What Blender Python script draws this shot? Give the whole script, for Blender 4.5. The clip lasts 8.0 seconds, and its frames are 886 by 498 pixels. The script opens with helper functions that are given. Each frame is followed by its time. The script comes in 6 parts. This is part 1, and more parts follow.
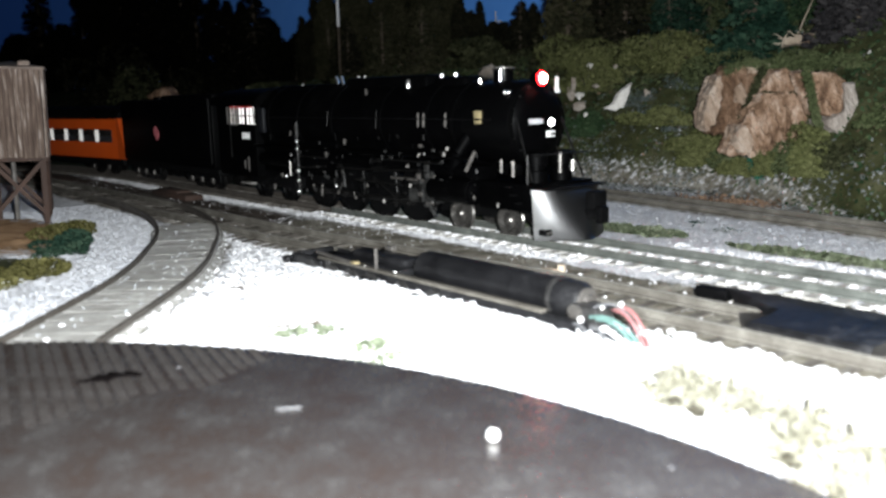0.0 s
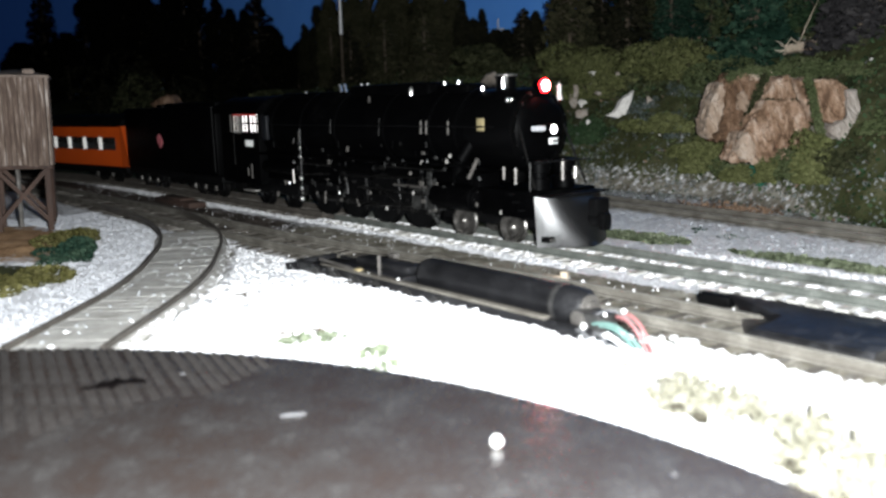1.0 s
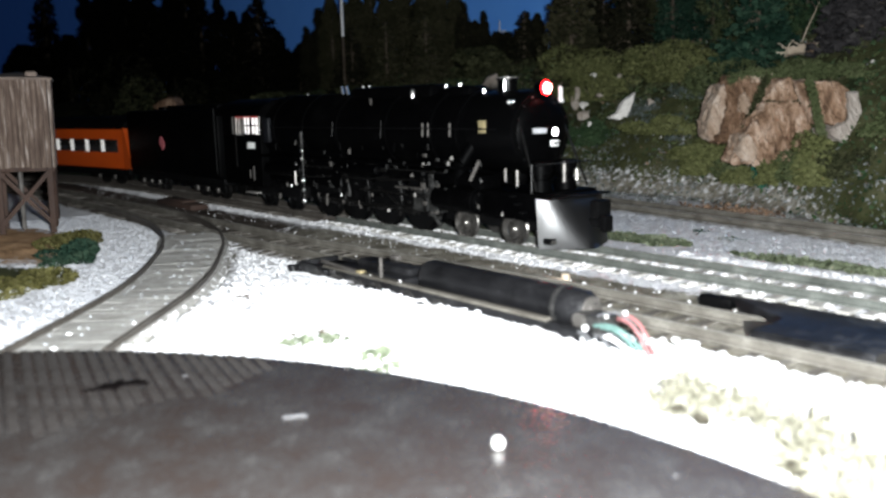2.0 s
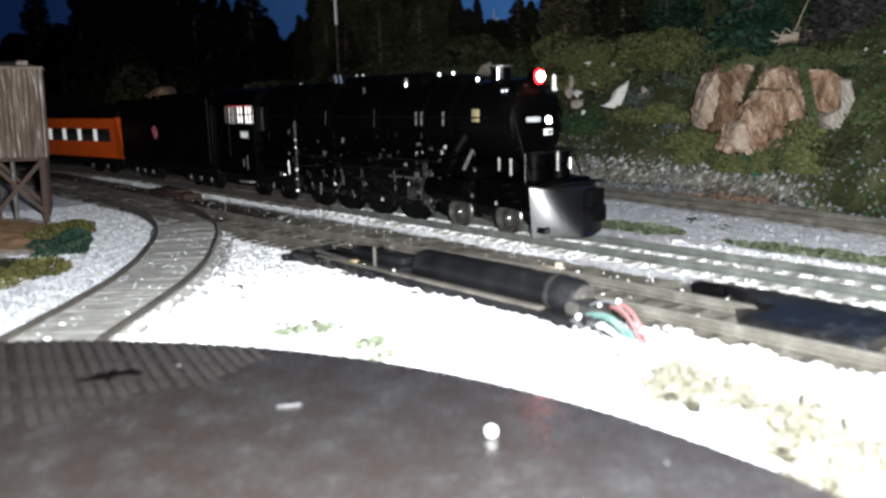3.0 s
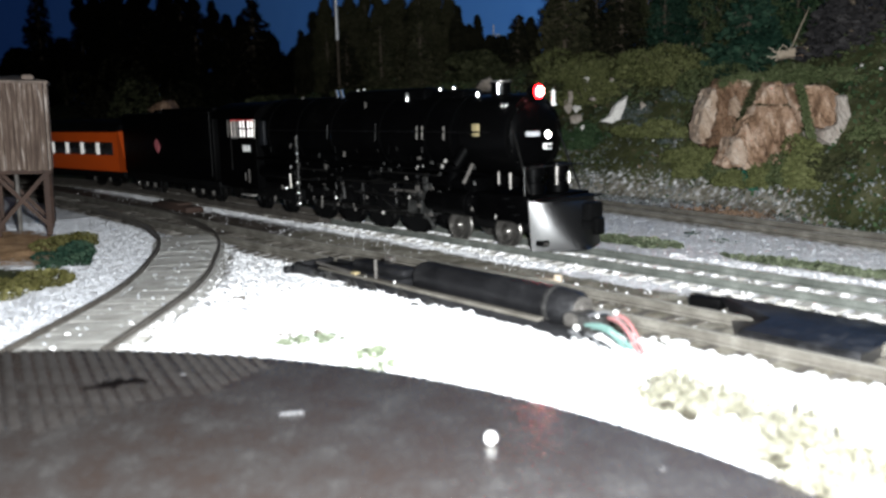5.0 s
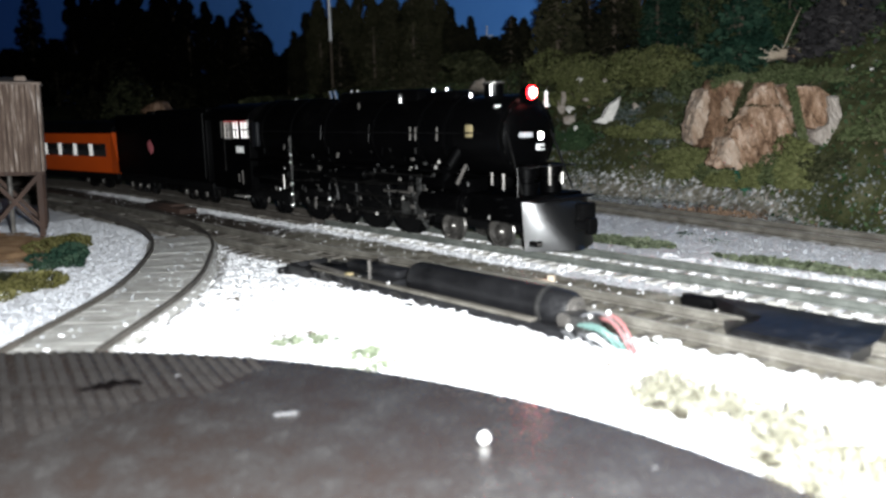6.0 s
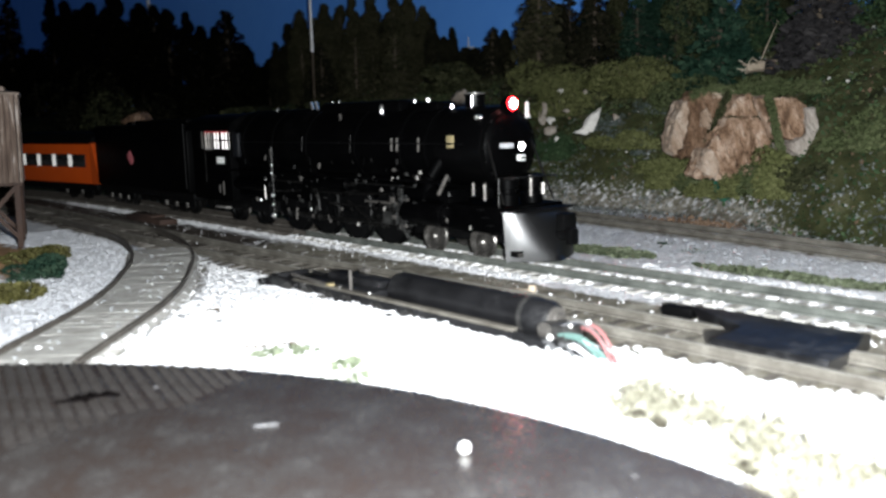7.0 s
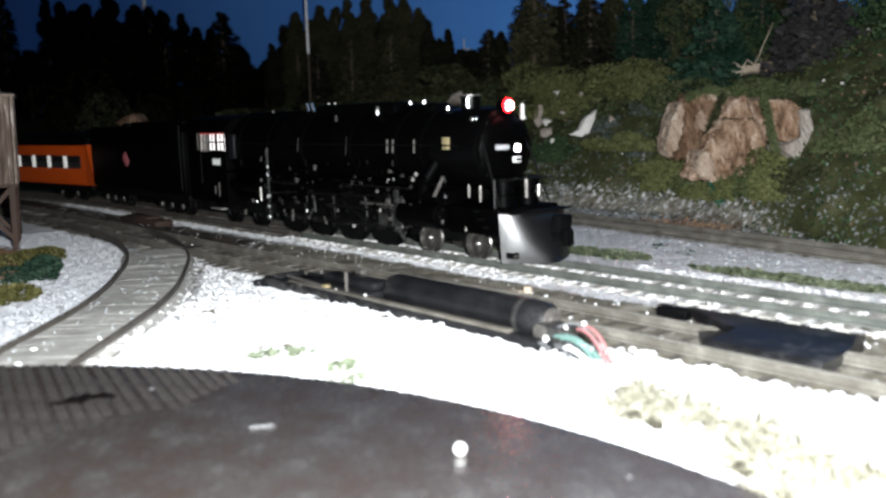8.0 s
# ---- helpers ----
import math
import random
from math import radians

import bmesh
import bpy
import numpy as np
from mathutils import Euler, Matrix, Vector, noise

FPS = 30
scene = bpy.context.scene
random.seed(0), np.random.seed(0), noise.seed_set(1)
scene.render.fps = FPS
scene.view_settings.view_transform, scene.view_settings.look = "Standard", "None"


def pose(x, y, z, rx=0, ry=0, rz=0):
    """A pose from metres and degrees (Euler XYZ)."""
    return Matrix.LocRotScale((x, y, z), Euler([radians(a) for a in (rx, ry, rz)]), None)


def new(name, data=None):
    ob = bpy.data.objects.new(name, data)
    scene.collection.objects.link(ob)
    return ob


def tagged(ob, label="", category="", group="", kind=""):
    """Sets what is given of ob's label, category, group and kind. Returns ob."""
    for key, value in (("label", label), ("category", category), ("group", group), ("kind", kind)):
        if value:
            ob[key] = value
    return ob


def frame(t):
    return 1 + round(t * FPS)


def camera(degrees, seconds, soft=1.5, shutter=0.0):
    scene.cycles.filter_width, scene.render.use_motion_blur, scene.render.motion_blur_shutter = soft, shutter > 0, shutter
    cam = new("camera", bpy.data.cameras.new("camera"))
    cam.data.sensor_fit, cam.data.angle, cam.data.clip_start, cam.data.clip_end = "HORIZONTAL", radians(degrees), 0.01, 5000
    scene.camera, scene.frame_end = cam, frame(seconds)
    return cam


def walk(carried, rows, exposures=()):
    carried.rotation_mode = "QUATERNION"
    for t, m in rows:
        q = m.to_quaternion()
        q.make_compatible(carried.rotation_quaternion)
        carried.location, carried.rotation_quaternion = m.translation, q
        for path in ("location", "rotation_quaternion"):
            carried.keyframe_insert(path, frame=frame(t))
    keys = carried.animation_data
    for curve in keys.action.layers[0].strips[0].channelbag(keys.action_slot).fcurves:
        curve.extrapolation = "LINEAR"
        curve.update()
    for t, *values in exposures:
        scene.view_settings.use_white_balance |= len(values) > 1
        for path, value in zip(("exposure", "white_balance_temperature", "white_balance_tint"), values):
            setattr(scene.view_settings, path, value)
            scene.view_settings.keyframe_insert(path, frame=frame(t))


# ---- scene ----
# A model railway in HO scale, seen at dusk by a hand-held torch. x runs along the main track, y away from it, rail tops at z = 0.
cam = camera(55.0, 8.0, soft=2.7)
cam.data.dof.use_dof = True
cam.data.dof.focus_distance = 0.38
cam.data.dof.aperture_fstop = 24.0
PATH = [
    (0.0, pose(-0.0006, 0.0007, 0.0499, 79.599, 1.411, 50.147)),
    (0.5, pose(0.0000, 0.0003, 0.0501, 80.005, 1.426, 50.436)),
    (1.0, pose(-0.0003, 0.0003, 0.0499, 80.092, 1.492, 50.308)),
    (1.5, pose(0.0000, 0.0000, 0.0500, 80.201, 1.500, 50.319)),
    (1.7, pose(0.0000, 0.0000, 0.0500, 80.222, 1.510, 50.340)),
    (2.8, pose(0.0002, 0.0001, 0.0501, 79.975, 1.600, 50.700)),
    (3.0, pose(0.0003, 0.0001, 0.0501, 79.457, 1.608, 50.023)),
    (3.5, pose(0.0012, -0.0009, 0.0501, 80.127, 1.522, 50.139)),
    (4.0, pose(0.0025, -0.0020, 0.0501, 80.612, 1.540, 49.932)),
    (4.5, pose(0.0024, -0.0019, 0.0500, 80.534, 1.492, 50.062)),
    (4.7, pose(0.0024, -0.0019, 0.0500, 80.417, 1.495, 50.062)),
    (5.8, pose(0.0030, -0.0022, 0.0502, 80.578, 1.530, 49.812)),
    (6.0, pose(0.0031, -0.0023, 0.0502, 80.461, 1.530, 49.603)),
    (6.5, pose(0.0031, -0.0020, 0.0501, 80.374, 1.424, 49.205)),
    (7.0, pose(0.0035, -0.0022, 0.0501, 81.156, 1.463, 48.416)),
    (7.5, pose(0.0036, -0.0024, 0.0502, 81.265, 1.404, 48.021)),
    (8.0, pose(0.0037, -0.0023, 0.0501, 81.261, 1.412, 48.144)),
]
walk(cam, PATH, [(0.0, 0.0), (4.0, -0.03), (8.0, -0.07)])

# ---- light: a dark room, the torch beside the lens, the lamps of the engine ----
world = bpy.data.worlds.new("world")
scene.world = world
world.use_nodes = True
world.node_tree.nodes["Background"].inputs[0].default_value = (0.35, 0.45, 0.7, 1)
world.node_tree.nodes["Background"].inputs[1].default_value = 0.004

torch = bpy.data.lights.new("torch_light", "POINT")
torch.energy = 10.5
torch.color = (0.94, 0.98, 1.0)
torch.shadow_soft_size = 0.003
lamp = new("torch_light", torch)
lamp.matrix_basis = pose(0.007, 0.008, 0.055)


# ---- materials ----
def material(name, base, rough=0.6, metal=0.0, spec=0.5, emit=None, strength=0.0):
    m = bpy.data.materials.new(name)
    m.use_nodes = True
    b = m.node_tree.nodes["Principled BSDF"]
    b.inputs["Base Color"].default_value = (*base, 1)
    b.inputs["Roughness"].default_value = rough
    b.inputs["Metallic"].default_value = metal
    b.inputs["Specular IOR Level"].default_value = spec
    if emit:
        b.inputs["Emission Color"].default_value = (*emit, 1)
        b.inputs["Emission Strength"].default_value = strength
    return m


def varied(name, stops, scale=200.0, fine=1500.0, rough=0.7, bump=0.3, metal=0.0, spec=0.4, stretch=(1, 1, 1), per="", depth=0.0005, space="object"):
    """Noise at two scales between colour stops, with roughness and relief; per: Random of the object or of the island shifts the colour."""
    m = bpy.data.materials.new(name)
    m.use_nodes = True
    nt = m.node_tree
    nodes, link = nt.nodes, nt.links.new
    b = nodes["Principled BSDF"]
    co = nodes.new("ShaderNodeTexCoord")
    mp = nodes.new("ShaderNodeMapping")
    mp.inputs["Scale"].default_value = stretch
    link(nodes.new("ShaderNodeNewGeometry").outputs["Position"] if space == "world" else co.outputs["Object"], mp.inputs[0])
    n1 = nodes.new("ShaderNodeTexNoise")
    n1.inputs["Scale"].default_value, n1.inputs["Detail"].default_value = scale, 4
    n2 = nodes.new("ShaderNodeTexNoise")
    n2.inputs["Scale"].default_value, n2.inputs["Detail"].default_value = fine, 3
    link(mp.outputs[0], n1.inputs["Vector"])
    link(mp.outputs[0], n2.inputs["Vector"])
    mix = nodes.new("ShaderNodeMath")
    mix.operation = "MULTIPLY_ADD"
    link(n2.outputs["Fac"], mix.inputs[0])
    mix.inputs[1].default_value = 0.6
    add = nodes.new("ShaderNodeMath")
    add.operation = "MULTIPLY_ADD"
    link(n1.outputs["Fac"], add.inputs[0])
    add.inputs[1].default_value, add.inputs[2].default_value = 1.2, -0.4
    link(add.outputs[0], mix.inputs[2])
    out = mix.outputs[0]
    if per:
        if per == "object":
            src = nodes.new("ShaderNodeObjectInfo").outputs["Random"]
        else:
            src = nodes.new("ShaderNodeNewGeometry").outputs["Random Per Island"]
        j = nodes.new("ShaderNodeMath")
        j.operation = "MULTIPLY_ADD"
        link(src, j.inputs[0])
        j.inputs[1].default_value = 0.5
        k = nodes.new("ShaderNodeMath")
        k.operation = "ADD"
        link(out, k.inputs[0])
        k.inputs[1].default_value = -0.25
        link(k.outputs[0], j.inputs[2])
        out = j.outputs[0]
    ramp = nodes.new("ShaderNodeValToRGB")
    e = ramp.color_ramp.elements
    while len(e) < len(stops):
        e.new(0.5)
    for el, (p, c) in zip(e, stops):
        el.position, el.color = p, (*c, 1)
    link(out, ramp.inputs[0])
    link(ramp.outputs[0], b.inputs["Base Color"])
    rr = nodes.new("ShaderNodeMath")
    rr.operation = "MULTIPLY_ADD"
    link(n2.outputs["Fac"], rr.inputs[0])
    rr.inputs[1].default_value, rr.inputs[2].default_value = 0.3, max(0.02, rough - 0.15)
    link(rr.outputs[0], b.inputs["Roughness"])
    b.inputs["Metallic"].default_value = metal
    b.inputs["Specular IOR Level"].default_value = spec
    if bump:
        bp = nodes.new("ShaderNodeBump")
        bp.inputs["Strength"].default_value, bp.inputs["Distance"].default_value = bump, depth
        link(mix.outputs[0], bp.inputs["Height"])
        link(bp.outputs[0], b.inputs["Normal"])
    return m



STONE = varied("ballast_stone", [(0.1, (0.60, 0.60, 0.61)), (0.4, (0.70, 0.70, 0.71)), (0.85, (0.80, 0.80, 0.81))], 300, 1500, 0.95, 0.3, spec=0.1, per="island")
FINESTONE = varied("fine_gravel", [(0.1, (0.33, 0.34, 0.36)), (0.4, (0.36, 0.372, 0.395)), (0.85, (0.40, 0.412, 0.435))], 300, 1500, 0.95, 0.2, spec=0.05, per="island")
FINEGRIT = varied("pale_fine_grit", [(0.1, (0.42, 0.43, 0.45)), (0.4, (0.47, 0.48, 0.505)), (0.85, (0.54, 0.55, 0.575))], 60, 1500, 0.95, 0.2, spec=0.05, per="island")
SAGE = varied("sage_flock", [(0.15, (0.03, 0.038, 0.022)), (0.5, (0.07, 0.082, 0.05)), (0.85, (0.13, 0.145, 0.10))], 90, 900, 0.95, 0.3, spec=0.05, per="island")
TIE = varied("weathered_tie", [(0.2, (0.04, 0.034, 0.028)), (0.6, (0.092, 0.082, 0.07)), (0.9, (0.19, 0.18, 0.163))], 220, 1800, 0.85, 0.5, stretch=(1, 0.2, 1), per="object", space="world")
PLANK = varied("grey_plank", [(0.2, (0.25, 0.24, 0.22)), (0.5, (0.35, 0.34, 0.318)), (0.85, (0.47, 0.46, 0.435))], 200, 1800, 0.95, 0.5, spec=0.05, stretch=(1, 0.8, 1), space="world")
RAIL = varied("dusty_rail", [(0.2, (0.055, 0.049, 0.041)), (0.6, (0.112, 0.104, 0.09)), (0.9, (0.195, 0.184, 0.162))], 150, 1500, 0.7, 0.3, spec=0.08)
RAILGREY = varied("grey_green_rail", [(0.2, (0.052, 0.056, 0.05)), (0.6, (0.094, 0.1, 0.091)), (0.9, (0.165, 0.172, 0.158))], 150, 1500, 0.7, 0.3, spec=0.08)
RAILDARK = varied("dark_brown_rail", [(0.2, (0.035, 0.03, 0.025)), (0.8, (0.085, 0.075, 0.065))], 150, 1500, 0.6, 0.3)
RAILTOP = varied("worn_railhead", [(0.2, (0.12, 0.113, 0.1)), (0.7, (0.23, 0.222, 0.2))], 120, 1500, 0.7, 0.1, spec=0.05)
DECK = varied("turntable_deck", [(0.15, (0.0268, 0.0195, 0.0165)), (0.38, (0.0275, 0.0225, 0.0208)), (0.6, (0.032, 0.029, 0.028)), (0.9, (0.051, 0.0485, 0.047))], 190, 900, 0.25, 0.14, spec=0.3, depth=0.0003)
BOARD = varied("ribbed_deck", [(0.2, (0.022, 0.018, 0.016)), (0.8, (0.050, 0.046, 0.044))], 200, 900, 0.6, 0.2, spec=0.2)
_map = next(nd for nd in DECK.node_tree.nodes if nd.type == "MAPPING")
_map.vector_type = "TEXTURE"
_map.inputs["Rotation"].default_value = (0, 0, radians(52))
_map.inputs["Scale"].default_value = (1.1, 1.5, 1.0)
FLECK = material("pale_fleck", (0.10, 0.10, 0.105), 0.6)
SOOT = material("dark_smear", (0.004, 0.003, 0.003), 0.8, spec=0.03)
BLACK = varied("black_loco_paint", [(0.3, (0.0005, 0.0005, 0.0006)), (0.65, (0.0009, 0.0009, 0.001)), (0.9, (0.0028, 0.0028, 0.0028))], 60, 900, 0.46, 0.05, spec=0.025)
DULLBOX = material("bluish_black_paint", (0.006, 0.0065, 0.008), 0.45, spec=0.2)
GLOSS = material("glossy_black_paint", (0.0009, 0.0009, 0.001), 0.30, spec=0.09)
GREYPAINT = varied("dusty_grey_gear", [(0.25, (0.006, 0.006, 0.006)), (0.6, (0.020, 0.020, 0.019)), (0.88, (0.075, 0.075, 0.072))], 300, 1800, 0.55, 0.3)
WHEEL = varied("turned_steel_wheel", [(0.2, (0.09, 0.085, 0.08)), (0.8, (0.2, 0.19, 0.175))], 300, 2000, 0.30, 0.1, metal=0.85)
PILOT = material("polished_black_pilot", (0.008, 0.008, 0.0085), 0.335, spec=1.0)
PILOT.node_tree.nodes["Principled BSDF"].inputs["IOR"].default_value = 1.8
SATIN = varied("dull_black_plastic", [(0.2, (0.0012, 0.0012, 0.0013)), (0.8, (0.0036, 0.0036, 0.0038))], 80, 900, 0.5, 0.1, spec=0.06)
SCRAP = varied("scuffed_black_plastic", [(0.2, (0.005, 0.005, 0.0056)), (0.6, (0.011, 0.011, 0.012)), (0.9, (0.026, 0.026, 0.027))], 140, 1200, 0.36, 0.2, spec=0.35)
STEEL = varied("nickel_steel", [(0.2, (0.30, 0.28, 0.26)), (0.8, (0.5, 0.48, 0.45))], 300, 2000, 0.36, 0.1, metal=0.55)
DULLSTEEL = varied("oily_steel", [(0.2, (0.05, 0.05, 0.05)), (0.8, (0.14, 0.135, 0.13))], 300, 2000, 0.4, 0.1, metal=0.8)
OILY = varied("black_oily_steel", [(0.25, (0.004, 0.004, 0.004)), (0.7, (0.014, 0.0135, 0.013)), (0.95, (0.09, 0.087, 0.082))], 260, 1800, 0.36, 0.2, metal=0.6)
CHROME = material("polished_metal", (0.85, 0.84, 0.82), 0.3, 1.0)
BRASS = material("aged_brass", (0.40, 0.33, 0.18), 0.5, 0.5)
NICKEL = material("dull_nickel", (0.6, 0.6, 0.58), 0.5, 0.3)
ORANGE = varied("orange_car_paint", [(0.2, (0.35, 0.045, 0.003)), (0.8, (0.44, 0.062, 0.004))], 40, 900, 0.45, 0.05)
DARKGLASS = material("dark_window_glass", (0.015, 0.014, 0.013), 0.1)
WHITE = varied("white_paint", [(0.2, (0.7, 0.7, 0.69)), (0.8, (0.82, 0.82, 0.8))], 60, 900, 0.5, 0.05)
REDPAINT = material("red_paint", (0.55, 0.03, 0.03), 0.4)
HERALD = varied("faded_red_paint", [(0.2, (0.30, 0.05, 0.06)), (0.8, (0.52, 0.17, 0.19))], 400, 2500, 0.5, 0.0)
REDLAMP = material("red_lamp", (0.6, 0.0, 0.0), 0.3, emit=(1.0, 0.004, 0.006), strength=45.0)
REDCORE = material("red_lamp_core", (1, 0.6, 0.6), 0.3, emit=(1.0, 0.35, 0.33), strength=60.0)
WHITELAMP = material("headlamp_glow", (1, 1, 1), 0.3, emit=(1.0, 0.98, 0.95), strength=14.0)
DIMLAMP = material("number_board_glow", (0.3, 0.3, 0.31), 0.3, emit=(0.85, 0.92, 1.0), strength=0.28)
BLIND = material("lit_blind", (0.8, 0.8, 0.78), 0.6, emit=(1.0, 0.97, 0.92), strength=0.35)
DULL = varied("tarnished_steel", [(0.2, (0.06, 0.055, 0.05)), (0.8, (0.15, 0.14, 0.13))], 300, 2000, 0.36, 0.1, metal=0.4)
CABLAMP = material("cab_light", (1, 1, 1), 0.4, emit=(1.0, 0.95, 0.93), strength=1.6)
GREENLAMP = material("green_class_lamp", (0.1, 0.5, 0.4), 0.3, emit=(0.1, 0.7, 0.5), strength=0.6)
TOWERWOOD = varied("weathered_tower_boards", [(0.2, (0.03, 0.018, 0.012)), (0.45, (0.064, 0.042, 0.031)), (0.6, (0.105, 0.077, 0.06)), (0.8, (0.30, 0.26, 0.235))], 760, 1900, 0.85, 0.9, stretch=(1, 1, 0.10), space="world")
TIMBER = varied("brown_timber", [(0.2, (0.020, 0.010, 0.0065)), (0.8, (0.048, 0.026, 0.018))], 150, 1200, 0.8, 0.4, stretch=(1, 1, 0.3))
ROOFING = varied("brown_roofing", [(0.2, (0.06, 0.045, 0.036)), (0.8, (0.15, 0.115, 0.095))], 150, 1200, 0.85, 0.4)
ROCK = varied("tan_rock", [(0.22, (0.08, 0.043, 0.023)), (0.42, (0.19, 0.115, 0.07)), (0.6, (0.30, 0.205, 0.145)), (0.85, (0.50, 0.41, 0.335))], 110, 420, 0.85, 0.8, stretch=(1.3, 1.3, 0.55), depth=0.002)
DARKROCK = varied("brown_rock", [(0.22, (0.04, 0.021, 0.011)), (0.48, (0.11, 0.06, 0.032)), (0.7, (0.20, 0.125, 0.08)), (0.88, (0.40, 0.31, 0.245))], 110, 420, 0.85, 0.8, stretch=(1.3, 1.3, 0.5), depth=0.002)
CREAMROCK = varied("cream_rock", [(0.15, (0.15, 0.095, 0.06)), (0.45, (0.28, 0.205, 0.15)), (0.8, (0.44, 0.37, 0.31))], 110, 420, 0.85, 0.7, stretch=(1, 1, 0.5), depth=0.002)
WHITEROCK = varied("white_rock", [(0.2, (0.42, 0.40, 0.37)), (0.8, (0.68, 0.66, 0.62))], 120, 700, 0.9, 0.5, depth=0.001)
PALEROCK = varied("pale_rock", [(0.15, (0.16, 0.12, 0.09)), (0.6, (0.32, 0.28, 0.24)), (0.9, (0.5, 0.47, 0.43))], 90, 500, 0.85, 0.6, depth=0.002)
PALESLAB = varied("grey_cream_rock", [(0.15, (0.13, 0.10, 0.08)), (0.45, (0.26, 0.225, 0.195)), (0.85, (0.38, 0.35, 0.32))], 110, 500, 0.85, 0.5, stretch=(1.4, 1.4, 0.3), depth=0.001)
GRASS = varied("olive_flock", [(0.15, (0.032, 0.042, 0.018)), (0.5, (0.053, 0.066, 0.029)), (0.85, (0.085, 0.097, 0.049))], 60, 900, 0.95, 0.3, spec=0.05, per="island")
MOSS = varied("dark_green_flock", [(0.15, (0.015, 0.030, 0.014)), (0.5, (0.026, 0.048, 0.022)), (0.85, (0.046, 0.070, 0.035))], 60, 900, 0.95, 0.3, spec=0.05, per="island")
TEAL = varied("bluish_green_flock", [(0.15, (0.008, 0.05, 0.032)), (0.85, (0.025, 0.12, 0.08))], 90, 900, 0.95, 0.3, spec=0.1, per="island")
GREYFLOCK = varied("grey_green_flock", [(0.15, (0.055, 0.064, 0.058)), (0.5, (0.11, 0.12, 0.113)), (0.85, (0.2, 0.21, 0.21))], 90, 900, 0.95, 0.3, spec=0.05, per="island")
# far foliage: the torch's falloff is put into the colour, nearly black
FARNEEDLE = varied("far_foliage_unlit_dark", [(0.15, (0.0012, 0.0014, 0.0010)), (0.5, (0.0032, 0.0034, 0.0022)), (0.85, (0.0075, 0.0076, 0.0048))], 60, 700, 0.95, 0.0, spec=0.02, per="island")
MIDNEEDLE = varied("brownish_green_foliage", [(0.15, (0.013, 0.0142, 0.0078)), (0.5, (0.027, 0.027, 0.0145)), (0.85, (0.052, 0.048, 0.028))], 45, 300, 0.95, 0.0, spec=0.03, per="island")
# needles coloured below their own green to stand for dim light
NEEDLE = varied("dimmed_conifer_needles", [(0.15, (0.003, 0.0038, 0.0022)), (0.5, (0.009, 0.0092, 0.005)), (0.85, (0.024, 0.0222, 0.0128))], 60, 700, 0.9, 0.0, spec=0.05, per="island")
FIR = varied("green_fir_needles", [(0.15, (0.004, 0.013, 0.0085)), (0.5, (0.012, 0.031, 0.020)), (0.85, (0.032, 0.06, 0.038))], 60, 700, 0.9, 0.0, spec=0.05, per="island")
PURPLE = varied("brownish_conifer_needles", [(0.15, (0.011, 0.0105, 0.0115)), (0.5, (0.022, 0.0205, 0.0215)), (0.85, (0.04, 0.037, 0.037))], 60, 700, 0.9, 0.0, spec=0.15, per="island")
BARK = varied("dark_bark", [(0.2, (0.04, 0.03, 0.02)), (0.8, (0.11, 0.085, 0.06))], 200, 1200, 0.9, 0.4)
LITTER = varied("brown_leaf_litter", [(0.2, (0.06, 0.035, 0.02)), (0.8, (0.2, 0.13, 0.085))], 200, 1500, 0.9, 0.2, per="island")
DEADWOOD = varied("pale_dead_wood", [(0.2, (0.22, 0.17, 0.12)), (0.8, (0.5, 0.42, 0.33))], 200, 1200, 0.85, 0.4)
STRAW = varied("cream_lichen", [(0.15, (0.05, 0.046, 0.033)), (0.5, (0.14, 0.133, 0.105)), (0.85, (0.25, 0.24, 0.2))], 200, 1500, 0.95, 0.3, spec=0.05, per="island")
# dull olive; on far bushes and under the crag's head it stands for shade
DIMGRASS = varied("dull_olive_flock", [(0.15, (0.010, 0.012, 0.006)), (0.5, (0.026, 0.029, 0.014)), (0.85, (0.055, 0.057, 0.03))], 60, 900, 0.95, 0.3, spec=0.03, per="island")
# dark colour for the shadowed hollows of the lichen
HOLLOWSHADE = varied("lichen_hollow_shade", [(0.2, (0.02, 0.018, 0.013)), (0.8, (0.06, 0.055, 0.042))], 300, 1500, 0.95, 0.2, spec=0.05)
RAMPBLACK = varied("scuffed_black_ramp", [(0.2, (0.004, 0.004, 0.0043)), (0.55, (0.010, 0.010, 0.0108)), (0.85, (0.045, 0.045, 0.048))], 110, 500, 0.36, 0.4, spec=0.35)
LIGHTGRASS = varied("light_olive_flock", [(0.15, (0.052, 0.058, 0.022)), (0.5, (0.085, 0.092, 0.036)), (0.85, (0.122, 0.128, 0.056))], 60, 900, 0.95, 0.3, spec=0.05, per="island")
WEEDGREY = varied("grey_weed_flock", [(0.15, (0.024, 0.034, 0.026)), (0.5, (0.055, 0.07, 0.06)), (0.85, (0.13, 0.145, 0.145))], 90, 900, 0.95, 0.3, spec=0.03, per="island")
FOOTWEED = varied("dusty_weed_flock", [(0.15, (0.042, 0.048, 0.042)), (0.5, (0.10, 0.108, 0.102)), (0.85, (0.24, 0.248, 0.255))], 90, 900, 0.95, 0.3, spec=0.05, per="island")
BUSHGREEN = varied("dark_bluish_green_foam", [(0.15, (0.006, 0.016, 0.011)), (0.5, (0.014, 0.031, 0.021)), (0.85, (0.034, 0.055, 0.036))], 120, 900, 0.95, 0.3, spec=0.03, per="island")
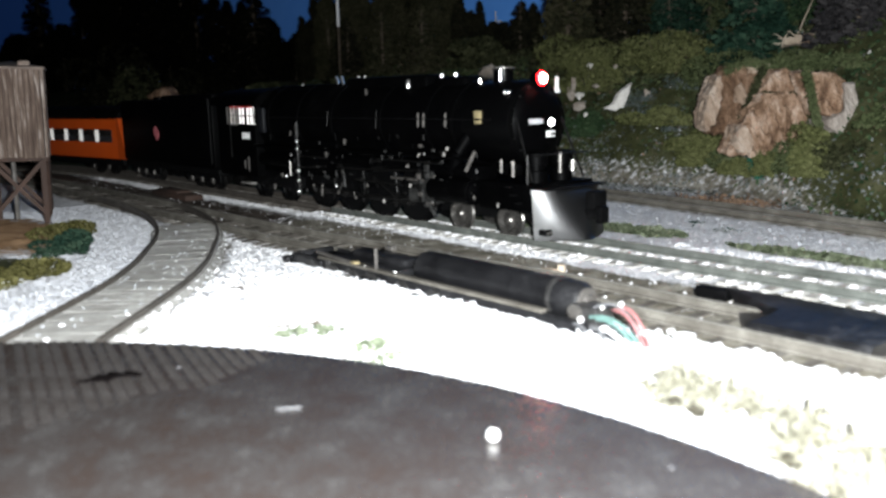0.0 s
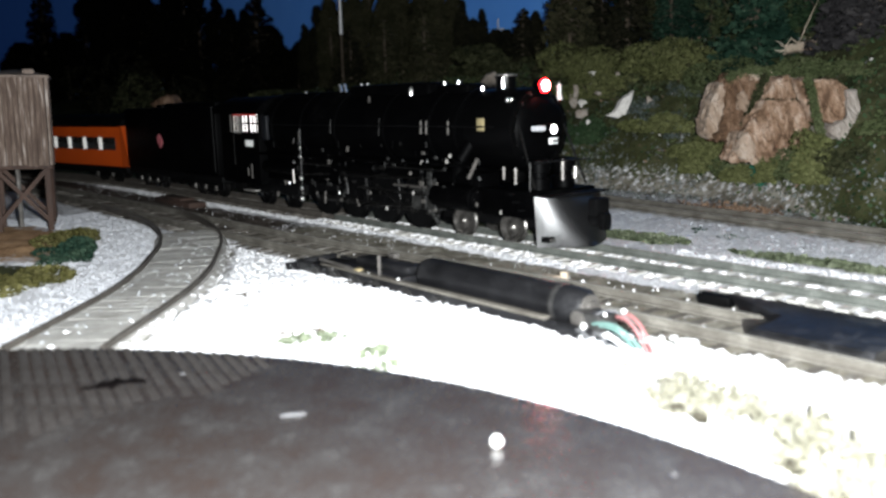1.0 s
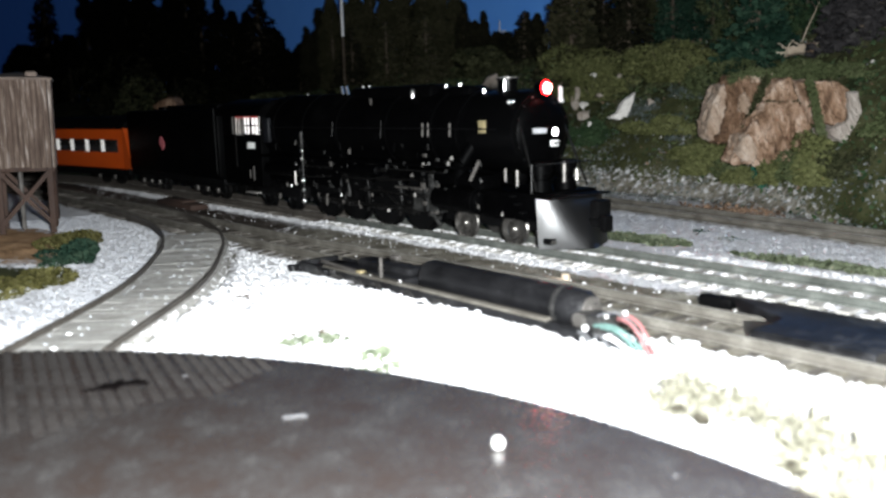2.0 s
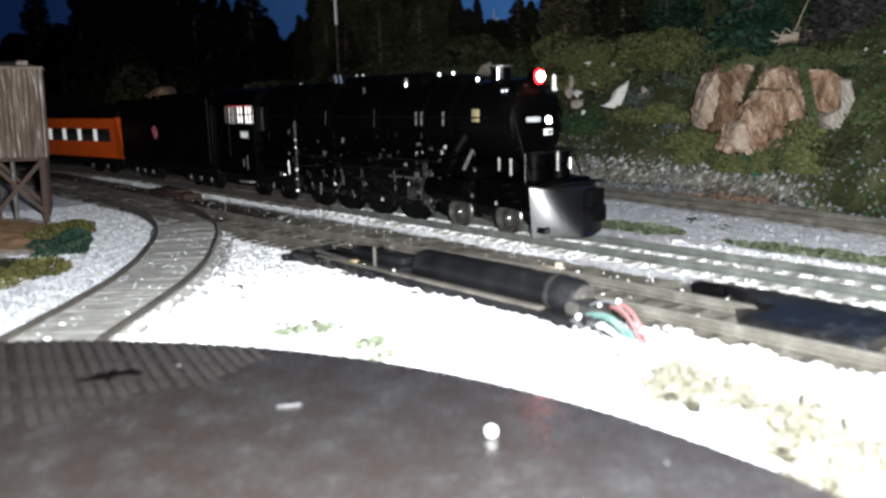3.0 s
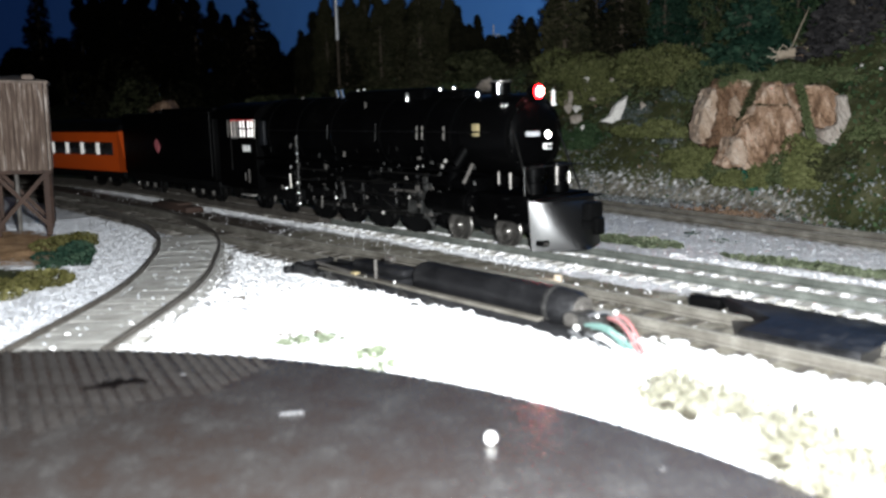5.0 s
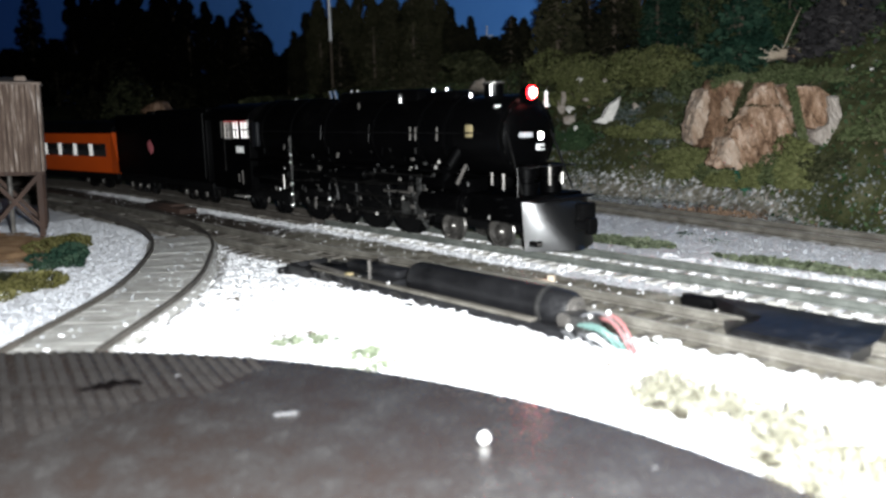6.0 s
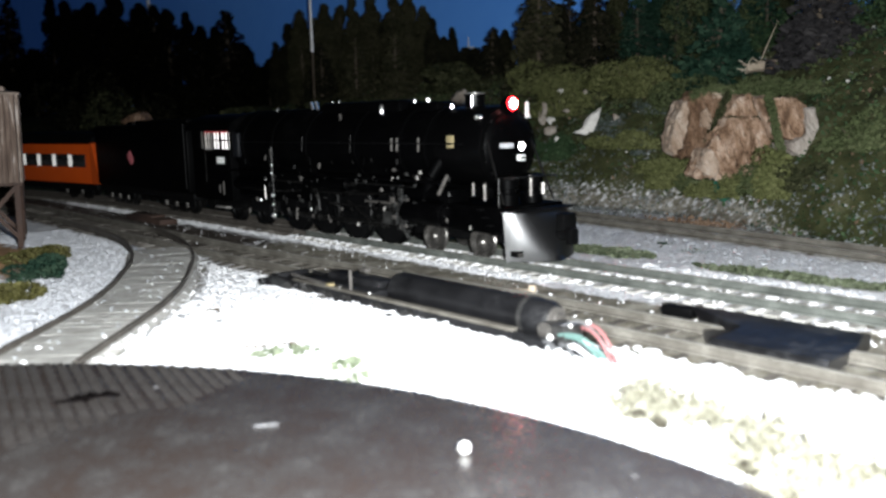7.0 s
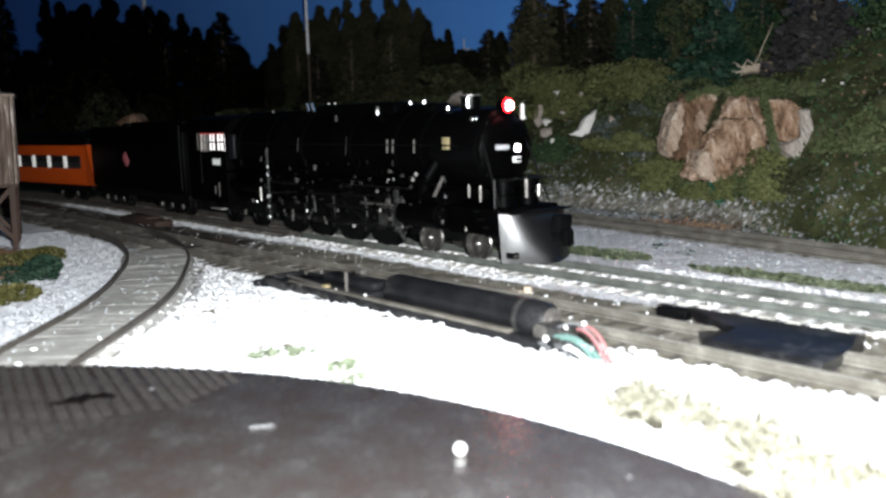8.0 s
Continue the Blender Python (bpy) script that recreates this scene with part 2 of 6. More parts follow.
DRYOLIVE = varied("dry_olive_foam", [(0.15, (0.030, 0.030, 0.010)), (0.5, (0.062, 0.058, 0.020)), (0.85, (0.105, 0.098, 0.042))], 120, 900, 0.95, 0.3, spec=0.03, per="island")
PALEGRASS = varied("pale_green_flock", [(0.15, (0.085, 0.10, 0.065)), (0.85, (0.18, 0.20, 0.145))], 90, 900, 0.95, 0.3, spec=0.05, per="island")
SKY = varied("glowing_painted_sky", [(0.2, (0.10, 0.33, 0.90)), (0.8, (0.14, 0.41, 0.97))], 3, 40, 0.85, 0.1, spec=0.1)
# faint even glow added to the board where the torch hardly reaches
SKY.node_tree.nodes["Principled BSDF"].inputs["Emission Color"].default_value = (0.06, 0.22, 1.0, 1)
SKY.node_tree.nodes["Principled BSDF"].inputs["Emission Strength"].default_value = 0.028
PLASTER = varied("dark_room_paint", [(0.2, (0.05, 0.05, 0.055)), (0.8, (0.08, 0.08, 0.085))], 3, 60, 0.9, 0.1)
GREENWIRE = material("pale_green_wire", (0.12, 0.21, 0.19), 0.5)
REDWIRE = material("pale_red_wire", (0.27, 0.11, 0.11), 0.5)
GREYWIRE = material("grey_wire", (0.14, 0.14, 0.145), 0.5)


# ---- shape helpers ----
def link_mesh(name, mesh, mat, parent=None, label=""):
    ob = new(name, mesh)
    if mat:
        mesh.materials.append(mat)
    if parent:
        ob.parent = parent
    if label:
        ob["label"] = label
    return ob


def smooth(mesh, angle=35):
    mesh.shade_smooth()
    mesh.set_sharp_from_angle(angle=radians(angle))


def part(name, bm, mat, parent=None, label="", soft=35):
    bmesh.ops.recalc_face_normals(bm, faces=bm.faces)
    me = bpy.data.meshes.new(name)
    bm.to_mesh(me)
    bm.free()
    if soft:
        smooth(me, soft)
    return link_mesh(name, me, mat, parent, label)


def thing(name, at, label, category, group="", kind="", turn=0.0):
    ob = new(name)
    ob.empty_display_size = 0.01
    ob.matrix_basis = pose(*at, 0, 0, turn)
    return tagged(ob, label, category, group, kind)


def box(bm, x0, x1, y0, y1, z0, z1, bevel=0.0):
    vs = [bm.verts.new((x, y, z)) for z in (z0, z1) for y in (y0, y1) for x in (x0, x1)]
    fs = [bm.faces.new([vs[i] for i in q]) for q in ((0, 2, 3, 1), (4, 5, 7, 6), (0, 1, 5, 4), (2, 6, 7, 3), (0, 4, 6, 2), (1, 3, 7, 5))]
    if bevel:
        es = list({e for f in fs for e in f.edges})
        bmesh.ops.bevel(bm, geom=es, offset=bevel, segments=2, affect="EDGES", profile=0.5)
    return bm


def ring_points(p, d, r, seg):
    d = Vector(d).normalized()
    a = d.orthogonal().normalized()
    b = d.cross(a)
    return [Vector(p) + r * (math.cos(2 * math.pi * i / seg) * a + math.sin(2 * math.pi * i / seg) * b) for i in range(seg)]


def lathe(bm, p0, d, profile, seg=24):
    """Turns (distance along d, radius) pairs about the axis from p0 along d; the ends are closed."""
    d = Vector(d).normalized()
    rings = [[bm.verts.new(q) for q in ring_points(Vector(p0) + d * h, d, max(r, 1e-5), seg)] for h, r in profile]
    for a, b in zip(rings, rings[1:]):
        for i in range(seg):
            bm.faces.new((a[i], a[(i + 1) % seg], b[(i + 1) % seg], b[i]))
    bm.faces.new(rings[0][::-1])
    bm.faces.new(rings[-1])
    return bm


def rod(bm, p0, p1, r, seg=8, r1=None):
    v = Vector(p1) - Vector(p0)
    return lathe(bm, p0, v, [(0, r), (v.length, r if r1 is None else r1)], seg)


def tube(bm, pts, r, seg=8):
    pts = [Vector(p) for p in pts]
    for a, b in zip(pts, pts[1:]):
        rod(bm, a, b, r, seg)
    return bm


def ball(bm, p, r, u=12, v=8, sz=1.0):
    m = Matrix.Translation(p) @ Matrix.Diagonal((1, 1, sz, 1))
    bmesh.ops.create_uvsphere(bm, u_segments=u, v_segments=v, radius=r, matrix=m)
    return bm


def curved(pts, r, seg=8):
    """One smooth bent tube through the points."""
    bm = B()
    rings = []
    for i, p in enumerate(pts):
        d = pts[min(i + 1, len(pts) - 1)] - pts[max(i - 1, 0)]
        rings.append([bm.verts.new(q) for q in ring_points(p, d, r, seg)])
    for a, b in zip(rings, rings[1:]):
        s = min(range(seg), key=lambda s: sum((a[i].co - b[(i + s) % seg].co).length for i in range(seg)))
        for i in range(seg):
            bm.faces.new((a[i], a[(i + 1) % seg], b[(i + 1 + s) % seg], b[(i + s) % seg]))
    bm.faces.new(rings[0][::-1])
    bm.faces.new(rings[-1])
    return bm


def B():
    return bmesh.new()


def mesh_from(name, verts, faces):
    me = bpy.data.meshes.new(name)
    me.from_pydata(verts, [], faces)
    me.update()
    return me


def leaves(rng, centres, size, flat=0.5):
    """Small bent leaf clumps (two triangles each) at the given places."""
    n = len(centres)
    a = rng.normal(size=(n, 3))
    a[:, 2] *= flat
    a /= np.linalg.norm(a, axis=1)[:, None] + 1e-9
    b = rng.normal(size=(n, 3))
    b -= (b * a).sum(1)[:, None] * a
    b /= np.linalg.norm(b, axis=1)[:, None] + 1e-9
    s = size * rng.uniform(0.6, 1.5, n)[:, None]
    c = np.asarray(centres)
    k = rng.normal(size=(n, 3)) * 0.25 * s
    v = np.stack([c - a * s, c + b * s * 0.55 + k, c + a * s, c - b * s * 0.55], 1).reshape(-1, 3)
    f = (np.arange(n) * 4)[:, None] + np.array([0, 1, 2, 3])[None]
    return v, f


# ---- ground ----
def ground_z(x, y):
    """Height of the layout's ground: flat by the tracks, a bank of ballast by the turntable, a hill behind."""
    z = -0.0032
    foot = max(0.31, 0.382 - 0.45 * max(0.0, x + 0.245))
    top = (0.085 + 0.015 * min(max((x + 0.85) / 0.2, 0), 1)) + 0.12 * min(max(x + 0.45, 0), 0.3)
    d = y - foot
    rough = noise.fractal(Vector((x * 22, y * 22, 3.0)), 0.9, 2.1, 4)
    fine = noise.fractal(Vector((x * 120, y * 120, 7.0)), 0.8, 2.1, 3)
    if d > 0:
        z += top * (1 - math.exp(-d / 0.1)) + rough * min(d, 0.05) * 0.16
    z += fine * (0.0006 + 0.002 * min(max(d * 12, 0), 1))
    # ballast bank between turntable and siding
    r = math.hypot(x + 0.0681, y + 0.0607)
    if r > 0.158 and y < 0.15:
        k = min(1, (r - 0.158) / 0.012) * min(1, max(0, (0.15 - y) / 0.02)) * min(1, max(0, (x + 0.26) / 0.05))
        lead = 0.0465 + (-0.1885 - x) * 0.88
        k *= min(1, max(0, (abs(y - lead) - 0.016) / 0.012)) if x < -0.16 else 1
        z += 0.0026 * k
    if r < 0.159:
        z = -0.012
    # earth mound under the tower
    m = math.exp(-(((x + 0.40) / 0.06) ** 2 + ((y - 0.07) / 0.035) ** 2) ** 2)
    return z + 0.0025 * m


def steps(pairs):
    out = []
    for a, b, h in pairs:
        out += list(np.arange(a, b - 1e-6, h))
    return out + [pairs[-1][1]]


gx = steps([(-2.75, -1.0, 0.03), (-1.0, -0.5, 0.008), (-0.5, 0.02, 0.0028), (0.02, 0.4, 0.02), (0.4, 1.5, 0.1)])
gy = steps([(-0.36, 0.0, 0.012), (0.0, 0.26, 0.0028), (0.26, 0.5, 0.004), (0.5, 0.62, 0.008)])
gv = [(x, y, ground_z(x, y)) for y in gy for x in gx]
w = len(gx)
gf = [(j * w + i, j * w + i + 1, (j + 1) * w + i + 1, (j + 1) * w + i) for j in range(len(gy) - 1) for i in range(w - 1)]
gm = mesh_from("ground", gv, gf)
gm.shade_smooth()


def ground_material():
    """White gravel on the flat, olive flock on the hill and in patches, brown earth round the tower, mixed by painted masks."""
    m = bpy.data.materials.new("layout_ground")
    m.use_nodes = True
    nt = m.node_tree
    nodes, link = nt.nodes, nt.links.new
    b = nodes["Principled BSDF"]
    b.inputs["Roughness"].default_value = 0.95
    b.inputs["Specular IOR Level"].default_value = 0.15
    co = nodes.new("ShaderNodeTexCoord")

    def ns(scale, detail=4):
        n = nodes.new("ShaderNodeTexNoise")
        n.inputs["Scale"].default_value, n.inputs["Detail"].default_value = scale, detail
        link(co.outputs["Object"], n.inputs["Vector"])
        return n.outputs["Fac"]

    def rp(src, stops):
        r = nodes.new("ShaderNodeValToRGB")
        e = r.color_ramp.elements
        while len(e) < len(stops):
            e.new(0.5)
        for el, (p, c) in zip(e, stops):
            el.position, el.color = p, (*c, 1)
        link(src, r.inputs[0])
        return r.outputs[0]

    def mask(name):
        a = nodes.new("ShaderNodeAttribute")
        a.attribute_name = name
        k = nodes.new("ShaderNodeMath")
        k.operation = "ADD"
        link(a.outputs["Fac"], k.inputs[0])
        link(ns(330, 5), k.inputs[1])
        s = nodes.new("ShaderNodeMapRange")
        s.inputs["From Min"].default_value, s.inputs["From Max"].default_value = 0.9, 1.1
        link(k.outputs[0], s.inputs["Value"])
        return s.outputs[0]

    def mix(fac, a, c):
        x = nodes.new("ShaderNodeMix")
        x.data_type = "RGBA"
        link(fac, x.inputs["Factor"])
        link(a, x.inputs["A"])
        link(c, x.inputs["B"])
        return x.outputs["Result"]

    v = nodes.new("ShaderNodeTexVoronoi")
    v.inputs["Scale"].default_value = 800
    link(co.outputs["Object"], v.inputs["Vector"])
    gravel = rp(v.outputs["Color"], [(0.1, (0.52, 0.52, 0.54)), (0.45, (0.68, 0.68, 0.70)), (0.85, (0.79, 0.79, 0.81))])
    grass = rp(ns(90, 6), [(0.25, (0.016, 0.019, 0.007)), (0.5, (0.042, 0.046, 0.018)), (0.75, (0.085, 0.085, 0.045))])
    earth = rp(ns(120, 6), [(0.3, (0.22, 0.125, 0.062)), (0.7, (0.46, 0.29, 0.16))])
    mud = rp(ns(150, 6), [(0.3, (0.09, 0.08, 0.06)), (0.5, (0.17, 0.155, 0.125)), (0.75, (0.3, 0.285, 0.245))])
    col = mix(mask("mud"), gravel, mud)
    # soil colour, used under the train as painted shade too
    soil = rp(ns(170, 6), [(0.3, (0.025, 0.019, 0.015)), (0.5, (0.055, 0.043, 0.035)), (0.75, (0.13, 0.11, 0.095))])
    col = mix(mask("soil"), col, soil)
    col = mix(mask("earth"), col, earth)
    col = mix(mask("grass"), col, grass)
    link(col, b.inputs["Base Color"])
    bp = nodes.new("ShaderNodeBump")
    bp.inputs["Strength"].default_value, bp.inputs["Distance"].default_value = 0.65, 0.0006
    link(v.outputs["Distance"], bp.inputs["Height"])
    link(bp.outputs[0], b.inputs["Normal"])
    return m


def bump_at(x, y, cx, cy, rx, ry):
    return math.exp(-((x - cx) / rx) ** 2 - ((y - cy) / ry) ** 2)


def main_y(x):
    return 0.2163 - (0.66 * (x + 0.55) ** 2 if x < -0.55 else 0.0)


def grass_and_shade_mask(x, y):
    foot = max(0.31, 0.382 - 0.45 * max(0.0, x + 0.245))
    g = min(max((y - foot + 0.003 + 0.016 * min(max((x + 0.2) / 0.05, 0), 1)) / 0.022, 0), 1) * 0.9
    # far ground behind the cars painted dark for shadow and weak light
    if x < -0.42:
        g = max(g, min(1, (-0.42 - x) / 0.05) * min(1, max(0, (y - main_y(x) - 0.014) / 0.01)))
    # strip behind the engine painted dark for the engine's shadow
    g = max(g, 0.8 * min(1, max(0, (-0.215 - x) / 0.02)) * math.exp(-((y - 0.246) / 0.014) ** 4))
    # patches beside the main track
    g = max(g, 0.75 * bump_at(x, y, -0.198, 0.2590, 0.028, 0.011), 0.75 * bump_at(x, y, -0.118, 0.2550, 0.050, 0.0075))
    g = max(g, 0.9 * bump_at(x, y, -0.305, 0.064, 0.028, 0.014))
    return g


def earth_mask(x, y):
    return 1.0 * bump_at(x, y, -0.375, 0.082, 0.060, 0.030)


def soil_and_shade_mask(x, y):
    """Dark brown soil along the siding by the switch; also paints the train's shade."""
    mid = 0.1555 - (0.5 * (x + 0.55) ** 2 if x < -0.55 else 0.0)
    s = 0.9 * math.exp(-(abs(y - mid) / 0.0145) ** 4) * min(1, max(0, (-0.30 - x) / 0.05))
    # dark band under the train, painted for its shadow on the main track
    s = max(s, 0.9 * math.exp(-(abs(y - main_y(x) - 0.003) / 0.0125) ** 4) * min(1, max(0, (-0.24 - x) / 0.05)))
    return max(s, 0.75 * math.exp(-(abs(y - 0.1815) / 0.0135) ** 4) * min(1, max(0, (-0.30 - x) / 0.04)) * (x > -0.75))


def lead_edge(x, y):
    """Distance from the dirty eastern shoulder of the turntable lead."""
    edge = ((-0.1800, 0.0565), (-0.2065, 0.0795), (-0.2500, 0.1140), (-0.3000, 0.1420))
    best = 9.0
    for (ax, ay), (bx, by) in zip(edge, edge[1:]):
        t = min(1, max(0, ((x - ax) * (bx - ax) + (y - ay) * (by - ay)) / ((bx - ax) ** 2 + (by - ay) ** 2)))
        best = min(best, math.hypot(x - ax - t * (bx - ax), y - ay - t * (by - ay)))
    return best


def mud_mask(x, y):
    """Tan dirt over the siding, the switch and the lead to the turntable."""
    m = 0.85 * math.exp(-(abs(y - (0.1615 + 0.02 * min(0, x + 0.2))) / 0.0155) ** 4) * min(1, max(0, (x + 0.62) / 0.1))
    m = max(m, 0.7 * math.exp(-(abs(y - 0.2163) / 0.012) ** 4) * min(1, max(0, (x + 0.10) / 0.02)))
    m = max(m, 0.75 * math.exp(-(abs(y - 0.196) / 0.009) ** 4) * min(1, max(0, (x + 0.15) / 0.03)))
    m = max(m, 0.85 * math.exp(-(abs(y - 0.1835) / 0.0130) ** 4) * min(1, max(0, (x + 0.36) / 0.05)))
    m = max(m, 0.66 * math.exp(-(lead_edge(x, y) / 0.0042) ** 2))
    foot = max(0.31, 0.382 - 0.45 * max(0.0, x + 0.245))
    m = max(m, 0.62 * math.exp(-(abs(y - foot - 0.002) / 0.014) ** 4) * min(1, max(0, (x + 0.6) / 0.2)))
    return max(m, 0.55 * math.exp(-(abs(y - back_line(x) + 0.008) / 0.004) ** 4), 0.45 * math.exp(-(abs(y - back_line(x)) / 0.008) ** 4))


def back_line(x):
    return 0.3195 - 0.163 * (x + 0.2)


for key, fn in (("grass", grass_and_shade_mask), ("earth", earth_mask), ("mud", mud_mask), ("soil", soil_and_shade_mask)):
    at = gm.attributes.new(key, "FLOAT", "POINT")
    at.data.foreach_set("value", [fn(x, y) for x, y, z in gv])
ground = link_mesh("ground", gm, ground_material())
tagged(ground, "white gravel ground rising into a grassy model hill", "ground", kind="structure")


# ---- room ----
def slab(name, x0, x1, y0, y1, z0, z1, mat, label, cat):
    ob = part(name, box(B(), x0, x1, y0, y1, z0, z1), mat, soft=0)
    return tagged(ob, label, cat, kind="structure")


slab("backdrop", -2.8, 0.05, 0.62, 0.66, -1.0, 0.45, SKY, "blue painted sky backdrop board behind the layout, with a faint added glow", "backdrop")
slab("wall_north", -2.8, 1.55, 0.62, 0.66, 0.45, 1.4, PLASTER, "plain dark room wall above the backdrop", "wall")
# unseen dark wall added so the engine's pilot reflects no blue
slab("unseen_wall_north_east", 0.05, 1.55, 0.62, 0.66, -1.0, 0.45, PLASTER, "plain dark wall out of view, added to cut the backdrop's blue reflection", "wall")
slab("wall_south", -2.8, 1.55, -1.7, -1.6, -1.0, 1.4, PLASTER, "plain dark room wall", "wall")
slab("wall_west", -2.9, -2.8, -1.7, 0.66, -1.0, 1.4, PLASTER, "plain dark end wall of the room", "wall")
slab("wall_east", 1.55, 1.65, -1.7, 0.66, -1.0, 1.4, PLASTER, "plain dark room wall", "wall")
slab("floor", -2.9, 1.65, -1.7, 0.66, -1.1, -1.0, PLASTER, "plain dark room floor", "floor")
slab("ceiling", -2.9, 1.65, -1.7, 0.66, 1.4, 1.5, PLASTER, "plain dark room ceiling", "ceiling")

slab("layout_fascia", -2.8, 1.55, -0.385, -0.355, -0.12, 0.002, PLASTER, "dark fascia board along the edge of the layout", "fascia")

# ---- turntable ----
TC = (-0.0681, -0.0607)
table = thing("turntable", (TC[0], TC[1], -0.012), "round dark turntable deck, scuffed brown and grey", "turntable")
bm = B()
lathe(bm, (0, 0, 0), (0, 0, 1), [(0, 0.159), (0.0112, 0.1612), (0.0122, 0.1606), (0.0123, 0.155)], 160)
part("deck", bm, DECK, table)
rgb = random.Random(2)
for i in range(22):
    # boards let into the deck near its rim
    px, py = -0.140 + rgb.uniform(-0.003, 0.003), 0.0205 + 0.00252 * i
    d = Vector((0.98, -0.2))
    e = Vector((px - TC[0], py - TC[1]))
    k = -(e.dot(d)) - math.sqrt(e.dot(d) ** 2 - e.dot(e) + 0.1590 ** 2)
    bm = B()
    v = [bm.verts.new(q) for q in ((0, -0.0008, 0.01240), (-k, -0.0008, 0.01232), (-k, 0.0008, 0.01232), (0, 0.0008, 0.01240), (0, -0.0004, 0.01290), (-k * 0.5, -0.0003, 0.0126), (-k * 0.5, 0.0003, 0.0126), (0, 0.0004, 0.01290))]
    for q in ((0, 1, 5, 4), (1, 2, 6, 5), (2, 3, 7, 6), (3, 0, 4, 7), (4, 5, 6, 7)):
        bm.faces.new([v[i] for i in q])
    o = part("board", bm, BOARD, table)
    o.matrix_basis = pose(e.x + k * 0.98, e.y - k * 0.2, 0, 0, 0, math.degrees(math.atan2(-0.2, 0.98)))


def place_on_deck(name, x, y, label, cat):
    return thing(name, (x, y, 0.0004), label, cat)


bead = place_on_deck("white_pellet", -0.0857, 0.0796, "small round white pellet on the dark turntable deck", "pellet")
part("pellet_body", ball(B(), (0, 0, 0.0008), 0.00095), WHITE, bead)
chip = place_on_deck("grey_sliver", -0.1173, 0.0642, "thin pale grey sliver on the turntable deck", "debris")
part("sliver_body", box(B(), -0.0020, 0.0020, -0.0003, 0.0003, 0, 0.0003, 0.0001), FLECK, chip)
chip.rotation_euler = (0, 0, radians(60))


for i, (x, y, r) in enumerate(((-0.1511, 0.0599, 0.0006), (-0.0630, 0.0905, 0.0004))):
    fl = place_on_deck("paint_fleck", x, y, "tiny pale paint fleck on the turntable deck", "debris")
    fl["group"] = "flecks on the deck"
    part("fleck_body", ball(B(), (0, 0, 0), r, 8, 5, 0.25), FLECK, fl)
smear = place_on_deck("dark_smear", -0.1520, 0.0480, "thin dark greasy smear on the turntable deck", "stain")
bm = B()
rs = random.Random(14)
rim = [(0.0056 * math.cos(a) * rs.uniform(0.8, 1.1), 0.0031 * math.sin(a) * rs.uniform(0.3, 1.25) - 0.0007 * math.cos(2 * a)) for a in np.linspace(0, 2 * math.pi, 31)[:-1]]
low = [bm.verts.new((x, y, 0.0)) for x, y in rim]
top = [bm.verts.new((x * 0.97, y * 0.9, 0.00012)) for x, y in rim]
bm.faces.new(top)
for k in range(30):
    bm.faces.new((low[k], low[(k + 1) % 30], top[(k + 1) % 30], top[k]))
part("smear_body", bm, SOOT, smear)
smear.location.z = 0.0010
smear.rotation_euler = (0, 0, radians(66))


# ---- tracks ----
def siding_y(x):
    t = min(max((x + 0.32) / 0.2, 0), 1)
    y = 0.157 + 0.009 * t * t * (3 - 2 * t)
    return y - (0.5 * (x + 0.55) ** 2 if x < -0.55 else 0.0)


def back_y(x):
    return 0.3195 - 0.163 * (x + 0.2)


def polyline(fn, x0, x1, h=0.01):
    return [Vector((x, fn(x), 0)) for x in np.arange(x0, x1, h)]


SPUR = [Vector((x, y, 0)) for x, y in ((-0.1885, 0.0465), (-0.202, 0.0585), (-0.2145, 0.0695), (-0.236, 0.0875), (-0.258, 0.1025), (-0.281, 0.1155), (-0.309, 0.1300), (-0.345, 0.1430), (-0.395, 0.1530), (-0.46, 0.157))]


def refine(pts, n=6):
    """Smooth curve through the points."""
    out = []
    for i in range(len(pts) - 1):
        p0, p1, p2, p3 = pts[max(i - 1, 0)], pts[i], pts[i + 1], pts[min(i + 2, len(pts) - 1)]
        for k in range(n):
            t = k / n
            out.append(0.5 * ((2 * p1) + (p2 - p0) * t + (2 * p0 - 5 * p1 + 4 * p2 - p3) * t * t + (3 * p1 - p0 - 3 * p2 + p3) * t ** 3))
    return out + [pts[-1]]


def sides(pts):
    out = []
    for i, p in enumerate(pts):
        d = (pts[min(i + 1, len(pts) - 1)] - pts[max(i - 1, 0)]).normalized()
        out.append((p, d, Vector((-d.y, d.x, 0))))
    return out


def sweep(bm, frames, off, prof):
    rings = [[bm.verts.new(p + n * (off + a) + Vector((0, 0, z))) for a, z in prof] for p, d, n in frames]
    k = len(prof)
    for a, b in zip(rings, rings[1:]):
        for i in range(k):
            bm.faces.new((a[i], a[(i + 1) % k], b[(i + 1) % k], b[i]))
    bm.faces.new(rings[0][::-1])
    bm.faces.new(rings[-1])
    return bm


RAIL_SECTION = [(-0.0016, -0.0025), (0.0016, -0.0025), (0.0014, -0.0020), (0.0005, -0.0017), (0.0005, -0.0008), (0.0010, -0.0006), (0.0010, -0.0001), (-0.0010, -0.0001), (-0.0010, -0.0006), (-0.0005, -0.0008), (-0.0005, -0.0017), (-0.0014, -0.0020)]
HEAD_SECTION = [(-0.0008, -0.0002), (0.0008, -0.0002), (0.0008, 0.0), (-0.0008, 0.0)]

tie_bm = box(B(), -0.0013, 0.0013, -0.0145, 0.0145, -0.0018, 0, 0.0002)
tie_me = bpy.data.meshes.new("tie")
bmesh.ops.recalc_face_normals(tie_bm, faces=tie_bm.faces)
tie_bm.to_mesh(tie_me)
tie_bm.free()
tie_me.materials.append(TIE)
plank_me = tie_me.copy()
plank_me.materials.clear()
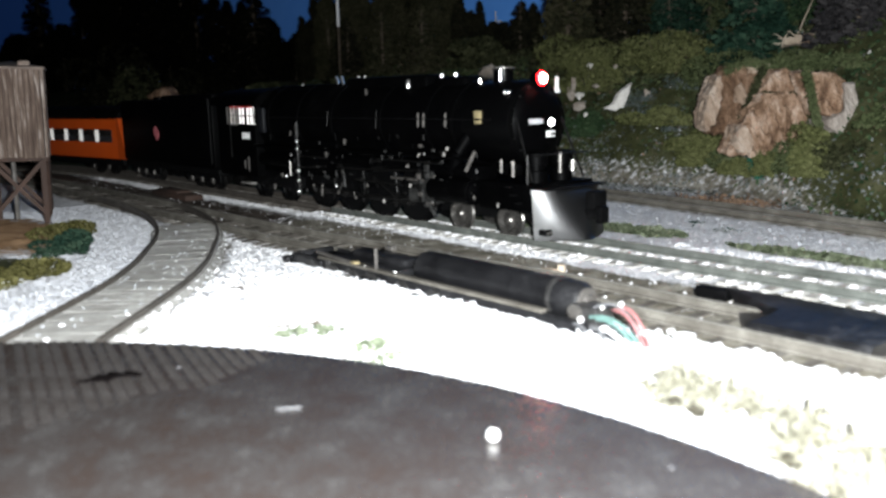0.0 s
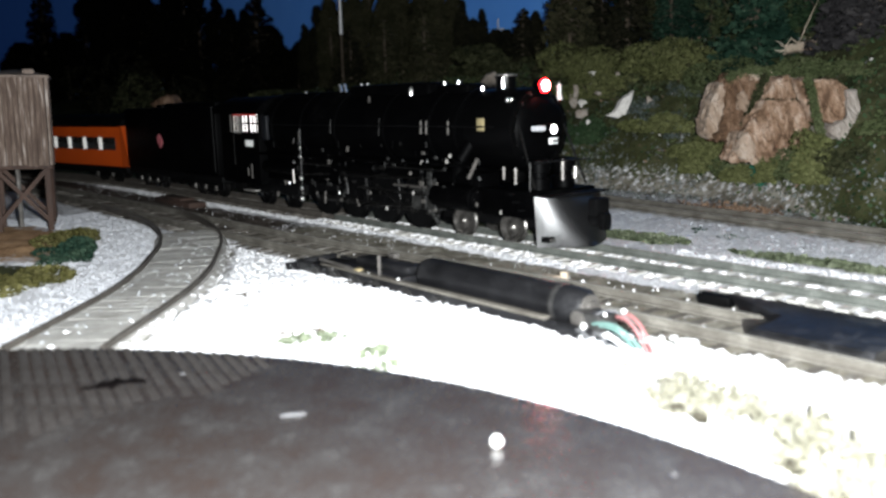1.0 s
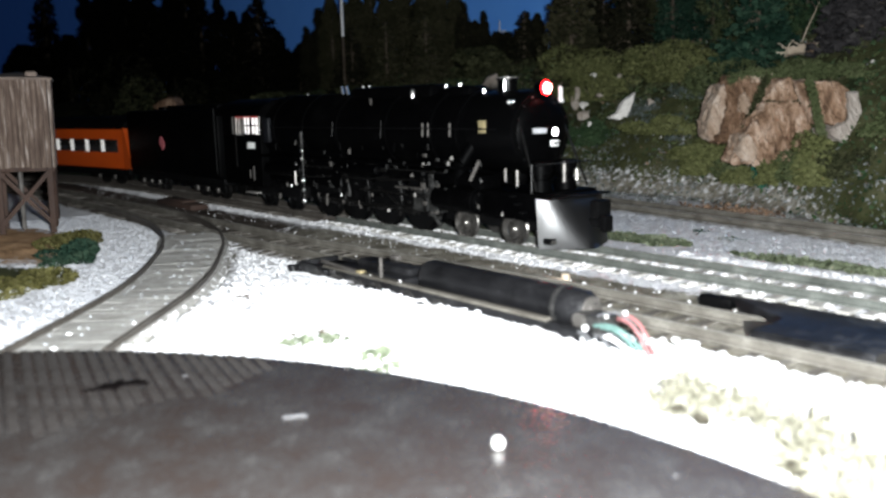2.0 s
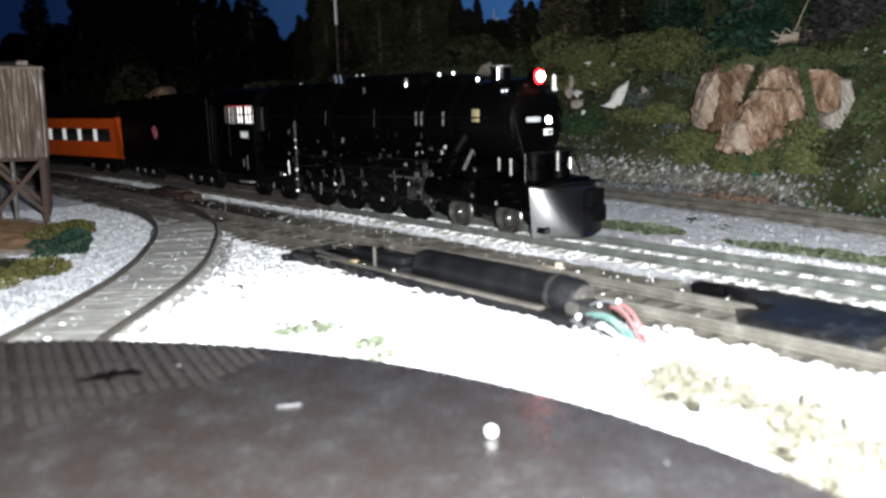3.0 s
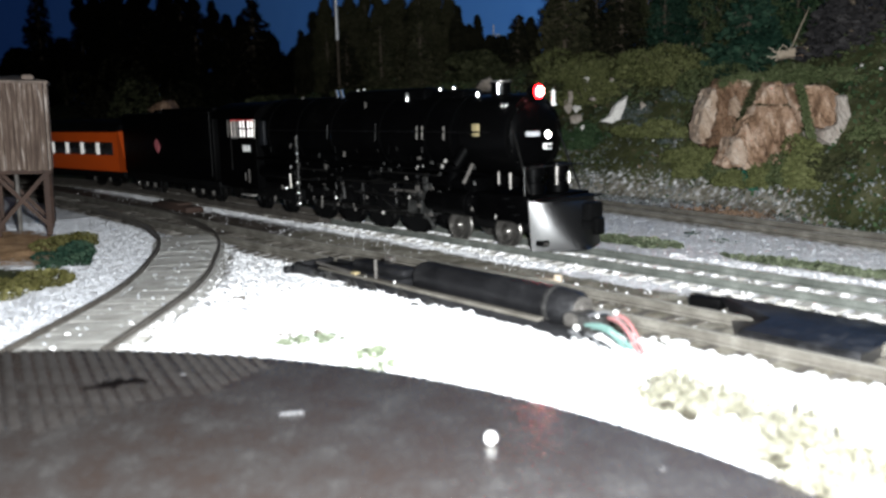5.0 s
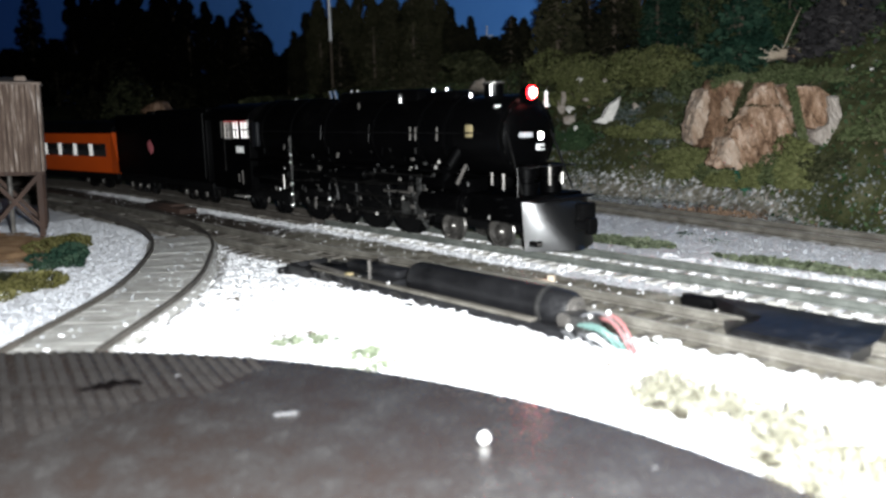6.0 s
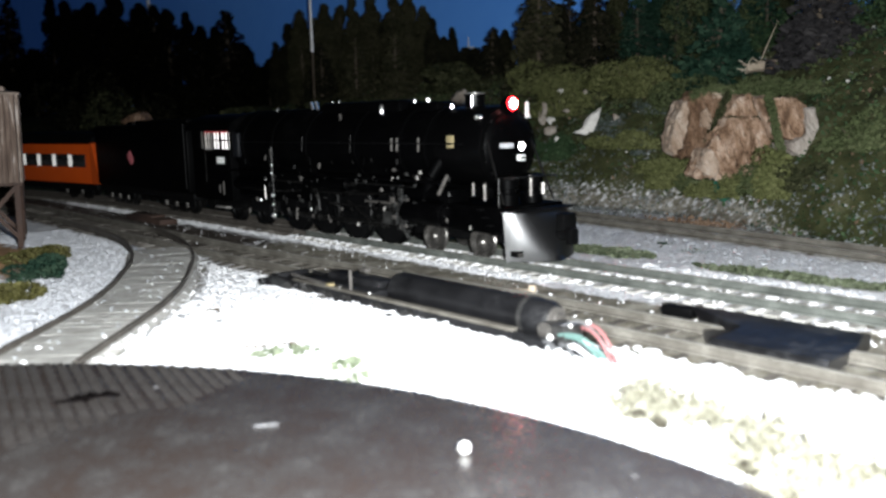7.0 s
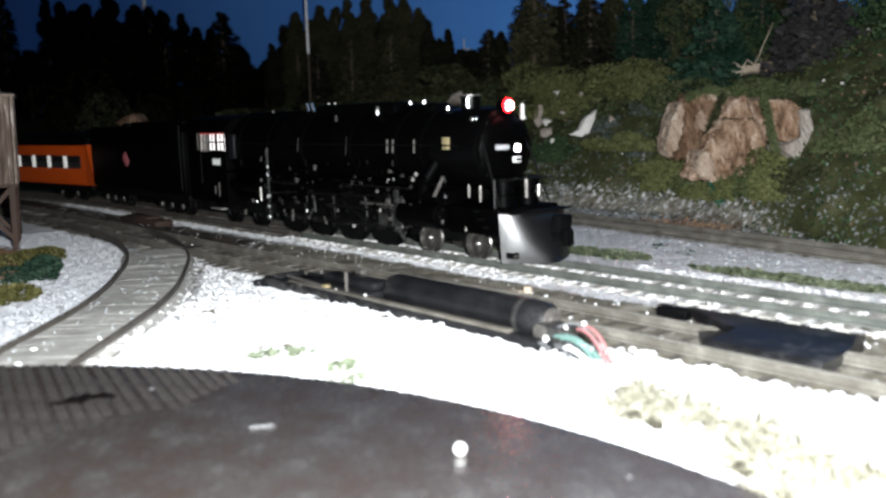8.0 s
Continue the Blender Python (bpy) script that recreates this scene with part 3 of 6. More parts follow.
plank_me.materials.append(PLANK)


def track(name, pts, gauge, label, spacing, tie_mesh, seed, iron=None, slim=1.0, tie_scale=(1, 1, 1), lift=0.0, bed=0.0, tie_z=-0.0024, bed_from=-9.0, head=None):
    t = thing(name, (pts[0].x, pts[0].y, -0.0044 + lift), label, "railway track", kind="structure")
    t.matrix_basis = pose(0, 0, lift)
    fr = sides(pts)
    for s in (-1, 1):
        r = part("rail", sweep(B(), fr, s * gauge / 2, [(a * slim, z) for a, z in RAIL_SECTION]), iron or RAIL, t, "weathered rail")
        part("railhead", sweep(B(), fr, s * gauge / 2, [(a * slim, z) for a, z in HEAD_SECTION]), head or (RAILTOP if slim == 1 else (iron or RAIL)), r, "worn railhead")
    if bed:
        part("track_bed", sweep(B(), [q for q in fr if q[0].x > bed_from], 0, [(-bed - 0.0025, -0.0046), (bed + 0.0025, -0.0046), (bed, tie_z - 0.00028), (-bed, tie_z - 0.00028)]), PLANK, t, "grey dirt filling between the rails")
    rg = random.Random(seed)
    acc = 0.0
    for (p, d, n), (q, _, _) in zip(fr, fr[1:]):
        seglen = (q - p).length
        while acc < seglen:
            if bed and p.x < bed_from:
                acc += spacing
                continue
            o = new("tie", tie_mesh)
            o.parent = t
            c = p + d * acc
            o.matrix_basis = Matrix.LocRotScale((c.x, c.y, tie_z + (rg.uniform(-0.00008, 0.00004) if bed else rg.uniform(-0.0002, 0.0001))), Euler((0, 0, math.atan2(d.y, d.x) + rg.uniform(-0.03, 0.03))), (tie_scale[0] * rg.uniform(0.9, 1.1), tie_scale[1] * rg.uniform(0.95, 1.04), tie_scale[2]))
            acc += spacing * rg.uniform(0.95, 1.05)
        acc -= seglen
    return t


track("main_track", polyline(main_y, -0.33, 0.12), 0.0165, "straight main track with grey ties and grey rails", 0.0064, plank_me, 1, RAILGREY, 0.62, tie_scale=(1.25, 1, 1), head=RAILTOP)
# western length in darker rail and tie colours, for shade under the train
track("main_track_west", polyline(main_y, -0.9, -0.335), 0.0165, "curving main track, ties and rails coloured dark for the train's shade", 0.0064, tie_me, 5, RAILDARK, head=RAILDARK)
track("siding_track", polyline(siding_y, -0.85, 0.1), 0.0165, "dusty siding track half buried in ballast", 0.0072, tie_me, 2, None, 0.8, tie_z=-0.0028, head=RAILTOP)
track("back_track", polyline(back_y, -0.6, 0.1), 0.0165, "brown track at the foot of the hill", 0.0075, tie_me, 3, tie_scale=(1, 0.74, 1), tie_z=-0.0042)
track("turntable_lead", refine(SPUR), 0.0222, "curved dark track leading to the turntable", 0.0039, plank_me, 4, RAILDARK, 0.45, (1.5, 0.72, 1), lift=0.0006, bed=0.0122, tie_z=-0.0013, bed_from=-0.335)

# ---- the engine: local x along the main track, y = 0 on its centre line ----
loco = thing("steam_locomotive", (-0.30, 0.2163, 0.0), "black steam locomotive with red lamp standing on the main track", "locomotive")


def X(s):
    return s + 0.30


ZB = 0.0390
bm = B()
lathe(bm, (X(-0.388), 0, ZB), (1, 0, 0), [(0, 0.0158), (0.075, 0.0156), (0.078, 0.0150), (0.155, 0.0145), (0.156, 0.0142)], 40)
boiler = part("boiler", bm, BLACK, loco)
for s in (-0.372, -0.345, -0.3165, -0.2817, -0.2525, -0.2375):
    bm = B()
    r = 0.0161 if s < -0.313 else 0.01515
    lathe(bm, (X(s), 0, ZB), (1, 0, 0), [(0, r - 0.0006), (0.0001, r), (0.0011, r), (0.0012, r - 0.0006)], 40)
    part("boiler_band", bm, GLOSS, boiler)
bm = B()
lathe(bm, (X(-0.232), 0, ZB), (1, 0, 0), [(0, 0.0146), (0.0225, 0.0146), (0.0237, 0.0140), (0.0240, 0.0125)], 40)
smokebox = part("smokebox", bm, GLOSS, loco)
bm = B()
lathe(bm, (X(-0.2082), 0, ZB), (1, 0, 0), [(0, 0.0125), (0.0006, 0.0120), (0.0016, 0.0095), (0.0022, 0.0060), (0.0024, 0.001)], 32)
part("smokebox_door", bm, BLACK, smokebox)
for k in range(16):
    a = 2 * math.pi * k / 16
    bm = B()
    ball(bm, (X(-0.2075), 0.0128 * math.cos(a), ZB + 0.0128 * math.sin(a)), 0.0004, 6, 4)
    part("door_bolt", bm, OILY, smokebox)
# headlight
bm = B()
lathe(bm, (X(-0.2062), 0, ZB + 0.0002), (1, 0, 0), [(0, 0.0019), (0.0035, 0.0021), (0.0042, 0.0021), (0.0043, 0.0016)], 20)
headlight = part("headlight", bm, BLACK, loco)
bm = B()
lathe(bm, (X(-0.2020), 0, ZB + 0.0002), (1, 0, 0), [(0, 0.0014), (0.0004, 0.0013), (0.0008, 0.0007)], 20)
part("lens", bm, WHITELAMP, headlight, "glowing white headlight lens")
bm = box(B(), X(-0.2030), X(-0.2015), -0.0015, 0.0019, ZB - 0.0048, ZB - 0.0027, 0.0003)
nb = part("number_board", bm, WHITE, loco, "white number board under the headlight")
for k in range(3):
    part("figure_bar", box(B(), X(-0.2014), X(-0.20125), -0.0010 + 0.0009 * k, -0.0004 + 0.0009 * k, ZB - 0.0043, ZB - 0.0032), SATIN, nb)
bm = box(B(), X(-0.2075), X(-0.2030), -0.0066, -0.0024, ZB - 0.0003, ZB + 0.0015, 0.0005)
part("side_number_board", bm, DIMLAMP, loco, "pale lit number board")
# red lamp on its bracket
bm = box(B(), X(-0.2120), X(-0.2075), -0.0014, 0.0014, 0.0515, 0.0530, 0.0003)
part("lamp_bracket", bm, BLACK, loco)
bm = B()
lathe(bm, (X(-0.2100), 0, 0.0540), (1, 0, 0), [(0, 0.0020), (0.0030, 0.0029), (0.0038, 0.0029), (0.0039, 0.0024)], 20)
redlamp = part("signal_lamp", bm, BLACK, loco)
bm = B()
lathe(bm, (X(-0.2062), 0, 0.0540), (1, 0, 0), [(0, 0.0025), (0.0006, 0.0023), (0.0010, 0.0017)], 20)
part("red_lens", bm, REDLAMP, redlamp, "glowing red lens")
part("red_bulb", ball(B(), (X(-0.2056), -0.0002, 0.0540), 0.0018), REDCORE, redlamp)
# bell beside the lamp
bm = B()
lathe(bm, (X(-0.2085), 0.0100, 0.0490), (0, 0, 1), [(0, 0.0014), (0.0006, 0.0012), (0.0018, 0.0008), (0.0050, 0.0008), (0.0058, 0.0003)], 14)
part("bell", bm, NICKEL, loco, "pale nickel bell")
for y, m in ((-0.0118, CHROME), (-0.0098, CHROME), (0.0112, GREENLAMP)):
    part("class_lamp", ball(B(), (X(-0.2120), y, 0.0495), 0.0009), m, loco)
# stack and casing on top of the boiler
bm = B()
lathe(bm, (X(-0.2249), 0, 0.050), (0, 0, 1), [(0, 0.0044), (0.004, 0.0036), (0.0070, 0.0036), (0.0073, 0.0040), (0.0080, 0.0040), (0.0080, 0.0029), (0.0055, 0.0026)], 24)
part("chimney", bm, GLOSS, loco, "short black chimney")
part("chimney_cap", lathe(B(), (X(-0.2249), 0, 0.0576), (0, 0, 1), [(0, 0.0036), (0.0003, 0.0041), (0.0007, 0.0041), (0.0008, 0.0030)], 24), DULL, loco, "grey chimney rim")
# bright rod added as the upright highlight on the chimney's flank
part("chimney_highlight", rod(B(), (X(-0.2225), -0.0038, 0.0535), (X(-0.2225), -0.0038, 0.0574), 0.0004, 10), CHROME, loco)


def casing(s0, s1, half, z0, z1, name, mat=BLACK, bev=0.0018):
    bm = box(B(), X(s0), X(s1), -half, half, z0, z1, bev)
    return part(name, bm, mat, loco)


casing(-0.318, -0.262, 0.0062, 0.050, 0.0572, "sand_box")
casing(-0.258, -0.240, 0.0055, 0.050, 0.0560, "steam_dome")
casing(-0.380, -0.322, 0.0050, 0.050, 0.0552, "turret_casing")
for s, y, h in ((-0.3265, -0.004, 0.0035), (-0.3225, -0.004, 0.0035)):
    bm = rod(B(), (X(s), y, 0.0545), (X(s) - 0.0014, y, 0.0545 + h), 0.0007, 8)
    part("whistle", bm, CHROME, loco, "polished whistle")
for s, y, z, h, r in ((-0.2725, -0.0064, 0.0520, 0.0036, 0.0010), (-0.2545, -0.004, 0.0553, 0.0018, 0.0008), (-0.2475, -0.003, 0.0553, 0.0020, 0.0010), (-0.3118, -0.003, 0.0570, 0.0010, 0.0006), (-0.3070, -0.003, 0.0570, 0.0010, 0.0006), (-0.2330, -0.004, 0.0530, 0.0018, 0.0008), (-0.3580, -0.0035, 0.0545, 0.0012, 0.0007)):
    bm = B()
    lathe(bm, (X(s), y, z), (0, 0, 1), [(0, r), (h * 0.8, r), (h, r * 0.5)], 10)
    part("safety_valve", bm, CHROME, loco)
# firebox, frame and running boards
casing(-0.395, -0.318, 0.0125, 0.014, 0.040, "firebox", BLACK, 0.001)
casing(-0.405, -0.205, 0.0060, 0.005, 0.0165, "main_frame", SATIN, 0.0005)
for y0, y1 in ((-0.0180, -0.0120), (0.0120, 0.0180)):
    bm = box(B(), X(-0.386), X(-0.226), y0, y1, 0.0262, 0.0272, 0.0003)
    part("running_board", bm, BLACK, loco)
# handrails
for y in (-0.0162, 0.0162):
    bm = rod(B(), (X(-0.385), y, 0.0405), (X(-0.215), y * 0.97, 0.0405), 0.00028, 6)
    part("handrail", bm, SATIN, loco)
    for k in range(8):
        s = -0.38 + 0.0225 * k
        part("handrail_post", rod(B(), (X(s), y, 0.0405), (X(s), y * 0.88, 0.0405), 0.0004, 6), SATIN, loco)
# brass plate on the smokebox flank
bm = box(B(), X(-0.2246), X(-0.2210), -0.0150, -0.0143, 0.0390, 0.0434, 0.0002)
part("builders_plate", bm, BRASS, loco, "square brass plate on the smokebox side")
# cylinders, steam pipe and slanting brace
for sg in (-1, 1):
    y = 0.0150 * sg
    bm = B()
    lathe(bm, (X(-0.2480), y, 0.0150), (1, 0, 0), [(0, 0.002), (0.0004, 0.0040), (0.0012, 0.0040), (0.0013, 0.0046), (0.0230, 0.0046), (0.0232, 0.0040), (0.0242, 0.0038), (0.0250, 0.002)], 24)
    cyl = part("cylinder", bm, BLACK, loco)
    bm = B()
    lathe(bm, (X(-0.2480), y * 0.95, 0.0220), (1, 0, 0), [(0, 0.001), (0.0005, 0.0029), (0.021, 0.0029), (0.0215, 0.001)], 20)
    part("valve_chest", bm, BLACK, cyl)
    part("cylinder_saddle", box(B(), X(-0.2470), X(-0.2240), min(y, y * 0.3), max(y, y * 0.3), 0.0130, 0.0240, 0.0008), BLACK, cyl)
    for k in range(6):
        a = 2 * math.pi * k / 6
        part("cover_bolt", ball(B(), (X(-0.2228), y + 0.0032 * math.cos(a), 0.0150 + 0.0032 * math.sin(a)), 0.0004, 6, 4), OILY, cyl)
    part("steam_pipe", tube(B(), [(X(-0.236), y, 0.021), (X(-0.2335), y * 0.98, 0.0285), (X(-0.2300), y * 0.75, 0.036)], 0.0026, 12), BLACK, loco)
    part("brace", rod(B(), (X(-0.2262), y * 1.18, 0.0225), (X(-0.2222), y * 1.12, 0.0295), 0.0007, 8), DULL, loco)
# drivers
DR = 0.0108


def wheel(name, s, y, r, mat, parent, spokes, disc):
    o = 1 if y > 0 else -1
    face = [(0, r * 0.80), (0.0001, r * 0.99), (0.0022, r), (0.0026, r * 1.06), (0.0030, r * 1.06), (0.0030, r * 0.80)]
    if disc:
        face = [(-0.0006, r * 0.08), (-0.0005, r * 0.2), (0.0002, r * 0.27), (0.0009, r * 0.42), (0.0011, r * 0.6), (0.0006, r * 0.76), (-0.0001, r * 0.82), (0, r * 0.98), (0.0022, r), (0.0026, r * 1.08), (0.0032, r * 1.08), (0.0032, r * 0.2)]
    w = part(name, lathe(B(), (X(s), y + o * 0.0013, r), (0, -o, 0), face, 36), mat, parent)
    if not disc:
        part("hub", lathe(B(), (X(s), y - 0.0020, r), (0, 1, 0), [(0, r * 0.10), (0.0001, r * 0.2), (0.004, r * 0.2)], 16), mat, w)
        part("counterweight", lathe(B(), (X(s) + 0.0042, y - 0.0010, r - 0.0036), (0, 1, 0), [(0, 0.001), (0.0001, 0.0034), (0.002, 0.0034)], 16), mat, w)
    for k in range(spokes):
        a = 2 * math.pi * k / spokes
        bm = rod(B(), (X(s) + 0.15 * r * math.cos(a), y, r + 0.15 * r * math.sin(a)), (X(s) + 0.85 * r * math.cos(a), y, r + 0.85 * r * math.sin(a)), r * 0.06, 6)
        part("spoke", bm, mat, w)
    return w


for y in (-0.0085, 0.0085):
    for s in (-0.2655, -0.2885, -0.3115, -0.3345):
        wheel("driving_wheel", s, y, DR, SATIN, loco, 14, False)
    for s in (-0.2136, -0.2394):
        wheel("leading_wheel", s, y, 0.0053, WHEEL, loco, 0, True)
    for s in (-0.3660, -0.3920):
        wheel("trailing_wheel", s, y, 0.0058, SATIN, loco, 0, True)
ys = -0.0118
bm = box(B(), X(-0.3370), X(-0.2630), ys - 0.0006, ys + 0.0004, 0.0068, 0.0088, 0.0003)
siderod = part("side_rod", bm, OILY, loco, "oily steel side rod")
for s in (-0.2655, -0.2885, -0.3115, -0.3345):
    part("crank_pin", lathe(B(), (X(s), ys - 0.0016, 0.0078), (0, 1, 0), [(0, 0.0007), (0.0003, 0.0014), (0.002, 0.0014)], 12), OILY, siderod)
bm = B()
tube(bm, [(X(-0.2885), ys - 0.0020, 0.0078), (X(-0.2560), ys - 0.0020, 0.0105)], 0.0008, 8)
part("main_rod", bm, OILY, loco, "steel main rod")
cross = part("crosshead", box(B(), X(-0.2640), X(-0.2550), ys - 0.0030, ys - 0.0005, 0.0085, 0.0165, 0.0010), GREYPAINT, loco, "dusty grey crosshead")
part("guide_yoke", box(B(), X(-0.2535), X(-0.2505), ys - 0.0034, ys + 0.0040, 0.0080, 0.0235, 0.0005), GREYPAINT, loco, "dusty grey guide yoke")
part("guide_web", tube(B(), [(X(-0.2530), ys - 0.0030, 0.0100), (X(-0.2490), ys - 0.0030, 0.0065), (X(-0.2470), ys - 0.0030, 0.0040)], 0.0008, 8), GREYPAINT, loco)
part("slide_bar", box(B(), X(-0.2760), X(-0.2500), ys - 0.0026, ys - 0.0010, 0.0166, 0.0176, 0.0003), DULL, loco)
part("slide_bar", box(B(), X(-0.2760), X(-0.2500), ys - 0.0026, ys - 0.0010, 0.0140, 0.0148, 0.0003), OILY, loco)
part("valve_link", curved([Vector(p) for p in ((X(-0.3235), ys - 0.003, 0.0250), (X(-0.3180), ys - 0.003, 0.0240), (X(-0.3130), ys - 0.003, 0.0222), (X(-0.3100), ys - 0.003, 0.0190), (X(-0.3088), ys - 0.003, 0.0150), (X(-0.3085), ys - 0.003, 0.0112))], 0.0009), OILY, loco)
part("radius_rod", rod(B(), (X(-0.2880), ys - 0.002, 0.0192), (X(-0.2480), ys - 0.002, 0.0215), 0.0005, 6), OILY, loco)
part("combination_lever", box(B(), X(-0.2560), X(-0.2545), ys - 0.0042, ys - 0.0034, 0.0090, 0.0225, 0.0002), OILY, loco)
part("eccentric_rod", rod(B(), (X(-0.2870), ys - 0.0030, 0.0165), (X(-0.2700), ys - 0.0030, 0.0090), 0.0006, 6), OILY, loco)
for s in (-0.2770, -0.3000, -0.3230):
    part("brake_hanger", tube(B(), [(X(s), ys + 0.001, 0.0190), (X(s) + 0.0010, ys + 0.001, 0.0110), (X(s) - 0.0004, ys + 0.001, 0.0050)], 0.0006, 6), OILY, loco)
    part("spring_rigging", box(B(), X(s) - 0.0060, X(s) + 0.0060, ys + 0.0010, ys + 0.0024, 0.0205, 0.0222, 0.0004), SATIN, loco)
# reservoirs and pumps under the running board
for s0, s1, z, r in ((-0.318, -0.285, 0.0232, 0.0026), (-0.278, -0.254, 0.0232, 0.0024), (-0.380, -0.345, 0.0205, 0.0032)):
    bm = lathe(B(), (X(s0), -0.0148, z), (1, 0, 0), [(0, r * 0.5), (0.0008, r * 0.95), (s1 - s0 - 0.0008, r * 0.95), (s1 - s0, r * 0.5)], 18)
    part("air_reservoir", bm, BLACK, loco)
rg = random.Random(11)
for k in range(34):
    s = rg.uniform(-0.378, -0.236)
    z = rg.choice([rg.uniform(0.012, 0.024), rg.uniform(0.005, 0.014), rg.uniform(0.028, 0.034)])
    y = -0.0158 if z < 0.027 else -0.0150
    hgt = rg.uniform(0.0012, 0.0034)
    part("pipe_fitting", rod(B(), (X(s), y, z), (X(s) + rg.uniform(-0.001, 0.001), y, z + hgt), rg.uniform(0.0003, 0.0007), 8), rg.choice([OILY, DULL, OILY, BLACK]), loco)
for k in range(7):
    z = rg.uniform(0.0145, 0.0255)
    s = rg.uniform(-0.37, -0.28)
    part("pipe", tube(B(), [(X(s), -0.0165, z), (X(s) + rg.uniform(0.015, 0.04), -0.0165, z), (X(s) + 0.04, -0.0150, z + rg.uniform(-0.004, 0.005))], 0.00045, 6), OILY, loco)
for s, z in ((-0.2646, 0.0269), (-0.2605, 0.0227), (-0.2366, 0.0300), (-0.3112, 0.0117), (-0.2877, 0.0133), (-0.2963, 0.0077), (-0.2766, 0.0078), (-0.3227, 0.0109), (-0.3299, 0.0105), (-0.3539, 0.0134), (-0.3486, 0.0237), (-0.2455, 0.0103), (-0.2224, 0.0134), (-0.2206, 0.0227), (-0.2103, 0.0116), (-0.2532, 0.0269), (-0.2498, 0.0274), (-0.2591, 0.0152), (-0.2382, 0.0279)):
    r = rg.uniform(0.0003, 0.00065)
    bm = lathe(B(), (X(s), -0.0174, z - 0.0006), (rg.uniform(-0.4, 0.4), 0, 1), [(0, r), (0.0003, r * 1.3), (0.0007, r), (0.0010, r), (0.0015, r * 0.4)], 8)
    part("bright_fitting", bm, rg.choice([CHROME, STEEL, DULL]), loco)
    part("fitting_stem", rod(B(), (X(s), -0.0172, z), (X(s), -0.0120, z), 0.0003, 6), BLACK, loco)
for k in range(60):
    s, z = rg.uniform(-0.352, -0.222), rg.choice([rg.uniform(0.006, 0.017), rg.uniform(0.016, 0.030)])
    y = -0.0160 - rg.uniform(0, 0.0012)
    bm = box(B(), X(s), X(s) + rg.uniform(0.0006, 0.0026), y - 0.0004, y, z, z + rg.uniform(0.0005, 0.0022), 0.0002)
    part("small_fitting", bm, rg.choice([OILY, GREYPAINT, OILY, DULL, GREYPAINT]), loco)
# thin rods added as the upright highlight streaks on the boiler bands
for s in (-0.2560, -0.2526, -0.2400):
    part("band_highlight", rod(B(), (X(s), -0.0152, 0.0375), (X(s), -0.0150, 0.0425), 0.0004, 8), DULL, boiler)
part("band_highlight", rod(B(), (X(-0.2830), -0.0156, 0.0365), (X(-0.2830), -0.0150, 0.0435), 0.0003, 8), OILY, boiler)
part("band_highlight", rod(B(), (X(-0.3180), -0.0164, 0.0370), (X(-0.3180), -0.0158, 0.0430), 0.0003, 8), OILY, boiler)
# short slanted rod added as a highlight on the casing
part("casing_highlight", rod(B(), (X(-0.2985), -0.0088, 0.0520), (X(-0.2962), -0.0102, 0.0497), 0.0006, 8), DULL, loco)
for k in range(22):
    s, z = rg.uniform(-0.2570, -0.2400), rg.uniform(0.0085, 0.0235)
    y = -0.0166 - rg.uniform(0, 0.0012)
    bm = box(B(), X(s), X(s) + rg.uniform(0.0012, 0.0034), y - 0.0005, y, z, z + rg.uniform(0.0006, 0.0024), 0.0003)
    part("guide_fitting", bm, rg.choice([GREYPAINT, GREYPAINT, GREYPAINT, DULL, OILY]), loco)
# upright blow-off pipe with its unions
bm = rod(B(), (X(-0.3420), -0.0176, 0.0060), (X(-0.3420), -0.0176, 0.0385), 0.0005, 8)
blow = part("standpipe", bm, OILY, loco)
for z, r in ((0.007, 0.0013), (0.0120, 0.0009), (0.0165, 0.0012), (0.0265, 0.0009), (0.0300, 0.0008)):
    part("union", ball(B(), (X(-0.3420), -0.0178, z), r, 10, 6), CHROME, blow)
part("valve_rod", rod(B(), (X(-0.3485), -0.0180, 0.0140), (X(-0.3488), -0.0180, 0.0205), 0.0004, 8), STEEL, loco)
part("valve_rod", rod(B(), (X(-0.3422), -0.0178, 0.0335), (X(-0.3424), -0.0178, 0.0375), 0.0004, 8), DULL, loco)
# trailing truck and ash pan
casing(-0.402, -0.356, 0.0115, 0.0062, 0.0120, "trailing_truck_frame", SATIN, 0.001)
# deck, pilot and coupler
bm = box(B(), X(-0.2320), X(-0.1960), -0.0150, 0.0150, 0.0178, 0.0192, 0.0003)
deck = part("pilot_deck", bm, BLACK, loco)
bm = B()
n = 28
rows = []
for z in np.linspace(0.0178, 0.0008, 9):
    q = (0.0178 - z) / 0.017
    bow, pw, sc = 0.0055 + 0.0065 * q, 3.2 - 1.9 * q, 1.0 - 0.03 * q
    rows.append([bm.verts.new((X(-0.1965) + 0.0008 * q + bow * (1 - abs(2 * k / n - 1) ** pw * (0.58 if 2 * k > n else 1.0)), (k / n - 0.5) * 0.0305 * sc, z)) for k in range(n + 1)])
for a, b in zip(rows, rows[1:]):
    for k in range(n):
        bm.faces.new((a[k], a[k + 1], b[k + 1], b[k]))
bmesh.ops.solidify(bm, geom=bm.faces[:], thickness=0.0007)
pilot = part("pilot", bm, PILOT, loco, "glossy black curved pilot plate", soft=75)
bm = box(B(), X(-0.1965), X(-0.1912), -0.0138, -0.0108, 0.0026, 0.0046, 0.0003)
part("footstep", bm, SATIN, pilot)
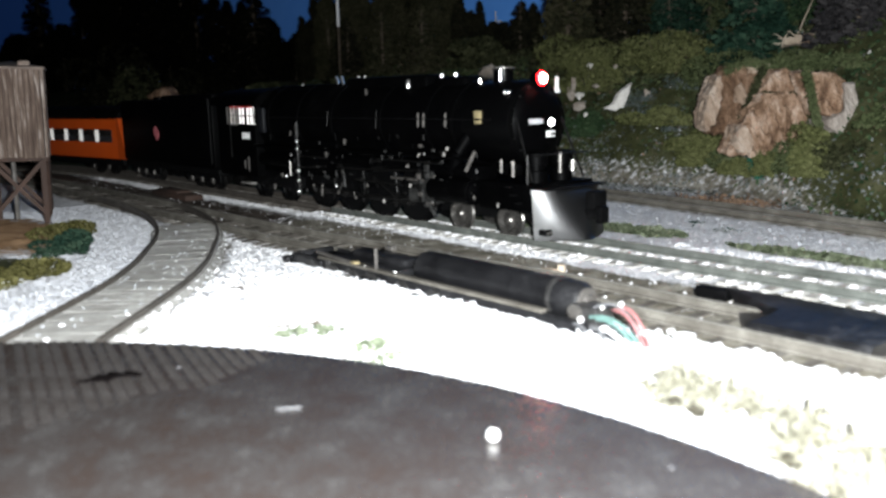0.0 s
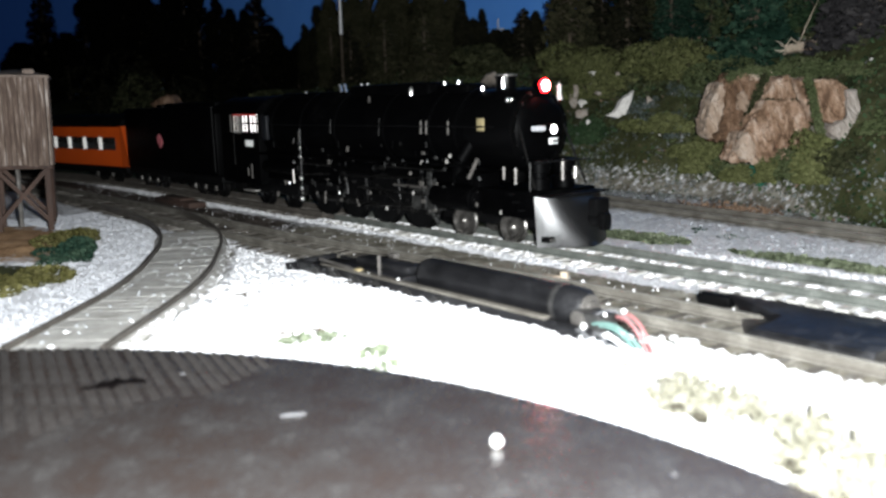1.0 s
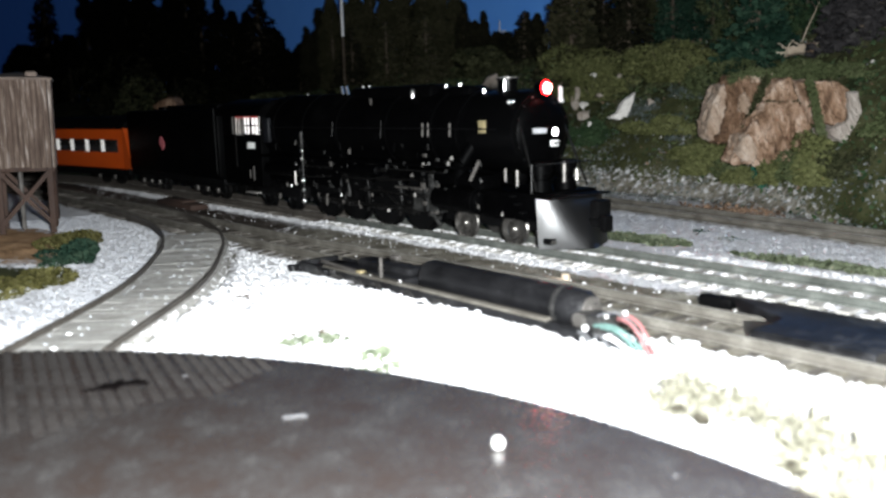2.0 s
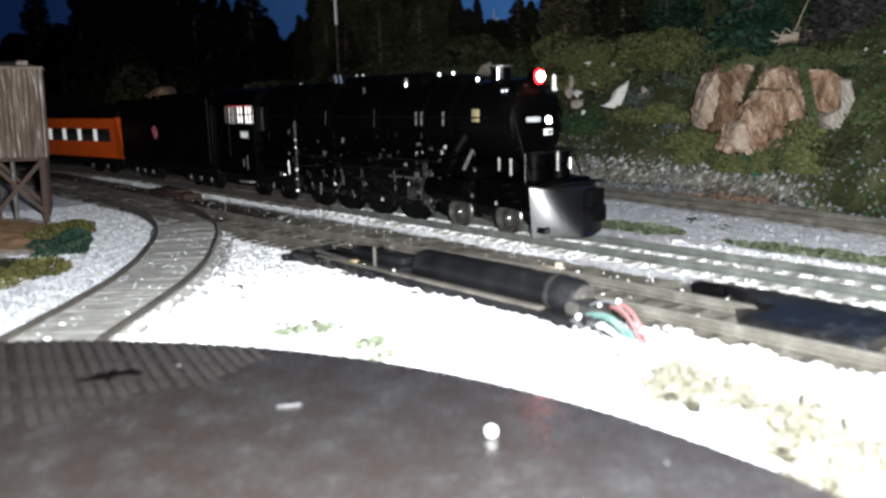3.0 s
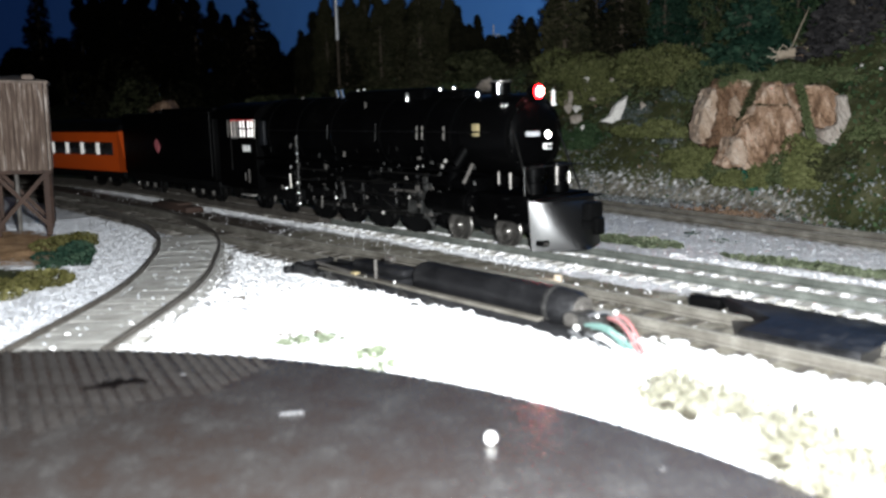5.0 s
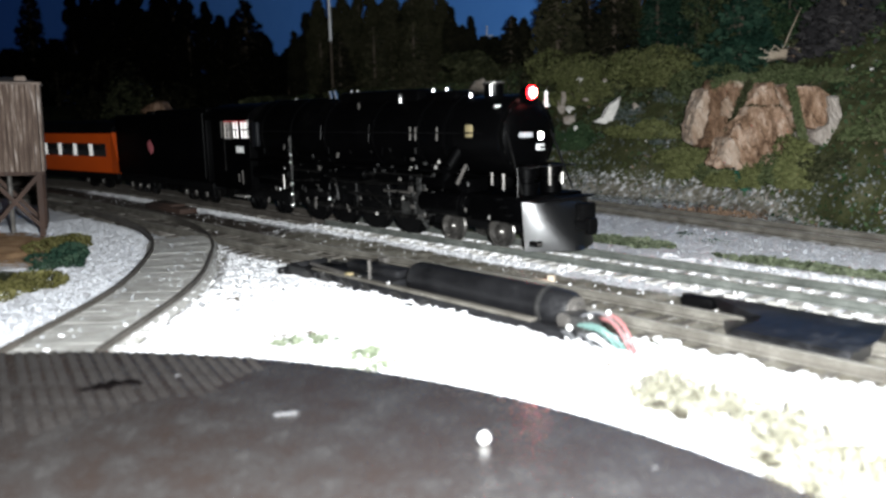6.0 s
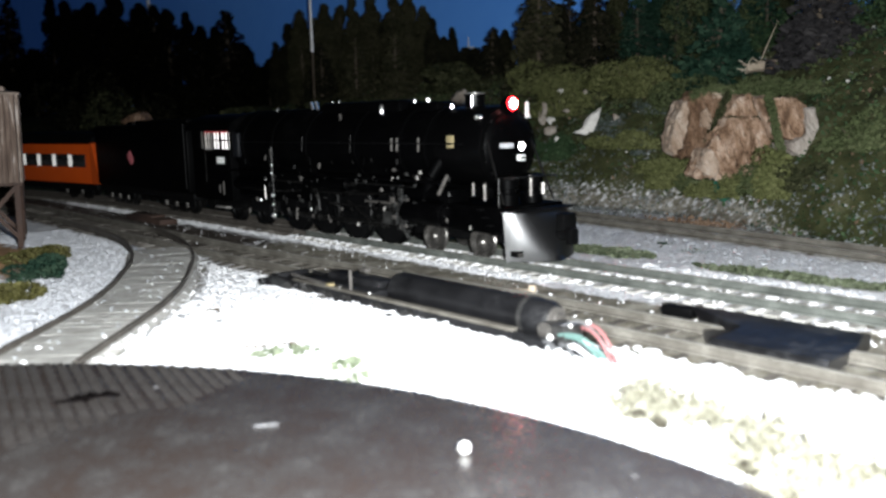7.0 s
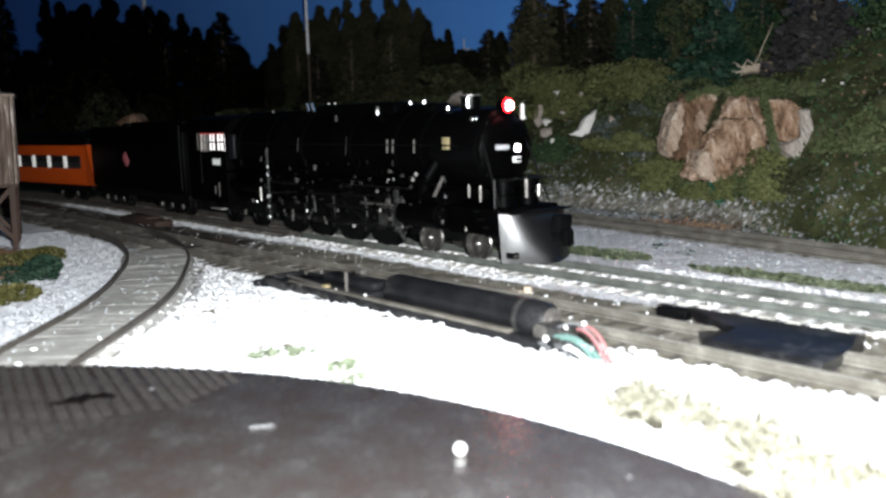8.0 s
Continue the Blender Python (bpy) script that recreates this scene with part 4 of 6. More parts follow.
part("footstep_tread", box(B(), X(-0.1958), X(-0.1905), -0.0136, -0.0112, 0.0033, 0.0039, 0.0002), DULL, pilot)
part("pilot_rim", box(B(), X(-0.1985), X(-0.1900), -0.0150, 0.0150, 0.0176, 0.0182, 0.0002), SATIN, pilot)
part("coupler_pocket", box(B(), X(-0.1880), X(-0.1840), 0.0015, 0.0085, 0.0085, 0.0165, 0.0008), SATIN, pilot)
cp = part("coupler", box(B(), X(-0.1890), X(-0.1815), 0.0010, 0.0032, 0.0075, 0.0105, 0.0005), SATIN, loco)
part("knuckle", box(B(), X(-0.1825), X(-0.1797), 0.0000, 0.0044, 0.0062, 0.0120, 0.0008), SATIN, cp)
part("pilot_side", box(B(), X(-0.2220), X(-0.1975), -0.0150, -0.0140, 0.0100, 0.0180, 0.0003), BLACK, loco)
part("pilot_side", box(B(), X(-0.2220), X(-0.1975), 0.0140, 0.0150, 0.0100, 0.0180, 0.0003), BLACK, loco)
# stanchions, pumps and pipes over the deck
for s, y, z0, z1, r, m in ((-0.1990, -0.0145, 0.0185, 0.0290, 0.00035, OILY), (-0.2065, -0.0138, 0.0212, 0.0268, 0.0006, DULL), (-0.1985, 0.0008, 0.0220, 0.0292, 0.0007, DULL), (-0.1985, 0.0072, 0.0222, 0.0262, 0.0006, STEEL), (-0.2120, -0.0140, 0.0225, 0.0270, 0.0005, DULL)):
    part("stanchion", rod(B(), (X(s), y, z0), (X(s), y, z1), r, 10), m, loco)
for y in (-0.0062, 0.0062):
    bm = lathe(B(), (X(-0.2030), y, 0.0190), (0, 0, 1), [(0, 0.0040), (0.0040, 0.0040), (0.0042, 0.0030), (0.0060, 0.0030), (0.0062, 0.0042), (0.0100, 0.0042), (0.0104, 0.0030)], 20)
    part("air_pump", bm, BLACK, loco)
for y in (-0.0128, 0.0128):
    bm = rod(B(), (X(-0.2085), y * 0.85, 0.0430), (X(-0.1985), y, 0.0200), 0.0004, 8)
    part("front_handrail", bm, OILY, loco)
part("front_handrail", tube(B(), [(X(-0.1975), -0.014, 0.0285), (X(-0.1965), 0, 0.0290), (X(-0.1975), 0.014, 0.0285)], 0.0003, 6), OILY, loco)
for k in range(4):
    part("deck_step", box(B(), X(-0.2075) + 0.0024 * k, X(-0.2055) + 0.0024 * k, -0.0172, -0.0145, 0.0178 - 0.0026 * k, 0.0184 - 0.0026 * k, 0.0001), SATIN, loco)
# cab
cab = part("cab", box(B(), X(-0.4240), X(-0.3830), -0.0168, 0.0168, 0.0110, 0.0365, 0.0004), BLACK, loco)
part("cab_wall", box(B(), X(-0.4240), X(-0.4095), -0.0168, 0.0168, 0.0365, 0.0470, 0.0003), BLACK, cab)
part("cab_wall", box(B(), X(-0.3836), X(-0.3815), -0.0168, 0.0168, 0.0365, 0.0470, 0.0003), BLACK, cab)
bm = B()
prof = [(0.0185 * math.cos(a), 0.0462 + 0.0082 * math.sin(a)) for a in np.linspace(0, math.pi, 17)]
va = [bm.verts.new((X(-0.4290), y, z)) for y, z in prof]
vb = [bm.verts.new((X(-0.3800), y, z)) for y, z in prof]
for k in range(16):
    bm.faces.new((va[k], va[k + 1], vb[k + 1], vb[k]))
bm.faces.new(va)
bm.faces.new(vb[::-1])
bm.faces.new((va[0], vb[0], vb[-1], va[-1]))
part("cab_roof", bm, BLACK, cab)
# lit side windows with red sashes
for sg in (-1, 1):
    yw = 0.0163 * sg
    for k, s0 in enumerate((-0.4085, -0.4035, -0.3998, -0.3915)):
        wd = (0.0038, 0.0026, 0.0066, 0.0072)[k]
        win = part("window", box(B(), X(s0), X(s0 + wd), yw - 0.0003, yw + 0.0003, 0.0366, 0.0456), CABLAMP, cab, "lit cab window")
        fr = STEEL if k < 2 else SATIN
        for z in (0.0366, 0.0411, 0.0452):
            part("sash", box(B(), X(s0 - 0.0003), X(s0 + wd + 0.0003), yw + sg * 0.0003, yw + sg * 0.0010, z - 0.0003, z + 0.0004), REDPAINT if z > 0.044 else fr, win)
        for s in (s0, s0 + wd * 0.5, s0 + wd):
            part("sash", box(B(), X(s - 0.0003), X(s + 0.0003), yw + sg * 0.0003, yw + sg * 0.0009, 0.0366, 0.0456), SATIN if s == s0 + wd * 0.5 else fr, win)
part("cab_door_pane", box(B(), X(-0.4128), X(-0.4114), -0.0173, -0.0167, 0.0368, 0.0455, 0.0001), DULL, cab, "narrow pale pane beside the cab windows")
plate = part("number_plate", box(B(), X(-0.3965), X(-0.3872), -0.0174, -0.0167, 0.0290, 0.0335, 0.0002), SATIN, cab, "number plate under the cab window")
for k in range(3):
    part("figure_bar", box(B(), X(-0.3958) + 0.0028 * k, X(-0.3938) + 0.0028 * k, -0.0177, -0.0173, 0.0297, 0.0328), WHITE, plate)
for s, z0, z1 in ((-0.4075, 0.0200, 0.0370), (-0.3895, 0.0140, 0.0210), (-0.3935, 0.0150, 0.0190)):
    part("grab_rail", rod(B(), (X(s), -0.0180, z0), (X(s), -0.0180, z1), 0.0004, 6), DULL if s > -0.4 else OILY, cab)
part("cab_step", box(B(), X(-0.4020), X(-0.3900), -0.0172, -0.0140, 0.0070, 0.0078, 0.0002), STEEL, cab)
part("injector", box(B(), X(-0.3800), X(-0.3740), -0.0172, -0.0150, 0.0330, 0.0450, 0.0008), DULLBOX, loco, "dull bluish-black box before the cab")

# ---- tender ----
tender = thing("tender", (-0.498, 0.2163, 0.0), "long black tender with a small faded red herald behind the engine", "tender")
bm = box(B(), -0.069, 0.067, -0.0172, 0.0172, 0.0120, 0.0500, 0.0016)
part("tank", bm, BLACK, tender)
part("frame", box(B(), -0.070, 0.068, -0.0155, 0.0155, 0.0085, 0.0122, 0.0004), SATIN, tender)
part("bunker", box(B(), -0.010, 0.060, -0.0130, 0.0130, 0.0498, 0.0525, 0.001), BLACK, tender)
part("hatch", lathe(B(), (-0.045, 0, 0.0498), (0, 0, 1), [(0, 0.004), (0.0018, 0.004), (0.0022, 0.003)], 20), BLACK, tender)
part("corner_rail", rod(B(), (0.0655, -0.0178, 0.0150), (0.0655, -0.0178, 0.0500), 0.0004, 8), SATIN, tender)
bm = B()
hx, hz = 0.0036, 0.0042
outline = ((-hx, 0.0022), (-0.0005, hz), (hx, 0.0006), (hx, -0.0020), (0.0006, -hz), (-hx, -0.0004))
lo = [bm.verts.new((-0.0105 + x, -0.0171, 0.0302 + z)) for x, z in outline]
hi = [bm.verts.new((-0.0105 + x, -0.0176, 0.0302 + z)) for x, z in outline]
bm.faces.new(hi)
for i in range(6):
    bm.faces.new((lo[i], lo[(i + 1) % 6], hi[(i + 1) % 6], hi[i]))
part("herald", bm, HERALD, tender, "faded red slanted herald")


def truck(parent, x, n, gap, r, z=0.0):
    for sg in (-1, 1):
        fr = part("truck_frame", box(B(), x - gap * n / 2 - 0.002, x + gap * n / 2 + 0.002, sg * 0.0125 - 0.0008, sg * 0.0125 + 0.0008, r - 0.001 + z, r + 0.0036 + z, 0.0004), SATIN, parent)
        for k in range(n):
            xx = x + (k - (n - 1) / 2) * gap
            wh = part("wheel", lathe(B(), (xx, sg * 0.0085 - 0.0012, r + z), (0, 1, 0), [(0, r * 0.6), (0.0001, r), (0.0022, r), (0.0024, r * 0.6)], 24), OILY, parent)
            part("axle_box", box(B(), xx - 0.0014, xx + 0.0014, sg * 0.0136 - 0.0006, sg * 0.0136 + 0.0006, r - 0.0014 + z, r + 0.0014 + z, 0.0003), DULL, fr)


truck(tender, 0.042, 3, 0.0135, 0.0053)
truck(tender, -0.042, 3, 0.0135, 0.0053)

# ---- passenger car ----
CAR_TURN = 8.0
car = thing("passenger_car", (-0.5775, 0.2163, 0.0), "orange passenger car with dark roof and lit windows", "railway car", turn=CAR_TURN)
LEN = 0.27
part("body", box(B(), -LEN, -0.002, -0.0170, 0.0170, 0.0115, 0.0385, 0.0008), ORANGE, car)
bm = B()
prof = [(0.0172 * math.cos(a), 0.0380 + 0.0085 * math.sin(a)) for a in np.linspace(0, math.pi, 15)]
va = [bm.verts.new((-LEN, y, z)) for y, z in prof]
vb = [bm.verts.new((-0.001, y, z)) for y, z in prof]
for k in range(14):
    bm.faces.new((va[k], va[k + 1], vb[k + 1], vb[k]))
bm.faces.new(va)
bm.faces.new(vb[::-1])
bm.faces.new((va[0], vb[0], vb[-1], va[-1]))
part("roof", bm, SATIN, car, "dark roof")
part("underframe", box(B(), -LEN, -0.001, -0.0150, 0.0150, 0.0070, 0.0116, 0.0004), SATIN, car)
bm = B()
v = [bm.verts.new(p) for p in ((-0.0022, -0.0172, 0.0385), (0.0, -0.0172, 0.0385), (0.0098, -0.0178, 0.0120), (-0.0022, -0.0172, 0.0115), (-0.0022, 0.0172, 0.0385), (0.0, 0.0172, 0.0385), (0.0098, 0.0178, 0.0120), (-0.0022, 0.0172, 0.0115))]
for q in ((0, 1, 2, 3), (4, 7, 6, 5), (1, 5, 6, 2), (0, 4, 5, 1), (3, 2, 6, 7), (0, 3, 7, 4)):
    bm.faces.new([v[i] for i in q])
part("car_end", bm, ORANGE, car, "flared orange car end")
for k in range(10):
    x1 = -0.0095 - 0.0235 * k
    x0 = x1 - 0.0229
    wn = part("window", box(B(), x0, x1, -0.0174, -0.0168, 0.0225, 0.0312, 0.0001), DARKGLASS, car, "dark window with a pale blind")
    part("blind", box(B(), x0 + 0.0002, x0 + 0.0046, -0.0177, -0.01735, 0.0228, 0.0309), BLIND, wn, "lit white blind")
truck(car, -0.035, 2, 0.022, 0.0053)
truck(car, -0.215, 2, 0.022, 0.0053)

# ---- water tower ----
TW = 0.0112
tower = thing("water_tower", (-0.4047, 0.0957, ground_z(-0.4047, 0.0957) + 0.0015), "weathered grey-brown board water tower on braced timber legs", "water tower", turn=-17.0)
tower.matrix_basis = tower.matrix_basis @ pose(0, 0, 0, -1.5)
BZ0, BZ1 = 0.0278, 0.0642
part("tank_core", box(B(), -TW, TW, -TW, TW, BZ0, BZ1, 0.0003), TIMBER, tower)
bd_bm = box(B(), -0.00092, 0.00092, -0.0006, 0.0006, BZ0 - 0.0006, BZ1, 0.0002)
bd_me = bpy.data.meshes.new("board")
bmesh.ops.recalc_face_normals(bd_bm, faces=bd_bm.faces)
bd_bm.to_mesh(bd_me)
bd_bm.free()
bd_me.materials.append(TOWERWOOD)
rg = random.Random(3)
for side in range(4):
    for k in range(11):
        o = new("board", bd_me)
        o.parent = tower
        o.matrix_basis = pose(0, 0, 0, 0, 0, 90 * side) @ pose(-TW + 0.0010 + k * 0.00204, -TW - 0.0006 - rg.uniform(0, 0.0004), rg.uniform(-0.0003, 0.0003))
bm = B()
r0 = TW + 0.0022
vs = [bm.verts.new((sx * r0, sy * r0, BZ1 - 0.0002)) for sx, sy in ((-1, -1), (1, -1), (1, 1), (-1, 1))]
vt = [bm.verts.new((sx * r0, sy * r0, BZ1 + 0.0008)) for sx, sy in ((-1, -1), (1, -1), (1, 1), (-1, 1))]
ap = bm.verts.new((0, 0, BZ1 + 0.0038))
bm.faces.new(vs[::-1])
for i in range(4):
    j = (i + 1) % 4
    bm.faces.new((vs[i], vs[j], vt[j], vt[i]))
    bm.faces.new((vt[i], vt[j], ap))
part("roof", bm, ROOFING, tower)
part("roof_hatch", box(B(), 0.0060, 0.0105, 0.0030, 0.0080, BZ1 + 0.0004, BZ1 + 0.0036, 0.0012), ROOFING, tower)
LB = 0.0100
for sx in (-1, 1):
    for sy in (-1, 1):
        bm = box(B(), sx * LB - 0.0012, sx * LB + 0.0012, sy * LB - 0.0012, sy * LB + 0.0012, -0.001, BZ0 + 0.0002, 0.0002)
        part("leg", bm, TIMBER, tower)
for sg in (-1, 1):
    for a, b in ((-1, 1), (1, -1)):
        part("cross_brace", tube(B(), [(sg * (LB + 0.0013), a * LB, 0.003), (sg * (LB + 0.0013), b * LB, BZ0 - 0.002)], 0.0012, 4), TIMBER, tower)
        part("cross_brace", tube(B(), [(a * LB, sg * (LB + 0.0013), 0.003), (b * LB, sg * (LB + 0.0013), BZ0 - 0.002)], 0.0012, 4), TIMBER, tower)
    part("cap_beam", box(B(), sg * LB - 0.001, sg * LB + 0.001, -TW - 0.001, TW + 0.001, BZ0 - 0.0022, BZ0, 0.0002), TIMBER, tower)
part("downpipe", rod(B(), (0.002, -0.002, 0.0), (0.002, -0.002, BZ0), 0.0010, 10), DULL, tower)

# ---- wrecked underframe with boiler lying by the siding ----
wreck = thing("scrap_locomotive_frame", (-0.170, 0.1400, -0.003), "derelict black locomotive frame with bare boiler and loose wires", "scrap locomotive")
part("frame_side", box(B(), -0.064, 0.046, -0.0068, -0.0056, 0.0, 0.0046, 0.0004), SCRAP, wreck)
part("frame_side", box(B(), -0.060, 0.046, 0.0062, 0.0074, 0.0, 0.0046, 0.0004), SCRAP, wreck)
part("footboard", box(B(), -0.050, 0.043, -0.0074, -0.0052, 0.0046, 0.0054, 0.0002), RAIL, wreck, "pale edge of the footboard")
part("floor_plate", box(B(), -0.062, 0.044, -0.0058, 0.0064, 0.0026, 0.0036, 0.0003), SCRAP, wreck)
part("boiler_shell", lathe(B(), (-0.0100, 0.0016, 0.0066), (1, 0, 0), [(0, 0.002), (0.0012, 0.0040), (0.003, 0.0045), (0.052, 0.0045), (0.057, 0.0043), (0.0585, 0.0034)], 28), SCRAP, wreck)
part("boiler_ring", lathe(B(), (0.0400, 0.0016, 0.0066), (1, 0, 0), [(0, 0.0042), (0.0002, 0.00475), (0.0012, 0.00475), (0.0014, 0.0042)], 28), DULLSTEEL, wreck)
part("end_plate", lathe(B(), (0.0484, 0.0016, 0.0066), (1, 0, 0), [(0, 0.0033), (0.0006, 0.0031), (0.0008, 0.0020), (0.0016, 0.0016), (0.0018, 0.0004)], 24), DULL, wreck, "grey metal boiler end")
part("cab_floor", box(B(), -0.046, -0.012, -0.0050, 0.0060, 0.0036, 0.0058, 0.0006), SCRAP, wreck)
part("motor", box(B(), -0.040, -0.014, -0.0016, 0.0046, 0.0056, 0.0080, 0.0010), SCRAP, wreck)
part("brake_post", rod(B(), (-0.0210, -0.0060, 0.0050), (-0.0210, -0.0060, 0.0110), 0.0005, 10), DULL, wreck)
part("drawbar", box(B(), -0.0700, -0.062, -0.0070, -0.0050, 0.0002, 0.0018, 0.0004), SCRAP, wreck)
part("coupler", box(B(), -0.0712, -0.0680, -0.0078, -0.0044, -0.0002, 0.0028, 0.0007), SCRAP, wreck)
part("end_beam", box(B(), -0.0655, -0.0635, -0.0068, 0.0074, 0.0008, 0.0046, 0.0004), SCRAP, wreck)
part("cylinder_block", box(B(), 0.0420, 0.0540, -0.0072, -0.0030, -0.0005, 0.0044, 0.0010), SCRAP, wreck)
part("gear_plate", box(B(), 0.0480, 0.0560, -0.0040, 0.0024, 0.0030, 0.0072, 0.0008), DULLSTEEL, wreck)
part("gear", lathe(B(), (0.0500, -0.0046, 0.0056), (0, 1, 0), [(0, 0.001), (0.0001, 0.0018), (0.0010, 0.0018)], 16), DULL, wreck)
for x, y, z, r in ((0.0537, -0.0064, 0.0051, 0.0007), (0.0583, -0.0050, 0.0082, 0.0004), (0.0640, -0.0060, 0.0102, 0.0005), (-0.012, -0.0062, 0.0056, 0.0004), (-0.0260, -0.0062, 0.0052, 0.0004)):
    part("screw", ball(B(), (x, y, z), r, 12, 8), WHITE, wreck)
for x in (-0.052, -0.042, -0.0320, -0.0220, -0.008, 0.006):
    part("wheel", lathe(B(), (x, -0.0082, 0.0010), (0, 1, 0), [(0, 0.001), (0.0001, 0.0030), (0.002, 0.0030)], 18), DULLSTEEL, wreck)


for x, y, z, w, h, m in ((-0.0305, -0.0100, 0.0016, 0.0016, 0.0014, DULL), (-0.0450, -0.0062, 0.0040, 0.0014, 0.0008, DULLSTEEL), (-0.0095, -0.0098, 0.0018, 0.0009, 0.0009, STEEL), (-0.0290, 0.0050, 0.0086, 0.0018, 0.0007, DULL), (0.0016, -0.0098, 0.0014, 0.0016, 0.0012, DULLSTEEL), (-0.0310, -0.0062, 0.0054, 0.0012, 0.0007, BRASS), (-0.0210, -0.0098, 0.0020, 0.0020, 0.0016, SCRAP), (-0.0510, -0.0066, 0.0030, 0.0028, 0.0009, SCRAP)):
    part("bracket", box(B(), x - w, x + w, y - 0.0010, y + 0.0010, z - h, z + h, 0.0004), m, wreck)
part("side_pipe", tube(B(), [(-0.052, -0.0062, 0.0062), (-0.034, -0.0066, 0.0056), (-0.030, -0.0068, 0.0052)], 0.0005, 8), DULL, wreck)


def arc(p, q, lift, n=9):
    p, q = Vector(p), Vector(q)
    return [p.lerp(q, k / n) + Vector((0, 0, lift * math.sin(math.pi * k / n))) for k in range(n + 1)]


for p, q, h, m, r in (((0.0550, -0.0050, 0.0056), (0.0690, -0.0068, 0.0034), 0.0020, GREENWIRE, 0.00042), ((0.0560, -0.0040, 0.0052), (0.0670, -0.0064, 0.0030), 0.0012, GREENWIRE, 0.00045), ((0.0620, -0.0040, 0.0090), (0.0715, -0.0062, 0.0030), 0.0022, REDWIRE, 0.00045), ((0.0610, -0.0046, 0.0082), (0.0705, -0.0066, 0.0026), 0.0020, REDWIRE, 0.0004), ((0.0520, -0.0066, 0.0040), (0.0620, -0.0110, 0.0012), 0.0012, GREYWIRE, 0.0005), ((0.0560, -0.0060, 0.0040), (0.0640, -0.0096, 0.0010), 0.0016, GREYWIRE, 0.00045), ((0.0540, -0.0030, 0.0070), (0.0680, -0.0050, 0.0050), 0.0030, GREYWIRE, 0.00035), ((0.0570, -0.0060, 0.0030), (0.0660, -0.0080, 0.0016), 0.0010, SCRAP, 0.0005)):
    part("wire", curved(arc(p, q, h), r * 0.8), m, wreck)

# ---- black magnetic ramp between the siding's rails ----
ramp = thing("uncoupling_ramp", (-0.0800, 0.1740, -0.0030), "glossy black ramp plate lying over the siding track", "track ramp")
bm = B()
prof = [(-0.0135, 0.0), (-0.0135, 0.0030), (-0.0125, 0.0036), (-0.0040, 0.0034), (0.0, 0.0040), (0.0105, 0.0042), (0.0140, 0.0034), (0.0140, 0.0)]
ra = [bm.verts.new((-0.014 - 0.020 * (y > 0.003), y, z)) for y, z in prof]
rb = [bm.verts.new((0.012 - 0.003 * (y > 0), y, z)) for y, z in prof]
for i in range(len(prof)):
    j = (i + 1) % len(prof)
    bm.faces.new((ra[i], ra[j], rb[j], rb[i]))
bm.faces.new(ra[::-1])
bm.faces.new(rb)
part("plate", bm, RAMPBLACK, ramp, soft=20)
part("tongue", box(B(), -0.042, -0.033, 0.0095, 0.0125, 0.0005, 0.0034, 0.0004), SATIN, ramp)

# ---- brown plank box by the switch ----
sw = thing("switch_box", (-0.4560, 0.1868, -0.0032), "low brown wooden box beside the switch", "switch box", turn=-2)
part("box_body", box(B(), -0.026, 0.026, -0.0050, 0.0050, 0.0, 0.0030, 0.0006), TIMBER, sw)
part("lid", box(B(), -0.018, 0.012, -0.0042, 0.0042, 0.0030, 0.0042, 0.0005), TIMBER, sw)


# ---- plants ----
def crown_points(rng, n, rx, ry, rz, lumps=9):
    cs = rng.normal(size=(lumps, 3)) * 0.45
    pick = rng.integers(0, lumps, n)
    q = rng.normal(size=(n, 3))
    q /= np.linalg.norm(q, axis=1)[:, None]
    q *= (rng.uniform(0.5, 1, n) ** 0.4)[:, None] * 0.55
    p = (cs[pick] + q) * np.array([rx, ry, rz])
    p[:, 2] = np.abs(p[:, 2] + rz * 0.35)
    return p


def shrub(at, size, mat, seed, label, n=900, leaf=0.0016, group="shrubs on the hill"):
    x, y = at
    rng = np.random.default_rng(seed)
    z = ground_z(x, y)
    t = thing("shrub", (x, y, z - 0.002), label, "shrub", group)
    v, f = leaves(rng, crown_points(rng, n, *size), leaf)
    link_mesh("crown", mesh_from("crown", v.tolist(), f.tolist()), mat, t)
    bm = B()
    for k in range(3):
        a = rng.uniform(0, 6.28)
        rod(bm, (0, 0, 0), (size[0] * 0.5 * math.cos(a), size[1] * 0.5 * math.sin(a), size[2] * 0.8), 0.0006, 6, 0.0002)
    part("stem", bm, BARK, t)
    return t


